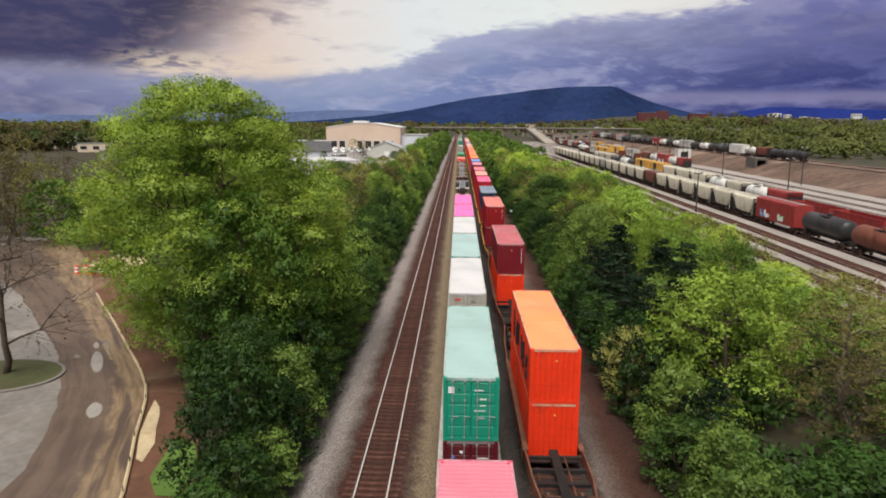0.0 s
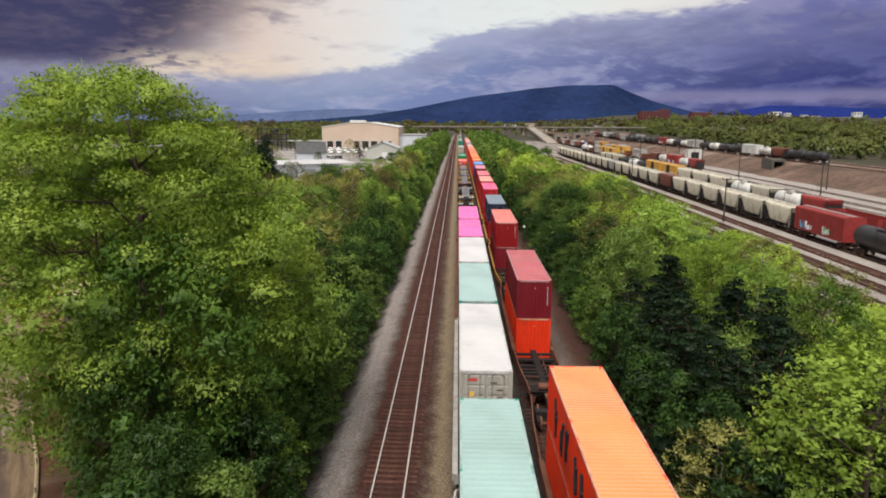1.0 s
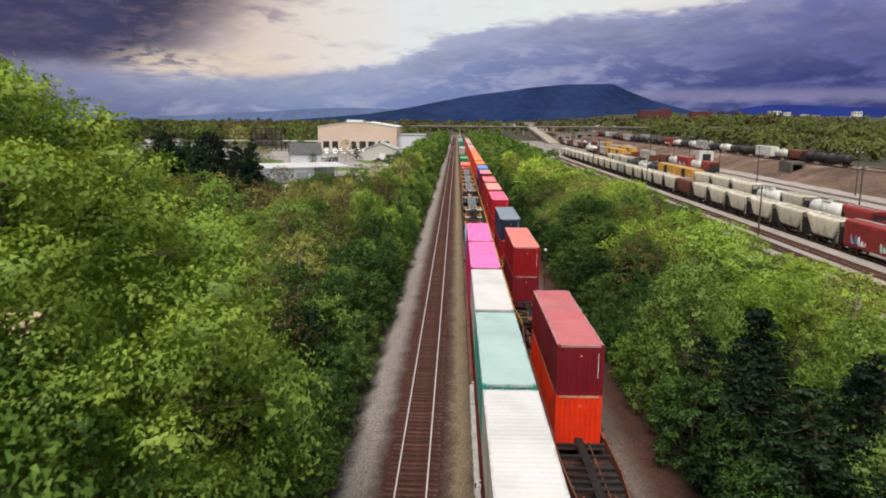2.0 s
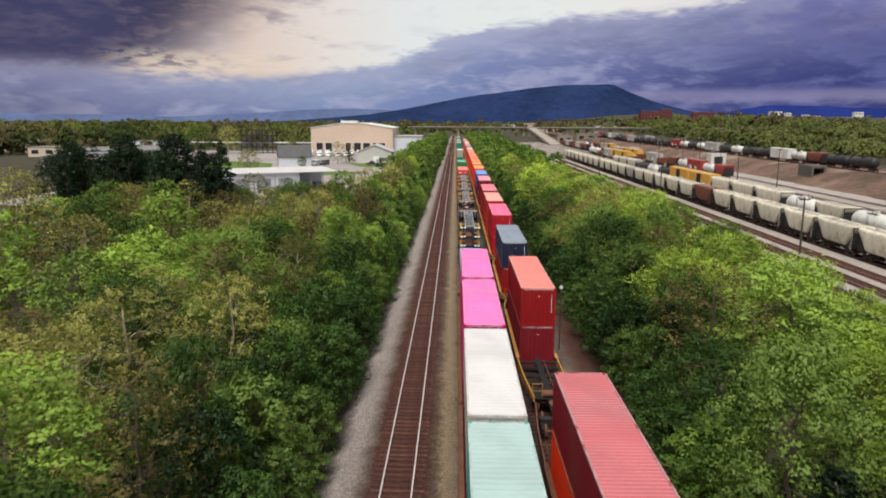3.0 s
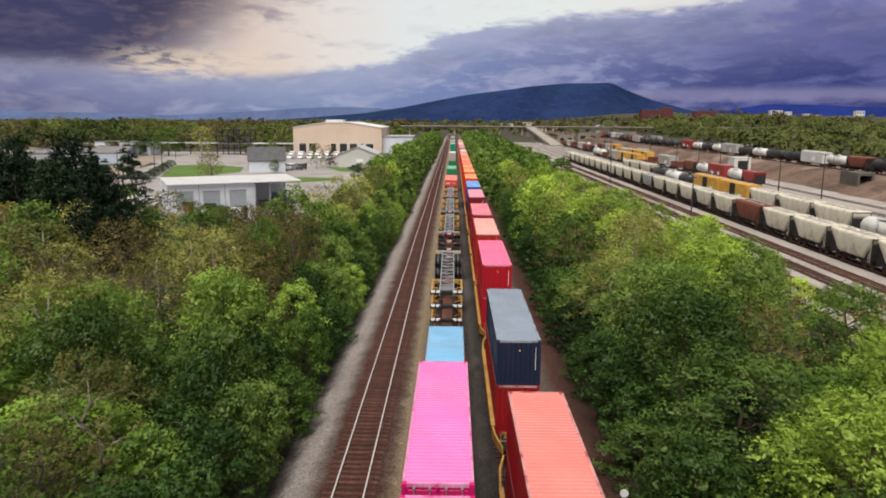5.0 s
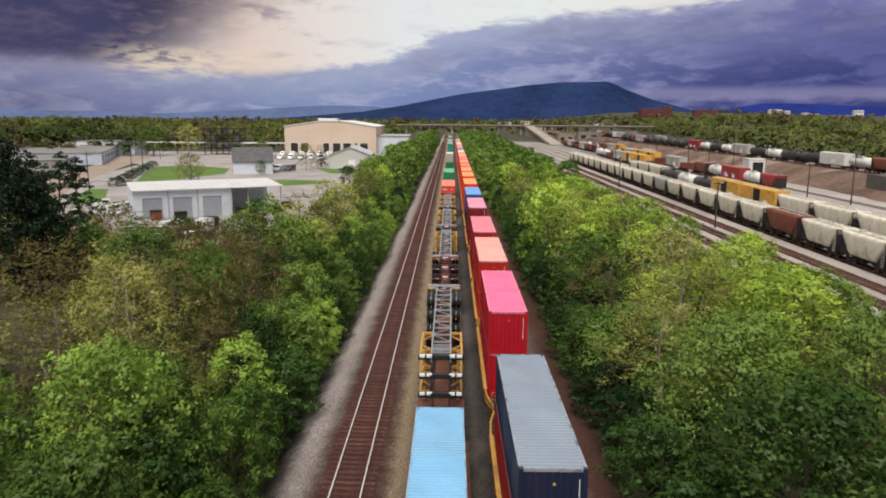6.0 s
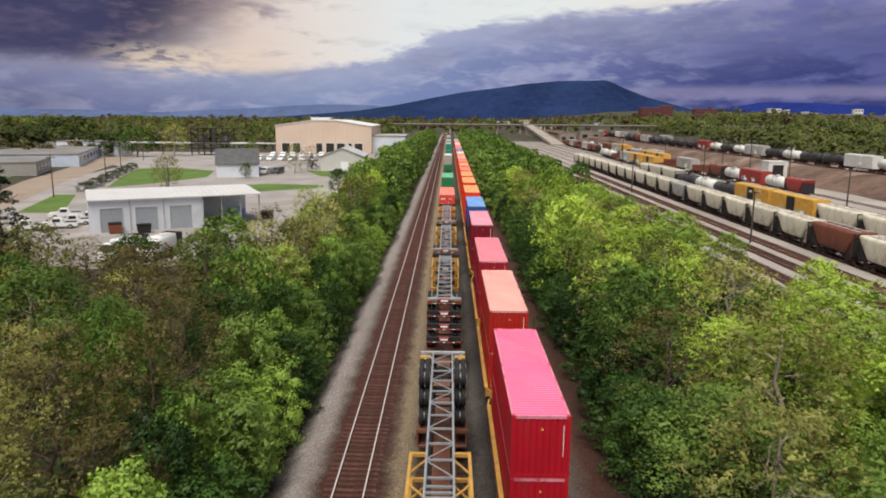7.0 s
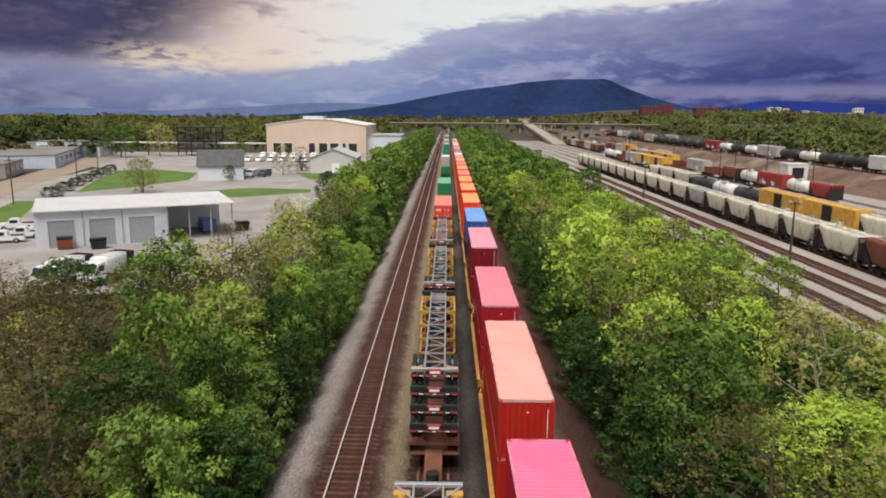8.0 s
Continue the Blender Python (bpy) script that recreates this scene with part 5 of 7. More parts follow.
ridge("mountain", "faint hills on the horizon, painted haze blue", [(-3800, 40), (-3000, 58), (-2400, 46), (-1800, 36), (-1200, 62), (-800, 92), (-400, 84), (0, 60)], 4600, 150, mat("hazy_blue_hill", (0.085, 0.115, 0.22), 1.0, 0, 0.2, 0.004, 0.03, spec=0.0))


def far_woods(name, seed, n, area, zfun, leaf, size, hmin, hmax, label):
    """A distant wood: uneven crowns made of many leaf clumps, joined."""
    rng = np.random.default_rng(seed)
    cs, rs = [], []
    for _ in range(n):
        x, y = area(rng)
        h = rng.uniform(hmin, hmax) * (0.75 + 0.9 * noise.noise((x * 0.018, y * 0.006, seed)))
        if h < 2.5:
            continue
        base = zfun(x, y)
        w = h * rng.uniform(0.36, 0.55)
        for k in range(7):
            a = rng.uniform(0, 6.28)
            d = w * rng.uniform(0.1, 0.8)
            cs.append((x + math.cos(a) * d, y + math.sin(a) * d, base + h * (rng.uniform(0.3, 0.9) if k else 0.14)))
            rs.append(w * rng.uniform(0.35, 0.6))
    cs, rs = np.array(cs), np.array(rs)
    out, soft = [], []
    for c, r in zip(cs, rs):
        k = max(7, int(5.5 * (r / size) ** 1.75))
        d = rng.normal(size=(k, 3))
        d /= np.linalg.norm(d, axis=1)[:, None]
        d[:, 2] = np.abs(d[:, 2]) * 1.0 - 0.25
        p = c + d * r
        nrm = d + rng.normal(size=(k, 3)) * 0.4 + np.array([0, 0, 0.8])
        nrm /= np.linalg.norm(nrm, axis=1)[:, None]
        t = np.cross(nrm, rng.normal(size=(k, 3)))
        t /= np.linalg.norm(t, axis=1)[:, None] + 1e-6
        b = np.cross(nrm, t)
        s = size * rng.uniform(0.6, 1.3, k)[:, None]
        out.append(np.stack([p + t * s, p - t * s * 0.8 + b * s * 0.75, p - t * s * 0.8 - b * s * 0.75], axis=1))
        w = d * 0.8 + nrm * 0.15 + np.array([0, 0, 0.9])
        soft.append(w / np.linalg.norm(w, axis=1)[:, None])
    ob = part(name, quads_mesh(name, np.concatenate(out), leaf, 3, np.concatenate(soft)), None)
    tagged(ob, label, "woods", kind="stuff")


def rect(x0, x1, y0, y1):
    return lambda rng: (rng.uniform(x0, x1), y0 + (y1 - y0) * rng.random() ** 1.3)


FAR_GREEN = leaf_mat("far_wood_leaf", (0.055, 0.075, 0.026), (0.185, 0.225, 0.062), 0.35, 0.045)
FAR_BROWN = leaf_mat("far_bare_wood", (0.070, 0.062, 0.036), (0.145, 0.130, 0.062), 0.35, 0.045)
# far haze mixed into this leaf colour: its dark end is lifted
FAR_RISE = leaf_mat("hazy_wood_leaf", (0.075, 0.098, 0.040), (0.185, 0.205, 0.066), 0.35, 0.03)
far_woods("far_woods", 1, 700, rect(-620, -40, 520, 1300), ground_z, FAR_GREEN, 1.05, 9, 15, "far green woods along the horizon")
far_woods("far_woods", 2, 380, rect(-520, -60, 500, 1200), ground_z, FAR_BROWN, 1.05, 8, 14.5, "far brown woods still bare")
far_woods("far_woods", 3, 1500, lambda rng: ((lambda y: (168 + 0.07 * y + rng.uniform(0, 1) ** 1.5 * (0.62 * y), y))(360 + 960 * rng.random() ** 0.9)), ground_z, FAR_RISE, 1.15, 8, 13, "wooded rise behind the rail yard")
far_woods("bank_scrub", 8, 330, lambda rng: (rng.uniform(109, 121), 215 + 520 * rng.random() ** 1.5), lambda x, y: (x - 109) * 0.33 - 0.7, FAR_BROWN, 0.35, 0.8, 2.4, "low brown scrub on the bare bank")
far_woods("far_woods", 4, 1100, rect(-1100, 1100, 1000, 2600), ground_z, FAR_BROWN, 2.0, 9, 15, "distant woods below the mountain")
far_woods("far_woods", 5, 700, rect(-1000, 1300, 950, 2400), ground_z, FAR_GREEN, 2.0, 9, 15, "green woods on the plain below the mountain")
# ---------------------------------------------------------------- freight yard
YZ = -0.6
sheet("yard_surface", [(41.5, -60), (112, -60), (112, 420), (150, 1100), (41.5, 1100)], -0.8, YARD, "pale grey gravel of the freight yard", "gravel")
CREAM = mat("cream_hopper_paint", (0.62, 0.57, 0.46), 0.6, 0, 0.14, 0.7, 5, (0.24, 0.19, 0.13), 0.55, rand=0.12)
WHITECAR = mat("white_tank_paint", (0.62, 0.62, 0.59), 0.5, 0, 0.1, 0.7, 5, (0.33, 0.28, 0.22), 0.4, rand=0.08)
REDCAR = mat("red_boxcar_paint", (0.27, 0.03, 0.027), 0.6, 0, 0.2, 0.7, 5, (0.12, 0.05, 0.04), 0.5, rand=0.15)
BROWNCAR = mat("oxide_car_paint", (0.20, 0.06, 0.035), 0.65, 0, 0.25, 0.7, 5, (0.08, 0.04, 0.03), 0.5, rand=0.15)
YELCAR = mat("yellow_boxcar_paint", (0.60, 0.33, 0.06), 0.6, 0, 0.18, 0.7, 5, (0.22, 0.12, 0.06), 0.5, rand=0.1)
GREYCAR = mat("grey_car_paint", (0.36, 0.35, 0.33), 0.6, 0, 0.2, 0.7, 5, (0.16, 0.11, 0.08), 0.5, rand=0.12)
BLACKCAR = mat("black_tank_paint", (0.025, 0.025, 0.027), 0.45, 0, 0.3, 0.7, 5, (0.08, 0.06, 0.05), 0.4)
GRAFFITI = [mat("graffiti_" + n, c, 0.6) for n, c in (("white", (0.7, 0.7, 0.72)), ("blue", (0.12, 0.3, 0.5)), ("green", (0.2, 0.45, 0.25)))]


def car_base(t, ln, w=1.3):
    part("underframe", boxes((-0.3, 0.3, 0.2, ln - 0.2, 0.8, 1.1), (-w, w, 0.5, 0.8, 0.95, 1.12), (-w, w, ln - 0.8, ln - 0.5, 0.95, 1.12)), BLACK, t)
    for y in (1.9, ln - 1.9):
        bogie_part(t, y)
    part("coupler", boxes((-0.12, 0.12, -0.35, 0.3, 0.75, 0.98)), BROWNSTEEL, t)
    part("coupler", boxes((-0.12, 0.12, ln - 0.3, ln + 0.35, 0.75, 0.98)), BROWNSTEEL, t)


def ladder(t, x, y, z0, z1, material):
    bm = bmesh.new()
    for dy in (-0.2, 0.2):
        rod(bm, (x, y + dy, z0), (x, y + dy, z1), 0.02, 5)
    for z in np.arange(z0 + 0.2, z1, 0.4):
        rod(bm, (x, y - 0.2, z), (x, y + 0.2, z), 0.015, 5)
    part("ladder", bm, material, t)


def hopper_car(material, label, ln=12.0, h=4.55):
    """Covered hopper: rounded sides, sloped ends standing clear of the frame, hatches and walkway on the roof."""
    t = thing("hopper_wagon", label, "rail car", "hopper wagons")
    car_base(t, ln, 1.5)
    def ring(y, k):
        zb, zt = 1.2 + k * 0.8, h - 0.1
        zm, hh = (zb + zt) / 2, (zt - zb) / 2
        return [(math.copysign(abs(math.cos(a)) ** 0.26, math.cos(a)) * 1.56, y, zm + math.copysign(abs(math.sin(a)) ** 0.36, math.sin(a)) * hh) for a in np.linspace(0, 2 * math.pi, 24, endpoint=False)]
    bm = bmesh.new()
    loft(bm, [ring(0.36, 3.2), ring(0.46, 2.9), ring(2.2, 0.1), ring(2.5, 0.0), ring(ln - 2.5, 0.0), ring(ln - 2.2, 0.1), ring(ln - 0.46, 2.9), ring(ln - 0.36, 3.2)])
    bmesh.ops.recalc_face_normals(bm, faces=bm.faces)
    smooth_mesh(part("body", bm, material, t))
    for y in (0.3, ln - 0.4):
        bm = boxes((-1.5, -1.38, y, y + 0.1, 1.1, h - 0.3), (1.38, 1.5, y, y + 0.1, 1.1, h - 0.3), (-1.5, 1.5, y, y + 0.1, h - 0.45, h - 0.3))
        # black wedge added under the slope to stand for the shaded gap
        e, q = (1, 0.3) if y < 1 else (-1, ln - 0.3)
        loft(bm, [[(x, q, 1.1), (x, q + e * 1.75, 1.1), (x, q + e * 0.1, 3.3)] for x in (-1.42, 1.42)])
        part("end_frame", bm, BLACK, t, "black end frame with a wedge added for the shaded gap")
    part("walkway", boxes((-0.85, -0.45, 0.6, ln - 0.6, h - 0.06, h - 0.03), (0.45, 0.85, 0.6, ln - 0.6, h - 0.06, h - 0.03)), GREYCAR, t)
    for y in np.linspace(2.2, ln - 2.2, 5):
        bm = bmesh.new()
        rod(bm, (0, y, h - 0.16), (0, y, h + 0.04), 0.34, 12)
        part("hatch", bm, material, t)
    # bays coloured black to paint in the shadow under the body
    for y in (ln * 0.35, ln * 0.65):
        bm = bmesh.new()
        loft(bm, [[(-1.2, y - 1.5, 1.45), (1.2, y - 1.5, 1.45), (1.2, y + 1.5, 1.45), (-1.2, y + 1.5, 1.45)], [(-0.4, y - 0.35, 0.4), (0.4, y - 0.35, 0.4), (0.4, y + 0.35, 0.4), (-0.4, y + 0.35, 0.4)]])
        bmesh.ops.recalc_face_normals(bm, faces=bm.faces)
        part("discharge_bay", bm, BLACK, t)
    ladder(t, -1.6, 0.5, 0.9, h - 0.3, material)
    ladder(t, 1.6, ln - 0.7, 0.9, h - 0.3, material)
    return t


def tank_car(material, label, ln=14.0, r=1.45):
    t = thing("tank_wagon", label, "rail car", "tank wagons")
    car_base(t, ln)
    zc = 1.05 + r + 0.1
    bm = bmesh.new()
    rings = []
    for y, k in ((0.75, 0.25), (0.85, 0.62), (1.1, 0.88), (1.5, 1.0), (ln - 1.5, 1.0), (ln - 1.1, 0.88), (ln - 0.85, 0.62), (ln - 0.75, 0.25)):
        rings.append([(math.cos(a) * r * k, y, zc + math.sin(a) * r * k) for a in np.linspace(0, 2 * math.pi, 24, endpoint=False)])
    loft(bm, rings)
    bmesh.ops.recalc_face_normals(bm, faces=bm.faces)
    smooth_mesh(part("tank", bm, material, t))
    bm = bmesh.new()
    rod(bm, (0, ln / 2, zc + r - 0.05), (0, ln / 2, zc + r + 0.35), 0.45, 14)
    part("dome", bm, material, t)
    bm = bmesh.new()
    for s in (-1, 1):
        rod(bm, (s * 0.8, ln / 2 - 1.3, zc + r + 0.55), (s * 0.8, ln / 2 + 1.3, zc + r + 0.55), 0.025, 5)
        for d in (-1.3, 0, 1.3):
            rod(bm, (s * 0.8, ln / 2 + d, zc + r - 0.3), (s * 0.8, ln / 2 + d, zc + r + 0.55), 0.02, 5)
    box(bm, -0.85, 0.85, ln / 2 - 1.3, ln / 2 + 1.3, zc + r - 0.10, zc + r - 0.06)
    part("platform", bm, BLACK, t)
    for s in (-1, 1):
        ladder(t, s * 1.5, ln / 2, 1.0, zc + r - 0.1, BLACK)
    for y in (2.2, ln - 2.2):
        part("saddle", boxes((-1.1, 1.1, y - 0.25, y + 0.25, 1.05, zc - r * 0.75)), BLACK, t)
    return t


def box_car(material, label, ln=15.0, h=4.7, tags=0, door=None):
    t = thing("box_wagon", label, "rail car", "box wagons")
    car_base(t, ln)
    bm = bmesh.new()
    prof = [(-1.5, 1.1), (1.5, 1.1), (1.5, h - 0.25), (1.35, h - 0.1), (0, h), (-1.35, h - 0.1), (-1.5, h - 0.25)]
    loft(bm, [[(x, y, z) for x, z in prof] for y in (0.35, ln - 0.35)])
    bmesh.ops.recalc_face_normals(bm, faces=bm.faces)
    part("body", bm, material, t)
    for s in (-1, 1):
        rib = [(s * 1.5, s * 1.56, y, y + 0.09, 1.1, h - 0.3) for y in np.arange(0.4, ln - 0.4, 1.15) if abs(y - ln / 2) > 1.7]
        part("side_ribbing", boxes(*rib), material, t)["kind"] = "stuff"
    for s in (-1, 1):
        d = part("sliding_door", boxes((s * 1.5, s * 1.59, ln / 2 - 1.5, ln / 2 + 1.5, 1.15, h - 0.4), bevel=0.01), door or material, t, "ribbed sliding door")
        for z in (1.9, 2.8, 3.6):
            part("door_rib", boxes((s * 1.59, s * 1.62, ln / 2 - 1.45, ln / 2 + 1.45, z, z + 0.08)), door or material, d)
    part("running_board", boxes((-0.3, 0.3, 0.4, ln - 0.4, h + 0.02, h + 0.06)), GREYCAR, t)
    ladder(t, -1.58, 0.6, 0.9, h - 0.2, material)
    ladder(t, 1.58, ln - 0.6, 0.9, h - 0.2, material)
    rng = random.Random(int(ln * 10) + tags)
    for k in range(tags):
        y = 0.9 + rng.random() * (ln * 0.3) + (k % 2) * ln * 0.5
        bm = bmesh.new()
        for q in range(5):
            yy = y + q * 0.42
            rod(bm, (-1.60, yy, 1.4 + rng.uniform(0, 0.3)), (-1.60, yy + rng.uniform(-0.2, 0.4), 2.4 + rng.uniform(-0.3, 0.4)), 0.07, 5)
        part("graffiti", bm, GRAFFITI[k % 3], t, "scrawled graffiti strokes")
    return t


def gondola(material, label, ln=16.0):
    t = thing("gondola_wagon", label, "rail car", "gondola wagons")
    car_base(t, ln)
    h = 2.9
    part("tub", boxes((-1.5, -1.42, 0.3, ln - 0.3, 1.1, h), (1.42, 1.5, 0.3, ln - 0.3, 1.1, h), (-1.42, 1.42, 0.3, 0.38, 1.1, h), (-1.42, 1.42, ln - 0.38, ln - 0.3, 1.1, h), (-1.42, 1.42, 0.38, ln - 0.38, 1.1, 1.18)), material, t)
    for s in (-1, 1):
        part("top_rail", boxes((s * 1.5 - 0.07, s * 1.5 + 0.07, 0.25, ln - 0.25, h, h + 0.12)), material, t)
        part("side_ribbing", boxes(*[(s * 1.5, s * 1.58, y, y + 0.12, 1.1, h) for y in np.arange(0.5, ln - 0.4, 1.3)]), material, t)["kind"] = "stuff"
    return t


YARD_PROTO = {}
YARD_SPEC = {
    "H": (lambda: hopper_car(CREAM, "cream covered hopper wagon, streaked with dirt", 10.4, 4.3), 11.0),
    "h": (lambda: hopper_car(GREYCAR, "grey covered hopper wagon, dusty", 10.4, 4.3), 11.0),
    "N": (lambda: hopper_car(BROWNCAR, "oxide-brown covered hopper wagon", 11.4, 4.4), 12.0),
    "L": (lambda: hopper_car(CREAM, "long cream covered hopper wagon", 13.0, 4.6), 13.6),
    "r": (lambda: hopper_car(REDCAR, "dark red covered hopper wagon", 10.0, 4.4), 10.5),
    "B": (lambda: box_car(REDCAR, "red boxcar with pale graffiti", 15.4, 4.7, 4), 16.0),
    "Y": (lambda: box_car(YELCAR, "yellow boxcar with dark door and graffiti", 17.2, 5.0, 3, BLACK), 17.8),
    "W": (lambda: box_car(WHITECAR, "white boxcar, grimy at the edges", 15.2, 4.8, 1), 15.8),
    "G": (lambda: box_car(GREYCAR, "plain grey boxcar, weathered", 17.0, 4.8, 1), 17.6),
    "T": (lambda: tank_car(BLACKCAR, "black tank wagon with a dome", 13.6), 14.2),
    "t": (lambda: tank_car(WHITECAR, "white tank wagon, streaked with dirt", 12.0), 12.6),
    "o": (lambda: tank_car(BROWNCAR, "rusty red tank wagon with a dome", 13.6), 14.2),
    "g": (lambda: gondola(REDCAR, "low red gondola wagon", 15.4), 16.0),
    "b": (lambda: gondola(BROWNCAR, "low rust-brown gondola wagon", 15.4), 16.0),
}


def string(x, y, z, codes):
    """A row of standing wagons, from the near end to the far end."""
    for c in codes:
        make, step = YARD_SPEC[c]
        if c not in YARD_PROTO:
            YARD_PROTO[c] = make()
            YARD_PROTO[c].matrix_basis = pose(x, y, z)
        else:
            copy_thing(YARD_PROTO[c], pose(x, y, z))
        y += step
    return y


EZ = 3.5
string(58.7, 64.4, YZ, "goTBHHHHHHNHHHHHhHHHHHHHHHHHH")
string(69.6, 87.5, YZ, "gggrtHtLLLYYTtTLLH")
string(91.5, 271.5, YZ, "rtBtNbGbYYG")
string(81.0, 345.0, YZ, "bYYGbtt")
string(98.5, 415.0, YZ, "GNtbYGNN")
string(124.5, 247.0, EZ, "TTNtWTTtTGtTtBTTTTTTGNTT")
string(134.0, 520.0, EZ, "GTTBNTTGWTTBG")
string(86.0, 490.0, YZ, "NNGbNGNb")
for k, x in enumerate((45.0, 49.5, 53.6, 58.7, 64.2, 69.6, 75.4, 81.0, 86.0, 91.5, 98.5)):
    make_track(x, 20, 800, "yard_track", "dull rusty yard track on grey gravel", YZ, far=380 if k < 6 else 30, head=mat("yard_rail_head", (0.42, 0.39, 0.37), 0.4, 0.5, 0.1))
for x in (124.5, 134.0):
    make_track(x, 200, 1000, "yard_track", "track along the embankment top", EZ, far=30)


def embankment():
    bm = bmesh.new()
    rows = []
    for y in range(150, 1010, 6):
        row = []
        for k, (x, z) in enumerate(((106.5, -1.0), (110.5, -0.3), (113.5, 0.8), (117, 2.3), (120, 3.1), (122, 3.3), (139, 3.3), (150, 0.3), (158, -1.0))):
            w = noise.noise((y * 0.03, k, 2)) * (1.8 if k < 4 else 0.3)
            row.append(bm.verts.new((x + w + (y - 300) * 0.01 * (k < 3), y, z + noise.noise((y * 0.1, k, 7)) * (0.5 if 0 < k < 4 else 0.06))))
        rows.append(row)
    for a, b in zip(rows, rows[1:]):
        for i in range(8):
            bm.faces.new((a[i], a[i + 1], b[i + 1], b[i]))
    ob = smooth_mesh(part("embankment", bm, mat("bare_red_earth", (0.125, 0.078, 0.057), 0.95, 0, 0.55, 0.07, 0.7, (0.29, 0.215, 0.17), 0.85, 0.3, 0.5)))
    tagged(ob, "bare red-brown earth embankment with tufts of grass", "embankment", kind="structure")


embankment()


def culvert():
    t = thing("culvert_portal", "concrete portal with a tall dark opening in the bank", "culvert", m=pose(115.5, 262, -1.2))
    k = mat("stained_concrete", (0.11, 0.10, 0.088), 0.9, 0, 0.25, 0.3, 2.0, (0.09, 0.08, 0.07), 0.6)
    part("side_wall", boxes((-2.3, -1.6, 0, 9, -0.5, 5.6), bevel=0.05), k, t)
    part("side_wall", boxes((1.6, 2.3, 0, 9, -0.5, 5.6), bevel=0.05), k, t)
    part("lintel", boxes((-1.597, 1.597, 0.05, 9, 4.8, 5.5)), k, t)
    # back wall coloured black to stand for the darkness inside the opening
    part("end_wall", boxes((-1.597, 1.597, 8, 8.9, -0.5, 4.797)), BLACK, t)


culvert()
POLE = mat("dark_weathered_pole", (0.05, 0.042, 0.038), 0.9, 0, 0.3)


def yard_pole(x, y, h, lamp=True):
    t = thing("yard_light_pole", "tall dark yard light pole", "lamp post", "yard light poles", m=pose(x, y, YZ - 0.2))
    bm = bmesh.new()
    rod(bm, (0, 0, -0.5), (0, 0, h), 0.17, 8, 0.10)
    part("pole", bm, POLE, t)
    part("cross_arm", boxes((-0.7, 0.7, -0.06, 0.06, h - 0.35, h - 0.2)), POLE, t)
    for s in (-1, 1):
        part("floodlight", boxes((s * 0.7 - 0.2, s * 0.7 + 0.2, -0.16, 0.16, h - 0.2, h + 0.12), bevel=0.03), GREYCAR, t)


for x, y, h in ((51.6, 139, 8.0), (51.6, 209, 8.0), (51.6, 282, 8.4), (78.2, 158, 10.0), (78.2, 231, 10.0), (78.2, 306, 10.5), (95.2, 245, 11), (95.2, 290, 11.5), (101.5, 330, 12), (95.2, 400, 11), (75, 390, 10), (103.5, 205, 11), (104, 360, 11)):
    yard_pole(x, y, h)


def sand_house():
    t = thing("sand_house", "small white yard building with a tall dark doorway", "building", m=pose(100.6, 314.5, -0.82))
    w = mat("whitewashed_block", (0.62, 0.61, 0.58), 0.85, 0, 0.12, 0.4, 4, (0.35, 0.32, 0.28), 0.4)
    part("wall", boxes((0, 1.2, 0, 0.3, 0, 6.3), (4.6, 5.6, 0, 0.3, 0, 6.3), (1.2, 4.6, 0, 0.3, 5.4, 6.3), (0, 0.3, 0.3, 5.2, 0, 6.3), (5.3, 5.6, 0.3, 5.2, 0, 6.3), (0.3, 5.3, 4.9, 5.2, 0, 6.3)), w, t)
    part("roof", boxes((-0.15, 5.75, -0.15, 5.35, 6.3, 6.5)), w, t, "flat pale roof slab")
    # black panel set in the opening in place of the shade inside
    part("door", boxes((1.2, 4.6, 0.32, 0.42, 0, 5.4)), BLACK, t, "black panel standing for the shaded open doorway")


sand_house()


def viaduct():
    c = mat("bridge_steel", (0.075, 0.06, 0.055), 0.8, 0, 0.25, 0.1, 1.0)
    k = mat("bridge_concrete", (0.33, 0.29, 0.25), 0.9, 0, 0.2, 0.1, 1.0, (0.2, 0.16, 0.13), 0.5)
    t = thing("road_viaduct", "long low road viaduct across the tracks", "bridge", m=pose(0, 905, 0))
    part("deck", boxes((-60, 420, -6, 6, 8.6, 9.9)), c, t, "dark steel girder deck")
    part("parapet", boxes((-60, 420, -6.2, -6.003, 9.9, 10.9)), k, t)
    for x in list(range(-46, 420, 26)):
        part("pier", boxes((x - 0.8, x + 0.8, -4, 4, -2, 8.597)), k, t)
    r = thing("road_ramp", "sloping brown concrete ramp on arched piers", "bridge")
    bm = bmesh.new()
    rings = []
    for f in np.linspace(0, 1, 9):
        y, x, z = 895 - 300 * f, 92 - 12 * f, 9.9 - 9.9 * f
        rings.append([(x - 5, y, z - 0.9), (x + 5, y, z - 0.9), (x + 5, y, z), (x + 5, y, z + 0.9), (x + 4.7, y, z + 0.9), (x + 4.7, y, z), (x - 4.7, y, z), (x - 4.7, y, z + 0.9), (x - 5, y, z + 0.9), (x - 5, y, z)])
    loft(bm, rings)
    bmesh.ops.recalc_face_normals(bm, faces=bm.faces)
    part("deck", bm, k, r)
    for f in np.linspace(0.06, 0.86, 12):
        y, x, z = 895 - 300 * f, 92 - 12 * f, 9.0 - 9.9 * f
        if z > 0.6:
            part("pier", boxes((x - 4.6, x + 4.6, y - 0.7, y + 0.7, -1, z - 0.003)), k, r)


viaduct()
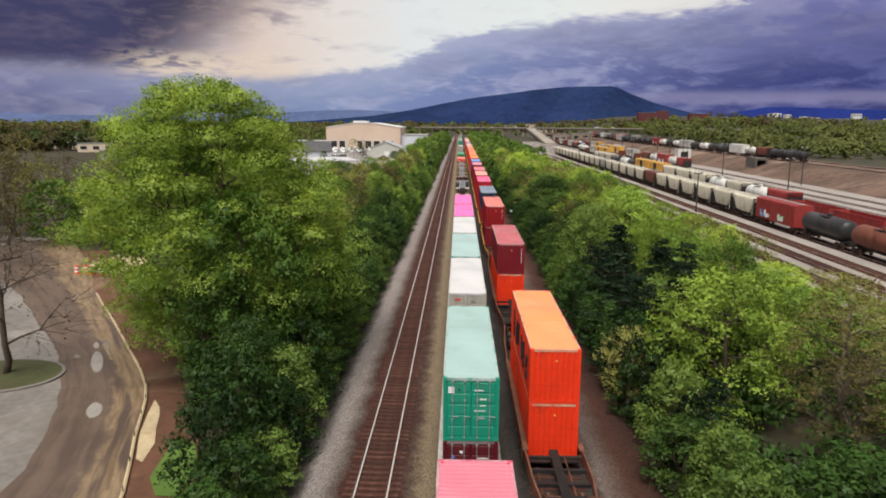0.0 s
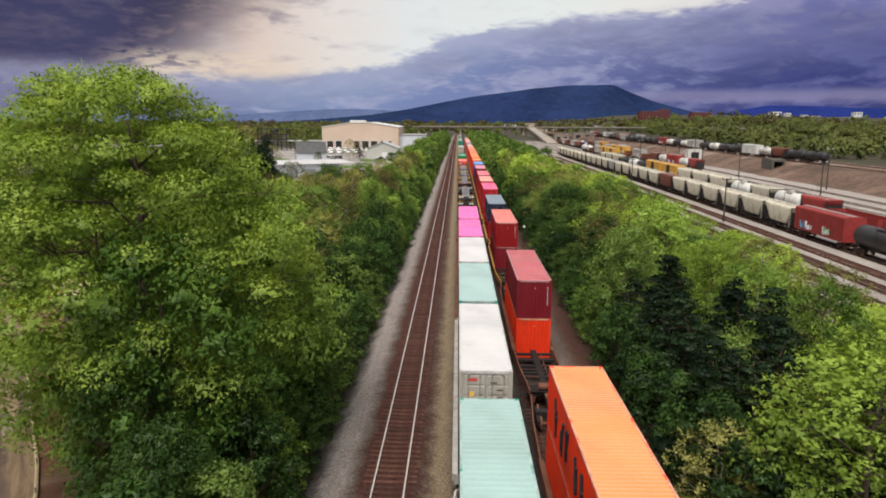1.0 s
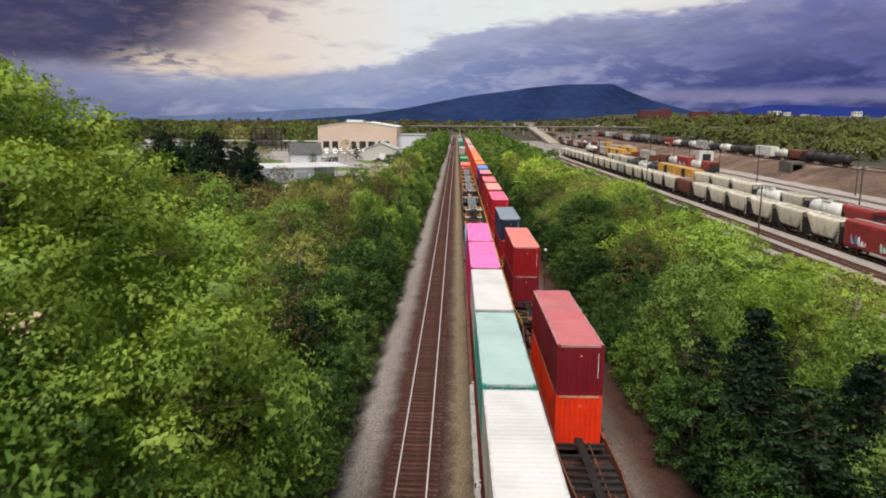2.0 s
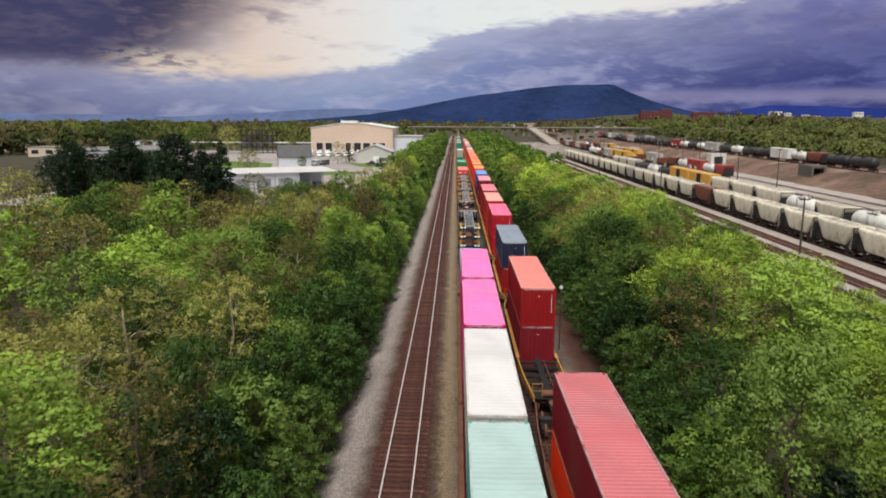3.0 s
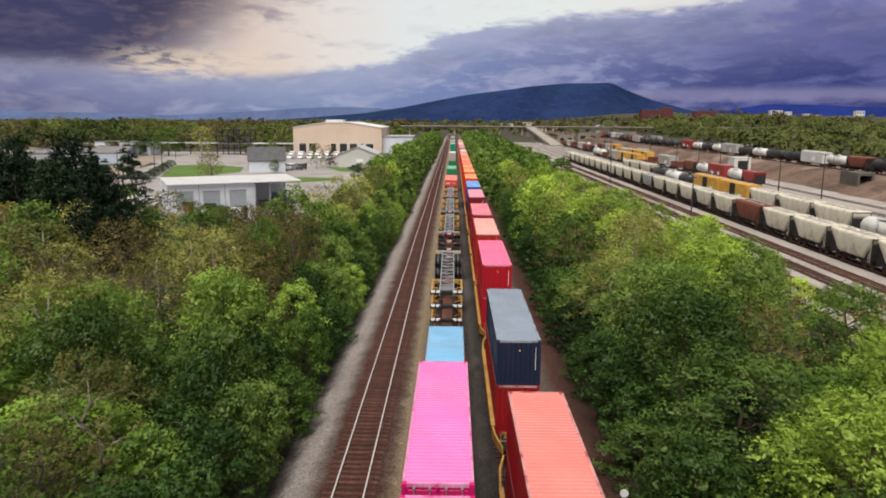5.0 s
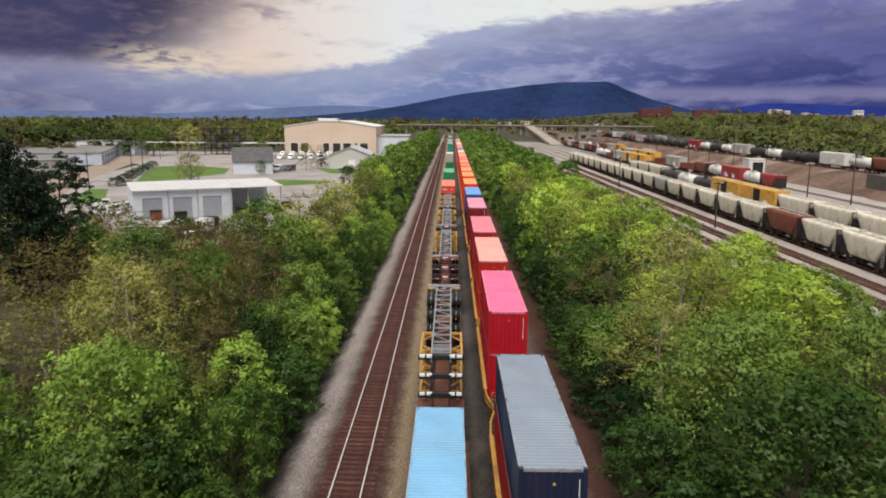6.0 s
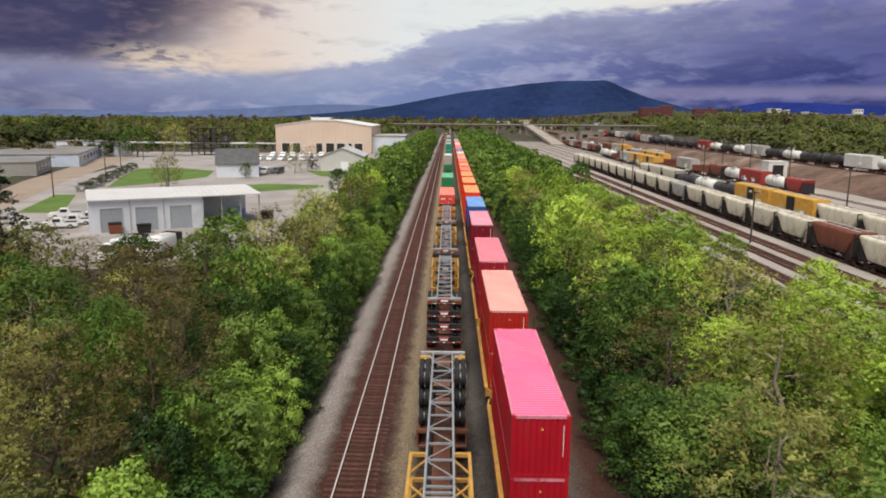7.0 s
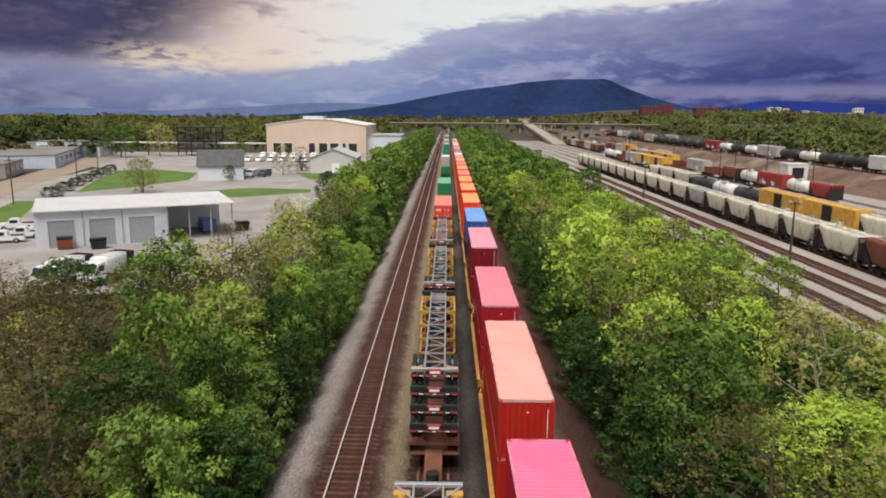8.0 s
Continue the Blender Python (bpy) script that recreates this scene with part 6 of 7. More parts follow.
CAR_COLS = [mat("car_paint_" + n, c, 0.3, 0, 0.05, spec=0.6) for n, c in (("white", (0.75, 0.75, 0.75)), ("blue", (0.07, 0.16, 0.42)), ("dark", (0.04, 0.04, 0.05)), ("red", (0.35, 0.03, 0.03)))]
GLASS = mat("dark_window_glass", (0.02, 0.025, 0.03), 0.12, 0, 0.1, spec=0.7)


def vehicle(m, paint, label, kind="pickup_truck"):
    t = thing(kind, label, "vehicle", "parked vehicles", m=m)
    ln, w = (5.6, 1.0) if kind == "pickup_truck" else (5.9, 1.05)
    bm = bmesh.new()
    if kind == "pickup_truck":
        prof = [(0, 0.45), (0, 0.95), (0.2, 1.02), (2.0, 1.05), (2.02, 1.05), (2.25, 1.72), (2.5, 1.82), (3.6, 1.82), (4.25, 1.15), (5.3, 1.05), (5.6, 0.9), (5.6, 0.45)]
    else:
        prof = [(0, 0.4), (0, 2.0), (0.2, 2.2), (4.3, 2.2), (5.0, 1.35), (5.75, 1.15), (5.9, 0.95), (5.9, 0.4)]
    loft(bm, [[(x, y, z) for y, z in prof] for x in (-w, w)])
    bmesh.ops.recalc_face_normals(bm, faces=bm.faces)
    part("body", bm, paint, t)
    for s in (-1, 1):
        a = (2.35, 4.0, 1.15, 1.68) if kind == "pickup_truck" else (3.4, 4.6, 1.3, 1.9)
        part("side_window", boxes((s * w, s * (w + 0.012), a[0] + 0.15, a[1] - 0.35, a[2], a[3])), GLASS, t)
        for y in (1.05, ln - 1.1):
            bm = bmesh.new()
            rod(bm, (s * (w - 0.22), y, 0.38), (s * (w + 0.02), y, 0.38), 0.38, 14)
            tw = part("wheel", bm, RUBBER, t, "black tyre")
            bm = bmesh.new()
            rod(bm, (s * (w + 0.02), y, 0.38), (s * (w + 0.03), y, 0.38), 0.22, 10)
            part("rim", bm, SILVER, tw)
    bm = bmesh.new()
    ys = (3.66, 4.2, 1.78, 1.2) if kind == "pickup_truck" else (4.36, 4.96, 2.1, 1.42)
    loft(bm, [[(x, ys[0], ys[2] + 0.02), (x, ys[1], ys[3] + 0.02), (x, ys[1], ys[3]), (x, ys[0], ys[2])] for x in (-w + 0.12, w - 0.12)])
    bmesh.ops.recalc_face_normals(bm, faces=bm.faces)
    part("windscreen", bm, GLASS, t)
    if kind == "pickup_truck":
        part("bed", boxes((-w + 0.1, w - 0.1, 0.12, 1.9, 1.06, 1.075)), BLACK, t, "dark truck bed")
    return t


rv = random.Random(5)
for k in range(9):
    vehicle(pose(104 + rv.uniform(-2, 12), 520 + k * 14 + rv.uniform(-4, 4), -0.795, 0, 0, rv.uniform(0, 360)), CAR_COLS[(0, 0, 1, 2)[k % 4]], "parked yard vehicle seen from afar")


FLATROOF = mat("weathered_flat_roof", (0.19, 0.18, 0.175), 0.9, 0, 0.2, 0.1, 1.0, (0.30, 0.28, 0.26), 0.5)


def plain_block(name, x, y, w, d, h, material, label, z=-0.5, rows=0, cols=0, rz=0):
    """A far building: walls, roof slab with parapet, window panes set in the front."""
    t = thing(name, label, "building", m=pose(x, y, z, 0, 0, rz))
    part("wall", boxes((0, w, 0, d, 0, h)), material, t)
    part("roof", boxes((-0.15, w + 0.15, -0.15, d + 0.15, h, h + 0.35)), FLATROOF, t)
    for r in range(rows):
        for c in range(cols):
            x0 = w * (c + 0.25) / cols
            z0 = h * (r + 0.35) / rows
            part("window", boxes((x0, x0 + w * 0.5 / cols, -0.06, 0.02, z0, z0 + h * 0.4 / rows)), GLASS, t)
    return t


BRICK = mat("red_brick_far", (0.13, 0.032, 0.034), 0.9, 0, 0.15, 0.1, 0.6)
BEIGE = mat("beige_render", (0.55, 0.46, 0.36), 0.9, 0, 0.1, 0.1, 1.0, (0.42, 0.34, 0.26), 0.5)
PALE = mat("pale_panel", (0.62, 0.62, 0.62), 0.8, 0, 0.1, 0.1, 1.0, (0.4, 0.4, 0.4), 0.4)
plain_block("brick_hospital", 376, 1500, 40, 22, 17, BRICK, "red brick block on the wooded rise", 22, 4, 6)
plain_block("brick_hospital", 417, 1506, 22, 20, 21, BRICK, "red brick wing on the wooded rise", 22, 4, 4)
plain_block("brick_hospital", 500, 1560, 44, 18, 16, BRICK, "low red brick block on the rise", 22, 3, 6)
rb = random.Random(11)
for k in range(26):
    plain_block("town_building", rb.uniform(1050, 1900), rb.uniform(2600, 3300), rb.uniform(20, 50), 20, rb.choice((8, 10, 12, 16, 30)), PALE if k % 3 else BEIGE, "pale town building far off", 30, 2, 3)
for k in range(22):
    plain_block("town_building", rb.uniform(1150, 1950), rb.uniform(2450, 3000), rb.uniform(14, 34), 16, rb.choice((7, 9, 12)), PALE if k % 2 else BEIGE, "small pale town building far off", 26, 1, 2)
for k in range(12):
    plain_block("town_building", rb.uniform(-60, 420), rb.uniform(1050, 1700), rb.uniform(18, 45), 16, rb.choice((7, 9, 12)), (PALE, BEIGE, BRICK)[k % 3], "small town building far down the line", 1, 2, 4)
DUN = mat("dun_block_wall", (0.24, 0.20, 0.165), 0.9, 0, 0.25, 0.15, 1.0, (0.12, 0.1, 0.085), 0.6)
plain_block("yard_office", 112, 690, 26, 12, 7.5, DUN, "beige yard office with dark openings", -0.82, 1, 3)
plain_block("yard_office", 150, 760, 30, 12, 7, DUN, "pale low yard shed", -0.82, 1, 4)
plain_block("yard_office", 88, 640, 12, 8, 6.5, DUN, "beige yard hut with dark openings", -0.82, 1, 2)
# ---------------------------------------------------------------- west side: road, workshop, warehouses

def muddy_road():
    """Wet brown mud over asphalt, smeared along the road; a dried tan band towards the outer edge (u across, v along)."""
    m = bpy.data.materials.new("muddy_road")
    m.use_nodes = True
    nt = m.node_tree
    g = Graph(nt)
    b = nt.nodes["Principled BSDF"]
    tc, sep = node(nt, "ShaderNodeTexCoord"), node(nt, "ShaderNodeSeparateXYZ")
    nt.links.new(tc.outputs["UV"], sep.inputs[0])
    u, v = sep.outputs[0], sep.outputs[1]
    streak = g.noise(g.xyz(g.math("MULTIPLY", u, 7.0), g.math("MULTIPLY", v, 0.11), 0.0), 1.0, 3, 0.5, 0.5)
    fine = g.noise(g.xyz(g.math("MULTIPLY", u, 15.0), g.math("MULTIPLY", v, 0.35), 3.0), 1.0, 3, 0.6, 0.8)
    patch = g.noise(tc.outputs["Object"], 0.3, 5, 0.65, 0.4)
    grit = g.noise(tc.outputs["Object"], 5.0, 3, 0.6)
    col = g.mix(g.smooth(g.math("ADD", g.math("MULTIPLY", streak, 0.6), g.math("MULTIPLY", patch, 0.4)), 0.36, 0.62), (0.082, 0.053, 0.040), (0.130, 0.090, 0.066))
    band = g.smooth(g.math("ADD", u, g.math("MULTIPLY", g.math("SUBTRACT", patch, 0.5), 0.5)), 0.60, 0.72)
    tan = g.mix(g.smooth(fine, 0.32, 0.68), (0.15, 0.095, 0.052), (0.27, 0.19, 0.115))
    col = g.mix(g.math("MULTIPLY", band, g.smooth(streak, 0.34, 0.54)), col, tan)
    col = g.mix(g.math("MULTIPLY", g.smooth(grit, 0.55, 0.75), 0.35), col, (0.05, 0.036, 0.028))
    nt.links.new(col, b.inputs["Base Color"])
    g.link(g.math("ADD", 0.55, g.math("MULTIPLY", fine, 0.4), clamp=True), b.inputs["Roughness"])
    bn = node(nt, "ShaderNodeBump")
    bn.inputs["Strength"].default_value = 1.0
    bn.inputs["Distance"].default_value = 0.03
    nt.links.new(g.math("ADD", fine, g.math("MULTIPLY", grit, 0.6)), bn.inputs["Height"])
    nt.links.new(bn.outputs[0], b.inputs["Normal"])
    return m


ROAD_Y = (-30, 20, 27, 32, 36, 40, 44, 50, 56, 61, 67.5, 80, 98)
ROAD_L = (-20, -17.6, -17.7, -18.8, -20.4, -22.3, -24.5, -28.4, -33.5, -37.2, -42.4, -55, -70)
ROAD_R = (-9.5, -10.3, -11.8, -13.9, -15.1, -16.3, -18.7, -22.7, -26.4, -29.9, -34.1, -41, -53)


def road_edge(y, xs):
    """Across place of a road edge at y, rounded between its stations."""
    return sum(float(np.interp(y + d, ROAD_Y, xs)) for d in (-3, -1.5, 0, 1.5, 3)) / 5


def road_strip():
    bm = bmesh.new()
    uv = bm.loops.layers.uv.new("along")
    us = (0.0, 0.25, 0.5, 0.75, 1.0)
    ys = np.arange(-30, 98.1, 1.6)
    rows = []
    for y in ys:
        a, b = road_edge(y, ROAD_L) + noise.noise((y * 0.5, 3, 1)) * 0.35, road_edge(y, ROAD_R) + noise.noise((y * 0.6, 9, 1)) * 0.15
        rows.append([(bm.verts.new((a + (b - a) * u, y, -0.885 - 0.03 * noise.noise((y * 0.3, u * 6, 4)) * (0 < u < 1))), u, y) for u in us])
    for p, q in zip(rows, rows[1:]):
        for i in range(4):
            quad = (p[i], p[i + 1], q[i + 1], q[i])
            f = bm.faces.new([w[0] for w in quad])
            for lp, w in zip(f.loops, quad):
                lp[uv].uv = (w[1], w[2])
    tagged(smooth_mesh(part("road", bm, muddy_road())), "curving asphalt road smeared with wet brown mud", "road", kind="structure")


CONCRETE = mat("pale_concrete", (0.205, 0.185, 0.17), 0.9, 0, 0.3, 0.15, 2.0, (0.14, 0.115, 0.095), 0.7, 0.01, 8.0)
MUD = mat("red_mud", (0.12, 0.055, 0.032), 0.95, 0, 0.35, 0.25, 2.5, (0.30, 0.22, 0.14), 0.5, 0.05, 4.0)
SAND = mat("pale_sand", (0.48, 0.38, 0.24), 0.95, 0, 0.2, 0.4, 3.0, (0.3, 0.2, 0.12), 0.5, 0.03, 6.0)
GRASS = mat("mown_grass", (0.085, 0.15, 0.025), 0.95, 0, 0.3, 0.12, 3.0, (0.14, 0.15, 0.04), 0.5, 0.04, 9.0)
LOT = mat("gravel_lot", (0.30, 0.275, 0.265), 0.95, 0, 0.25, 0.1, 2.0, (0.22, 0.19, 0.165), 0.6, 0.03, 6.0)

sheet("car_park", [(-95, -30), (-14, -30), (-14, 27), (-19, 40), (-24, 50), (-42, 78), (-58, 100), (-95, 110)], -0.90, CONCRETE, "cracked pale concrete car park", "pavement")
road_strip()
sheet("verge", [(road_edge(y, ROAD_R) - 0.3, y) for y in range(-30, 92, 3)] + [(road_edge(y, ROAD_R) + (1.2 if y < 26 else 3.2), y + 1) for y in range(90, -32, -3)], -0.91, MUD, "churned red mud beside the road", "verge")
sheet("verge", [(-15.4, 38.6), (-14.6, 37.4), (-14.1, 36.2), (-13.5, 34.3), (-12.8, 32.5), (-12.5, 30.2), (-13.0, 30.6), (-13.7, 32.4), (-14.2, 33.8), (-14.9, 36.4)], -0.872, SAND, "pale sand along the road edge", "verge")
sheet("verge", [(-41.5, 80.5), (-38.2, 76.2), (-35.6, 76.4), (-34.8, 82), (-37.5, 88.5), (-41, 88)], -0.872, SAND, "pale sand heap beside the road", "verge")
sheet("verge", [(-11.4, 28.6), (-11.9, 33.0), (-10.6, 32.6), (-9.3, 29.5), (-9.4, 26.8), (-10.4, 26.9)], -0.85, GRASS, "patch of fresh green grass", "verge")

# pale base puts the sky's reflection into the water colour
WET = mat("sky_pale_standing_water", (0.34, 0.31, 0.27), 0.10, 0, 0.1, 0.5, 4.0, spec=0.6)
for px, py, pa, pb, pr in ((-22.7, 45.6, 0.42, 2.6, 27), (-24.7, 49.4, 0.2, 0.9, 27), (-18.4, 36.8, 0.45, 1.3, 24), (-32.5, 52.0, 0.6, 1.3, 40)):
    ca, sa = math.cos(radians(pr)), math.sin(radians(pr))
    sheet("puddle", [(px + ca * math.cos(q) * pa - sa * math.sin(q) * pb, py + sa * math.cos(q) * pa + ca * math.sin(q) * pb) for q in [(i + 0.3 * math.sin(i * 2.3)) * 2 * math.pi / 14 for i in range(14)]], -0.872, WET, "small rain puddle on the muddy road, sky reflection painted pale", "puddle")


def planting_island():
    t = thing("planting_island", "round grass island with a concrete kerb", "planting bed", m=pose(-27.8, 42.3, -0.9))
    bm = bmesh.new()
    ring = [(math.cos(a) * 4.2, math.sin(a) * 3.4) for a in np.linspace(0, 2 * math.pi, 36, endpoint=False)]
    loft(bm, [[(x * k, y * k, z) for x, y in ring] for k, z in ((1.0, 0), (1.0, 0.14), (0.95, 0.16), (0.95, 0.08))], caps=False)
    part("kerb", bm, CONCRETE, t)
    bm = bmesh.new()
    bm.faces.new([bm.verts.new((x * 0.95, y * 0.95, 0.12)) for x, y in ring])
    part("grass", bm, mat("dull_grass", (0.06, 0.065, 0.025), 0.95, 0, 0.35, 0.4, 4.0, (0.10, 0.07, 0.04), 0.5, 0.05, 8.0), t)


planting_island()


def silt_fence():
    """A low pale barrier that follows the bend of the road."""
    pts = [(road_edge(y, ROAD_R), y) for y in (24, 27, 30, 33, 36, 38.5, 41, 44, 48, 52, 57, 62, 66)]
    t = thing("silt_fence", "low pale silt fence along the muddy road edge", "fence")
    for (x0, y0), (x1, y1) in zip(pts, pts[1:]):
        bm = bmesh.new()
        rod(bm, (x0, y0, -0.80), (x1, y1, -0.80), 0.10, 6)
        part("fence_panel", bm, SAND, t)
        bm = bmesh.new()
        rod(bm, (x0, y0, -1.0), (x0, y0, -0.45), 0.03, 6)
        part("stake", bm, BARK, t)


silt_fence()
ORANGE = mat("barrel_orange", (0.75, 0.16, 0.03), 0.5, 0, 0.1)


def barrel(x, y):
    t = thing("traffic_barrel", "orange and white traffic barrel", "barrel", "traffic barrels", m=pose(x, y, -0.89))
    for k in range(5):
        bm = bmesh.new()
        rod(bm, (0, 0, 0.02 + k * 0.2), (0, 0, 0.215 + k * 0.2), 0.29 - k * 0.015, 14, 0.275 - k * 0.015)
        part("band", bm, ORANGE if k % 2 == 0 else MARK["white"], t)


for x, y in ((-40.3, 75.6), (-39.4, 75.8), (-38.4, 75.2), (-37.4, 75.4), (-38.2, 79.2), (-37.6, 79.6)):
    barrel(x, y)
plant("bare", -27.9, 42.6, 12.0, 5.2, random.Random(2))
_r = random.Random(4)
for k in range(22):
    plant("bud" if k % 4 else "olive", _r.uniform(-88, -50), _r.uniform(72, 140), _r.uniform(11, 15.5), _r.uniform(4.0, 5.5), _r)
for k in range(7):
    plant("bud", _r.uniform(-46, -33), _r.uniform(88, 98), _r.uniform(8, 11), _r.uniform(3.4, 4.2), _r)

# workshop yard
sheet("yard_lot", [(-100, 190), (-40, 186), (-14, 192), (-12, 250), (-20, 330), (-45, 345), (-62, 425), (-125, 425), (-112, 330), (-100, 262)], -0.93, LOT, "grey gravel lot round the workshop", "gravel")
sheet("lawn", [(-84.8, 285.2), (-77.7, 297.1), (-70.4, 320.4), (-76, 345), (-96, 360), (-105.2, 351.9), (-96, 318)], -0.915, GRASS, "mown green lawn", "lawn")
sheet("lawn", [(-52, 274), (-43.3, 278.5), (-28.9, 289.9), (-30, 297), (-46.3, 299.9), (-58, 288)], -0.915, GRASS, "mown green lawn strip", "lawn")
sheet("lawn", [(-70, 236), (-84, 268), (-89, 268), (-79, 236)], -0.915, GRASS, "rough grass beside the side road", "lawn")
sheet("lawn", [(-46, 352), (-36, 326), (-25, 326), (-26, 343)], -0.915, GRASS, "mown grass before the barn", "lawn")
sheet("lawn", [(-104, 262), (-118, 290), (-134, 330), (-146, 330), (-128, 280), (-112, 256)], -0.915, GRASS, "rough grass across the side road", "lawn")
sheet("side_road", [(-78, 186), (-68, 186), (-84, 240), (-104, 300), (-136, 420), (-150, 420), (-116, 300), (-94, 240)], -0.91, mat("dusty_road", (0.28, 0.22, 0.175), 0.95, 0, 0.15, 0.1, 2.0, (0.28, 0.22, 0.17), 0.5), "dusty pale side road", "road")
sheet("yard_lot", [(-100, 345), (-30, 345), (-28, 470), (-190, 470), (-170, 420)], -0.925, LOT, "pale gravel lot before the warehouse", "gravel")

SIDING = mat("white_metal_siding", (0.62, 0.65, 0.72), 0.55, 0.05, 0.06, 0.3, 4, (0.42, 0.42, 0.42), 0.3)
WROOF = mat("white_metal_roof", (0.60, 0.59, 0.60), 0.5, 0.05, 0.06, 0.3, 4, (0.5, 0.48, 0.45), 0.4)
ROLLER = mat("grey_roller_door", (0.33, 0.36, 0.40), 0.6, 0.1, 0.08)
SHINGLE = mat("dark_shingle", (0.09, 0.09, 0.095), 0.9, 0, 0.25, 0.6, 6)


def workshop():
    ang = math.degrees(math.atan2(12.6, 24))
    t = thing("workshop", "long white metal workshop with grey roller doors and open bay", "building", m=pose(-52.8, 212.4, -0.95, 0, 0, ang))
    W, D, H, HB = 27.3, 12.5, 5.3, 5.75
    E = 17.6
    doors = ((1.6, 5.0), (6.9, 10.3), (12.2, 15.7))
    dh = 3.9
    bits = []
    x = 0.0
    for a, b in doors:
        bits += [(x, a, 0, 0.2, 0, H), (a, b, 0, 0.2, dh, H)]
        x = b
    bits.append((x, E, 0, 0.2, 0, H))
    for q in bits:
        part("wall_panel", boxes(q), SIDING, t, "white ribbed siding")
    part("wall", boxes((0, 0.2, 0.203, D, 0, H)), SIDING, t)
    part("wall", boxes((E - 0.2, E, 0.203, D, 0, H)), SIDING, t)
    part("wall", boxes((0.2, W, D - 0.2, D - 0.003, 0, H)), SIDING, t)
    n = 56
    for k in range(n):
        x0 = k * E / n
        if any(a - 0.1 < x0 < b + 0.05 for a, b in doors):
            continue
        part("siding_rib", boxes((x0, x0 + 0.05, -0.035, 0, 0.05, H - 0.05)), SIDING, t)
    for a, b in doors:
        d = part("roller_door", boxes((a, b, 0.1, 0.16, 0, dh)), ROLLER, t, "closed grey roller door")
        for k in range(9):
            part("door_slat", boxes((a + 0.04, b - 0.04, 0.08, 0.1, k * dh / 9 + 0.04, (k + 1) * dh / 9 - 0.04)), ROLLER, d)
        part("door_frame", boxes((a - 0.16, a, -0.06, 0.0, 0, dh + 0.16), (b, b + 0.16, -0.06, 0.0, 0, dh + 0.16), (a, b, -0.06, 0.0, dh, dh + 0.16)), PALE, t)
    for x in (6.0, 11.2, 17.5):
        part("downpipe", boxes((x, x + 0.14, -0.16, -0.04, 0, H)), GREYCAR, t)
    for x in (20.6, 23.8, W - 0.25):
        part("post", boxes((x, x + 0.2, 0.05, 0.25, 0, H)), GREYCAR, t)
    bm = bmesh.new()
    loft(bm, [[(x, -0.5, H), (x, D + 0.4, HB), (x, D + 0.4, HB + 0.16), (x, -0.5, H + 0.16)] for x in (-0.15, W + 0.15)])
    bmesh.ops.recalc_face_normals(bm, faces=bm.faces)
    rf = part("roof", bm, WROOF, t, "shallow white metal roof")
    for k in range(26):
        x = -0.1 + k * (W + 0.2) / 25
        bm = bmesh.new()
        loft(bm, [[(xx, -0.5, H + 0.16), (xx, D + 0.4, HB + 0.16), (xx, D + 0.4, HB + 0.21), (xx, -0.5, H + 0.21)] for xx in (x - 0.03, x + 0.03)])
        bmesh.ops.recalc_face_normals(bm, faces=bm.faces)
        part("roof_seam", bm, WROOF, rf)
    part("gutter", boxes((-0.15, W + 0.15, -0.66, -0.503, H - 0.02, H + 0.17)), PALE, t)


workshop()


def gable_house(name, label, x, y, rz, w, d, h, ridge, wallm, roofm, z=-0.95, along="x", door=None, windows=()):
    t = thing(name, label, "building", m=pose(x, y, z, 0, 0, rz))
    bm = bmesh.new()
    if along == "x":
        loft(bm, [[(xx, 0, 0), (xx, d, 0), (xx, d, h), (xx, d / 2, ridge - 0.05), (xx, 0, h)] for xx in (0, w)])
    else:
        loft(bm, [[(0, yy, 0), (w, yy, 0), (w, yy, h), (w / 2, yy, ridge - 0.05), (0, yy, h)] for yy in (0, d)])
    bmesh.ops.recalc_face_normals(bm, faces=bm.faces)
    part("wall", bm, wallm, t)
    for s in (0, 1):
        bm = bmesh.new()
        o = 0.4
        if along == "x":
            e, r = (-o if s == 0 else d + o), d / 2
            sl = h - (ridge - h) * o / (d / 2)
            loft(bm, [[(xx, e, sl), (xx, r, ridge), (xx, r, ridge + 0.2), (xx, e, sl + 0.2)] for xx in (-o, w + o)])
        else:
            e, r = (-o if s == 0 else w + o), w / 2
            sl = h - (ridge - h) * o / (w / 2)
            loft(bm, [[(e, yy, sl), (r, yy, ridge), (r, yy, ridge + 0.2), (e, yy, sl + 0.2)] for yy in (-o, d + o)])
        bmesh.ops.recalc_face_normals(bm, faces=bm.faces)
        part("roof", bm, roofm, t)
    if door:
        part("door", boxes((door[0], door[1], -0.08, 0.0, 0, door[2])), MARK["white"], t, "white door")
    for a, b, c, e in windows:
        wnd = part("window", boxes((a, b, -0.06, 0.0, c, e)), GLASS, t)
        part("sill", boxes((a - 0.1, b + 0.1, -0.14, -0.06, c - 0.12, c)), PALE, wnd)
    return t


gable_house("brick_shed", "white shed with a dark shingled roof", -66.8, 319.0, 16, 12.6, 12, 4.2, 8.4, SIDING, SHINGLE)
gable_house("grey_barn", "grey gabled metal barn with a white door", -40.3, 350.5, 2, 15.0, 20, 5.0, 7.9, mat("grey_metal_siding", (0.52, 0.51, 0.49), 0.6, 0, 0.08, 0.3, 4), mat("grey_metal_roof", (0.42, 0.42, 0.43), 0.55, 0, 0.1, 0.3, 4), along="y", door=(7.0, 9.6, 3.2))


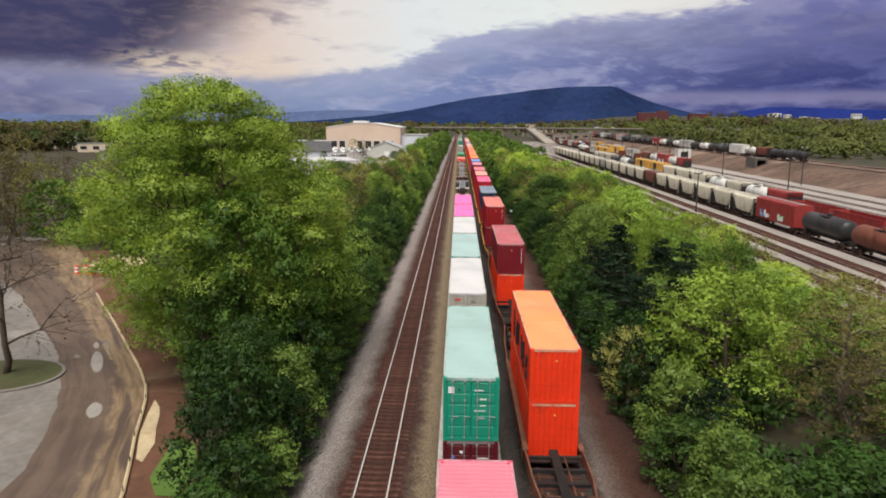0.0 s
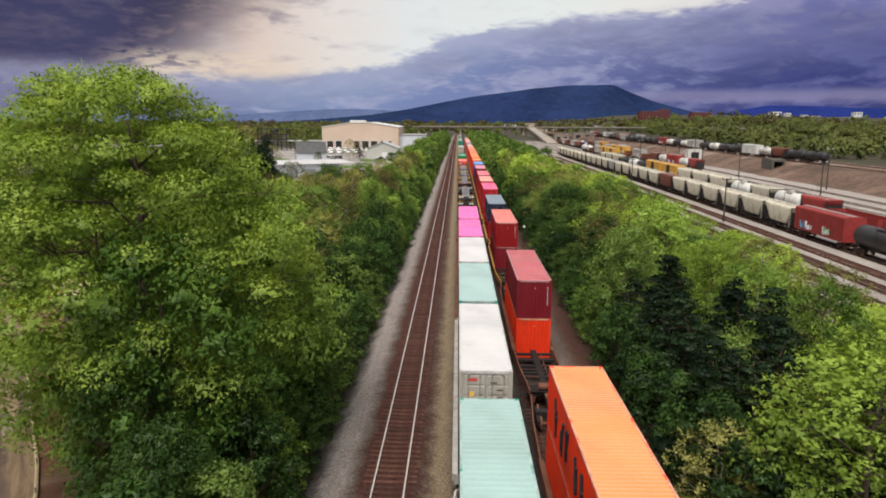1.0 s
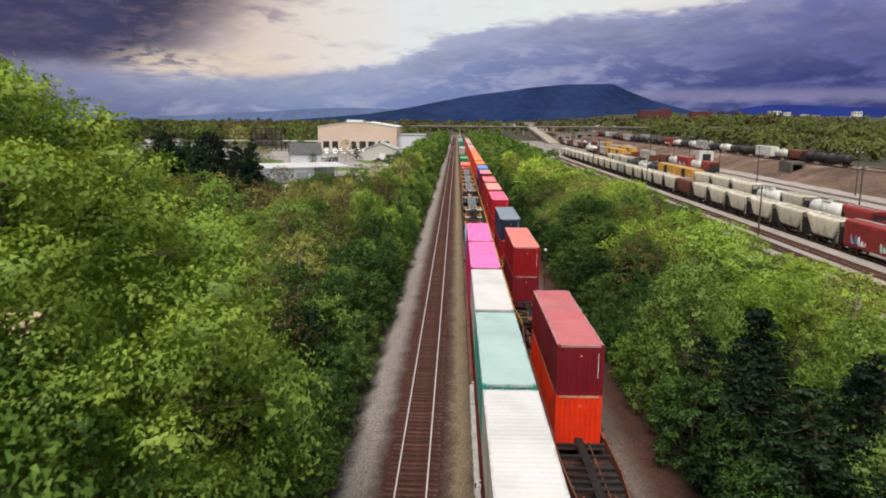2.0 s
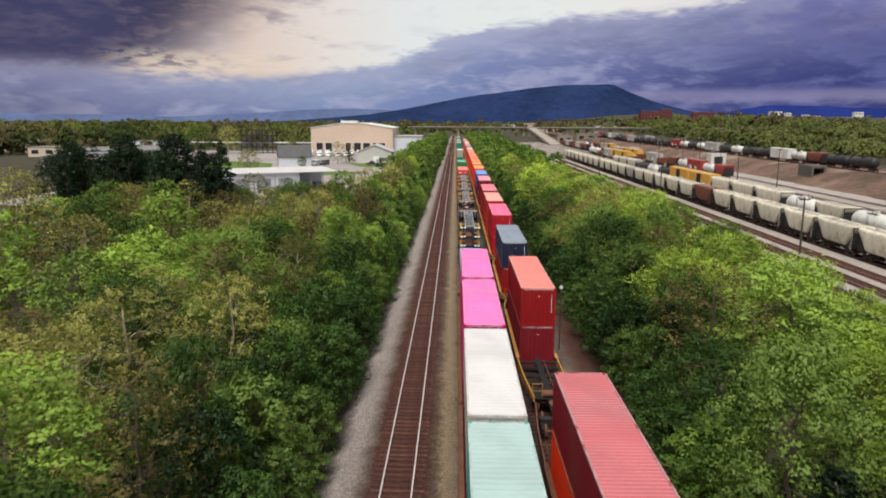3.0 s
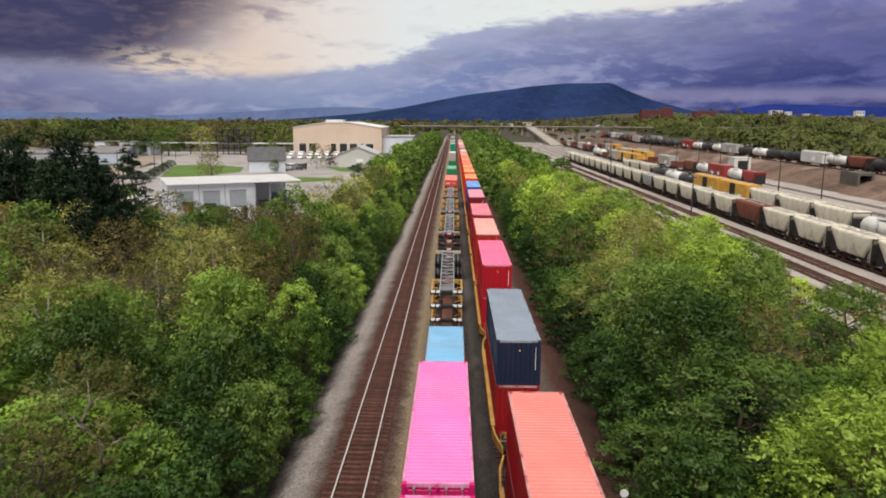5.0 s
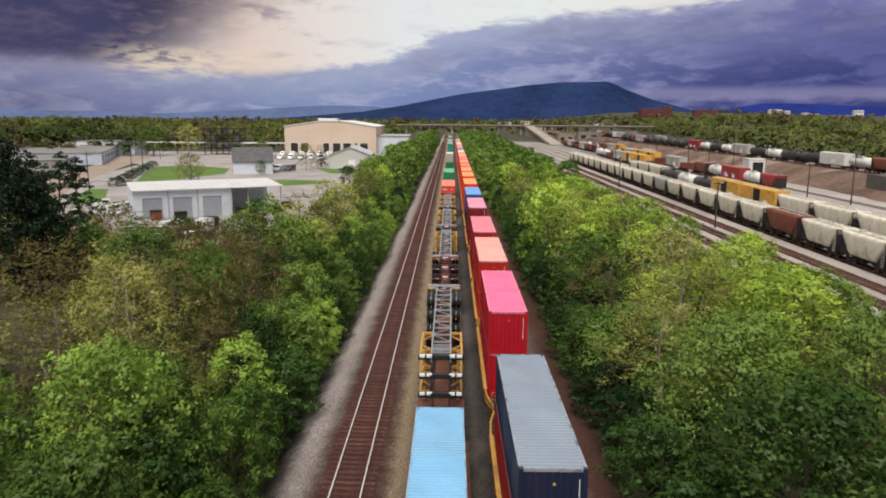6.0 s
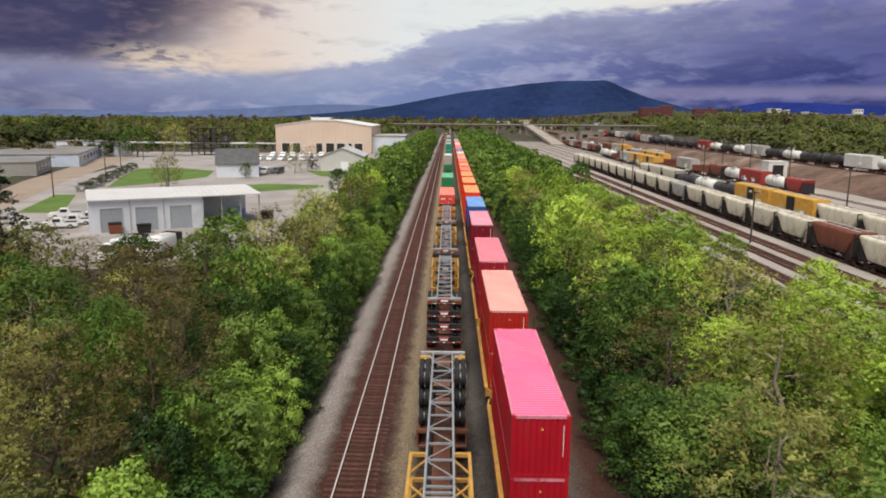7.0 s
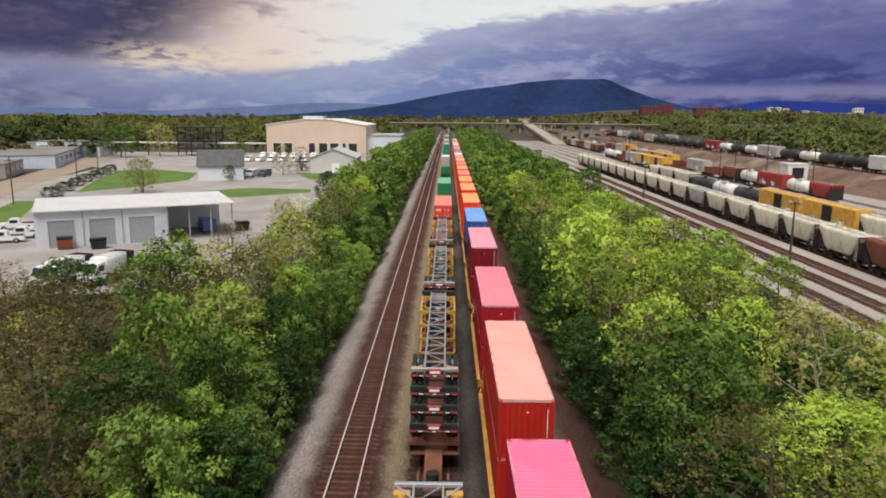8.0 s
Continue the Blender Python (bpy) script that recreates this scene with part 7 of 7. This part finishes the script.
def warehouse():
    t = thing("warehouse", "large peach-coloured warehouse with dark loading doors", "building", m=pose(-83.3, 464, -0.9, 0, 0, 1))
    wm = mat("peach_tilt_panel", (0.60, 0.47, 0.38), 0.85, 0, 0.08, 0.05, 1.0, (0.55, 0.36, 0.24), 0.4)
    w, d, h, r = 48.6, 60.0, 13.8, 16.6
    bm = bmesh.new()
    loft(bm, [[(0, y, 0), (w, y, 0), (w, y, h), (w * 0.62, y, r), (w * 0.38, y, r), (0, y, h)] for y in (0, d)])
    bmesh.ops.recalc_face_normals(bm, faces=bm.faces)
    part("wall", bm, wm, t)
    bm = bmesh.new()
    loft(bm, [[(-0.4, y, h), (-0.4, y, h + 0.35), (w * 0.38, y, r + 0.35), (w * 0.62, y, r + 0.35), (w + 0.4, y, h + 0.35), (w + 0.4, y, h), (w * 0.62, y, r + 0.01), (w * 0.38, y, r + 0.01)] for y in (-0.3, d + 0.3)])
    bmesh.ops.recalc_face_normals(bm, faces=bm.faces)
    part("roof", bm, PALE, t)
    part("roof_unit", boxes((17, 27, 6, 14, r + 0.35, r + 1.6)), PALE, t)
    # black panels on the wall stand for the shade inside open doors
    for a, b in ((3.2, 7.0), (8.6, 12.4), (20.5, 23.5), (25.5, 29.5), (31, 35), (37, 38.5), (40, 44)):
        f = part("loading_door", boxes((a, b, -0.1, 0.02, 0.3, 5.2)), BLACK, t, "black panel standing for a shaded open loading door")
        part("door_frame", boxes((a - 0.3, a, -0.2, 0.0, 0, 5.5), (b, b + 0.3, -0.2, 0.0, 0, 5.5), (a, b, -0.2, 0.0, 5.2, 5.5)), PALE, f)
    for k in range(1, 8):
        part("panel_joint", boxes((w * k / 8 - 0.12, w * k / 8 + 0.12, -0.05, 0.0, 5.6, h - 0.3)), BEIGE, t)
    part("dark_wainscot", boxes((-0.06, w + 0.06, -0.05, -0.003, 0, 0.28)), GREYCAR, t)
    part("annex", boxes((w + 0.003, w + 17, 4, 40, 0, 9.0)), SIDING, t, "pale lower annex")
    part("annex_roof", boxes((w + 0.1, w + 17.4, 3.6, 40.4, 9.003, 9.35)), GREYCAR, t)


warehouse()


def mill():
    t = thing("process_plant", "dark open steel plant structure of several floors", "industrial plant", m=pose(-118, 440, -0.9))
    for k in range(4):
        part("floor_deck", boxes((0, 18, 0, 10, 3.2 * k + 3, 3.2 * k + 3.4)), BLACK, t)
    for x in (0, 6, 12, 17.6):
        for y in (0, 9.6):
            part("column", boxes((x, x + 0.4, y, y + 0.4, 0, 12.99)), BLACK, t)
    for k, (x, z) in enumerate(((2, 3.4), (8, 3.4), (13, 6.6), (3, 6.6), (8, 9.8))):
        bm = bmesh.new()
        rod(bm, (x + 1.5, 5, z), (x + 1.5, 5, z + 2.6), 1.4, 12)
        part("vessel", bm, GREYCAR, t)
    part("conveyor_roof", boxes((-32, 40, 2, 5, 5.5, 6.1)), PALE, t, "long pale canopy")
    for x in (-30, -15, 26, 38):
        part("canopy_post", boxes((x, x + 0.35, 3, 3.35, 0, 5.49)), BLACK, t)


mill()
plain_block("long_warehouse", -130, 359, 200, 34, 4.3, mat("pale_blue_siding", (0.50, 0.55, 0.66), 0.7, 0, 0.1, 0.1, 1.0, (0.35, 0.35, 0.36), 0.4), "long low pale blue warehouse", -0.9, 1, 18, rz=110.5)
plain_block("long_warehouse", -122, 318, 26, 34, 4.0, mat("grey_brick_side", (0.30, 0.28, 0.27), 0.8, 0, 0.1, 0.1, 1.0), "low grey brick workshop beside the road", -0.9, 1, 4, rz=110.5)
for k in range(16):
    plain_block("far_house", _r.uniform(-420, -150), _r.uniform(330, 640), _r.uniform(12, 30), 14, _r.uniform(4, 7), (PALE, BEIGE, SIDING)[k % 3], "pale low building among far trees", -0.8, 1, 4)

# parked vehicles and stored trailers
def work_truck(x, y, rz, label):
    """A refuse truck: cab, rounded body, dark loading frame at the rear."""
    t = thing("work_truck", label, "truck", "trucks before the workshop", m=pose(x, y, -0.925, 0, 0, rz))
    part("chassis_frame", boxes((-0.45, 0.45, 0.2, 7.2, 0.62, 0.85)), BLACK, t)
    bm = bmesh.new()
    rings = []
    for yy, k in ((1.3, 0.86), (1.5, 1.0), (4.9, 1.0), (5.1, 0.9)):
        rings.append([(math.copysign(abs(math.cos(a)) ** 0.5, math.cos(a)) * 1.2 * k, yy, 1.95 + math.copysign(abs(math.sin(a)) ** 0.5, math.sin(a)) * 1.1 * k) for a in np.linspace(0, 2 * math.pi, 20, endpoint=False)])
    loft(bm, rings)
    bmesh.ops.recalc_face_normals(bm, faces=bm.faces)
    smooth_mesh(part("body", bm, PALE, t, "rounded white body"))
    for yy in (2.2, 3.2, 4.2):
        part("rib", boxes((-1.23, 1.23, yy - 0.05, yy + 0.05, 3.02, 3.09)), GREYCAR, t)
    part("loading_frame", boxes((-1.2, -1.0, 0.0, 1.3, 0.7, 3.0), (1.0, 1.2, 0.0, 1.3, 0.7, 3.0), (-1.0, 1.0, 0.0, 0.2, 2.8, 3.0), (-1.0, 1.0, 0.9, 1.3, 0.7, 1.6), bevel=0.03), BLACK, t, "dark loading frame")
    bm = bmesh.new()
    loft(bm, [[(sx, yy, z) for yy, z in ((5.3, 0.7), (5.3, 2.5), (5.5, 2.62), (6.5, 2.55), (7.0, 1.7), (7.25, 1.5), (7.3, 0.7))] for sx in (-1.12, 1.12)])
    bmesh.ops.recalc_face_normals(bm, faces=bm.faces)
    part("cab", bm, CAR_COLS[0], t, "white cab")
    bm = bmesh.new()
    loft(bm, [[(sx, 6.56, 2.52), (sx, 7.02, 1.74), (sx, 7.05, 1.76), (sx, 6.59, 2.54)] for sx in (-1.0, 1.0)])
    bmesh.ops.recalc_face_normals(bm, faces=bm.faces)
    part("windscreen", bm, GLASS, t)
    for sx in (-1, 1):
        part("side_window", boxes((sx * 1.12, sx * 1.135, 5.55, 6.45, 1.7, 2.35)), GLASS, t)
        for yy in (1.6, 2.7, 6.3):
            bm = bmesh.new()
            rod(bm, (sx * 0.78, yy, 0.5), (sx * 1.14, yy, 0.5), 0.5, 14)
            part("wheel", bm, RUBBER, t, "black tyre")


work_truck(-37.0, 195.2, 166, "white refuse truck with a dark loading frame")
work_truck(-33.4, 197.5, 170, "white refuse truck with a dark loading frame")


def dumpster(x, y, rz, paint_, label):
    t = thing("dumpster", label, "waste bin", m=pose(x, y, -0.925, 0, 0, rz))
    bm = bmesh.new()
    loft(bm, [[(-0.9, 0, 0.1), (0.9, 0, 0.1), (0.9, 1.3, 0.1), (-0.9, 1.3, 0.1)], [(-1.0, -0.2, 1.5), (1.0, -0.2, 1.5), (1.0, 1.6, 1.7), (-1.0, 1.6, 1.7)]])
    bmesh.ops.recalc_face_normals(bm, faces=bm.faces)
    part("bin", bm, paint_, t)
    part("lid", boxes((-1.02, 1.02, -0.25, 1.62, 1.703, 1.76)), BLACK, t)


dumpster(-48.6, 212.2, 27, BROWNCAR, "rusty brown waste bin before the roller doors")
dumpster(-35.2, 219.0, 27, BLACK, "dark waste bin under the open bay")
for k in range(7):
    vehicle(pose(-77 + k * 4.4, 436, -0.92, 0, 0, 180 + 3 * (k % 3)), CAR_COLS[0], "white truck parked before the warehouse", "van")
for x, y, rz in ((-58.0, 218.6, 112), (-57.4, 222.6, 112), (-56.6, 226.6, 112), (-61.5, 215.5, 112), (-63.5, 231, 116)):
    vehicle(pose(x, y, -0.925, 0, 0, rz), CAR_COLS[0], "white pickup truck parked beside the workshop")
vehicle(pose(-54, 195, -0.925, 0, 0, 150), CAR_COLS[3], "red pickup truck before the workshop")
vehicle(pose(-33.2, 227.5, -0.925, 0, 0, 28), CAR_COLS[1], "blue van under the workshop canopy", "van")
vehicle(pose(-29, 335, -0.91, 0, 0, 80), CAR_COLS[2], "dark pickup truck before the barn")
for k in range(7):
    vehicle(pose(-80 + k * 4.6, 408 + (k % 2), -0.91, 0, 0, 172), CAR_COLS[0], "white van in a row before the warehouse", "van")
for k in range(4):
    vehicle(pose(-62 + k * 3.6, 335 + k, -0.91, 0, 0, 170), CAR_COLS[(0, 1, 0, 2)[k]], "parked van behind the shed", "van")


def waste_skip(x, y, rz, label="dark steel waste skip before the workshop"):
    t = thing("waste_skip", label, "waste skip", m=pose(x, y, -0.925, 0, 0, rz))
    bm = bmesh.new()
    loft(bm, [[(-0.9, -0.7, 0.1), (0.9, -0.7, 0.1), (0.9, 0.7, 0.1), (-0.9, 0.7, 0.1)], [(-1.1, -0.8, 1.25), (1.1, -0.8, 1.25), (1.1, 0.8, 1.4), (-1.1, 0.8, 1.4)]])
    bmesh.ops.recalc_face_normals(bm, faces=bm.faces)
    part("bin", bm, BLACK, t)
    part("lid", boxes((-1.12, 1.12, -0.82, 0.82, 1.42, 1.47)), BLACK, t)
    for s in (-0.8, 0.7):
        part("foot", boxes((s, s + 0.1, -0.7, 0.7, 0, 0.1)), BLACK, t)


waste_skip(-44.6, 213.6, 28)
waste_skip(-29, 231, 28)


def street_pole(x, y, h=10.0):
    t = thing("utility_pole", "wooden utility pole with a crossarm", "utility pole", "utility poles", m=pose(x, y, -1.0))
    bm = bmesh.new()
    rod(bm, (0, 0, -0.5), (0, 0, h), 0.16, 8, 0.1)
    part("pole", bm, BARK, t)
    part("cross_arm", boxes((-1.1, 1.1, -0.06, 0.06, h - 0.9, h - 0.75)), BARK, t)
    for s in (-0.9, 0, 0.9):
        bm = bmesh.new()
        rod(bm, (s, 0, h - 0.75), (s, 0, h - 0.5), 0.05, 6)
        part("insulator", bm, PALE, t)


for x, y in ((-86, 262), (-92, 300), (-106, 340), (-70, 330), (-124, 400), (-36, 500)):
    street_pole(x, y)
plant("mid", -57.5, 318, 5.0, 1.8, _r)
plant("olive", -47, 340, 10, 3.6, _r)
plant("mid", -137, 424, 14, 7, _r)
plant("olive", -122, 430, 15.5, 6.5, _r)
plant("mid", -150, 432, 11, 5, _r)
for x, y, h in ((-29, 172, 5.6), (-36, 178, 5.8), (-43, 183, 6.0), (-33.5, 184.5, 4.6), (-50, 186, 6.2), (-23.5, 180, 6.0)):
    plant("bud", x, y, h, 3.2, _r)
plant("olive", -69.6, 286.5, 8.8, 4.2, _r)
plant("bud", -69.2, 286.9, 8.0, 3.6, _r)
plant("bud", -45.2, 358.8, 8.6, 3.6, _r)
plant("dark", -45.0, 359.2, 6.0, 2.6, _r)
for k in range(7):
    plant("shrub_deep", -85.5 - k * 3.4, 276 + k * 12, 2.6, 2.4, _r)
plant("blossom", -17.4, 205, 4.6, 2.0, _r)
plant("blossom", -16.8, 199, 4.0, 1.8, _r)
plant("mid", -88, 436, 8, 3, _r)
for k in range(10):
    plant("olive" if k % 2 else "mid", -16 + _r.uniform(-6, 3), 210 + k * 9, _r.uniform(5, 7.5), _r.uniform(2.4, 3.4), _r)
far_woods("far_woods", 9, 240, rect(-420, -150, 400, 560), ground_z, FAR_GREEN, 1.05, 8, 15, "mixed woods behind the warehouses")
far_woods("far_woods", 10, 150, rect(-420, -160, 380, 520), ground_z, FAR_BROWN, 1.05, 8, 14, "bare brown woods behind the warehouses")


def lineside_sign():
    t = thing("lineside_sign", "small white trackside sign on a dark post", "sign", m=pose(11.1, 93.7, -0.5))
    bm = bmesh.new()
    rod(bm, (0, 0, -0.3), (0, 0, 5.3), 0.045, 8)
    part("post", bm, POLE, t)
    bm = bmesh.new()
    rod(bm, (0, -0.06, 5.2), (0, -0.02, 5.2), 0.15, 16)
    part("sign_plate", bm, PALE, t, "blank round white plate")


lineside_sign()

# the pattern trees themselves are not part of the place
for _l in PROTOS.values():
    for _o in _l:
        for _c in (*_o.children_recursive, _o):
            bpy.data.objects.remove(_c)
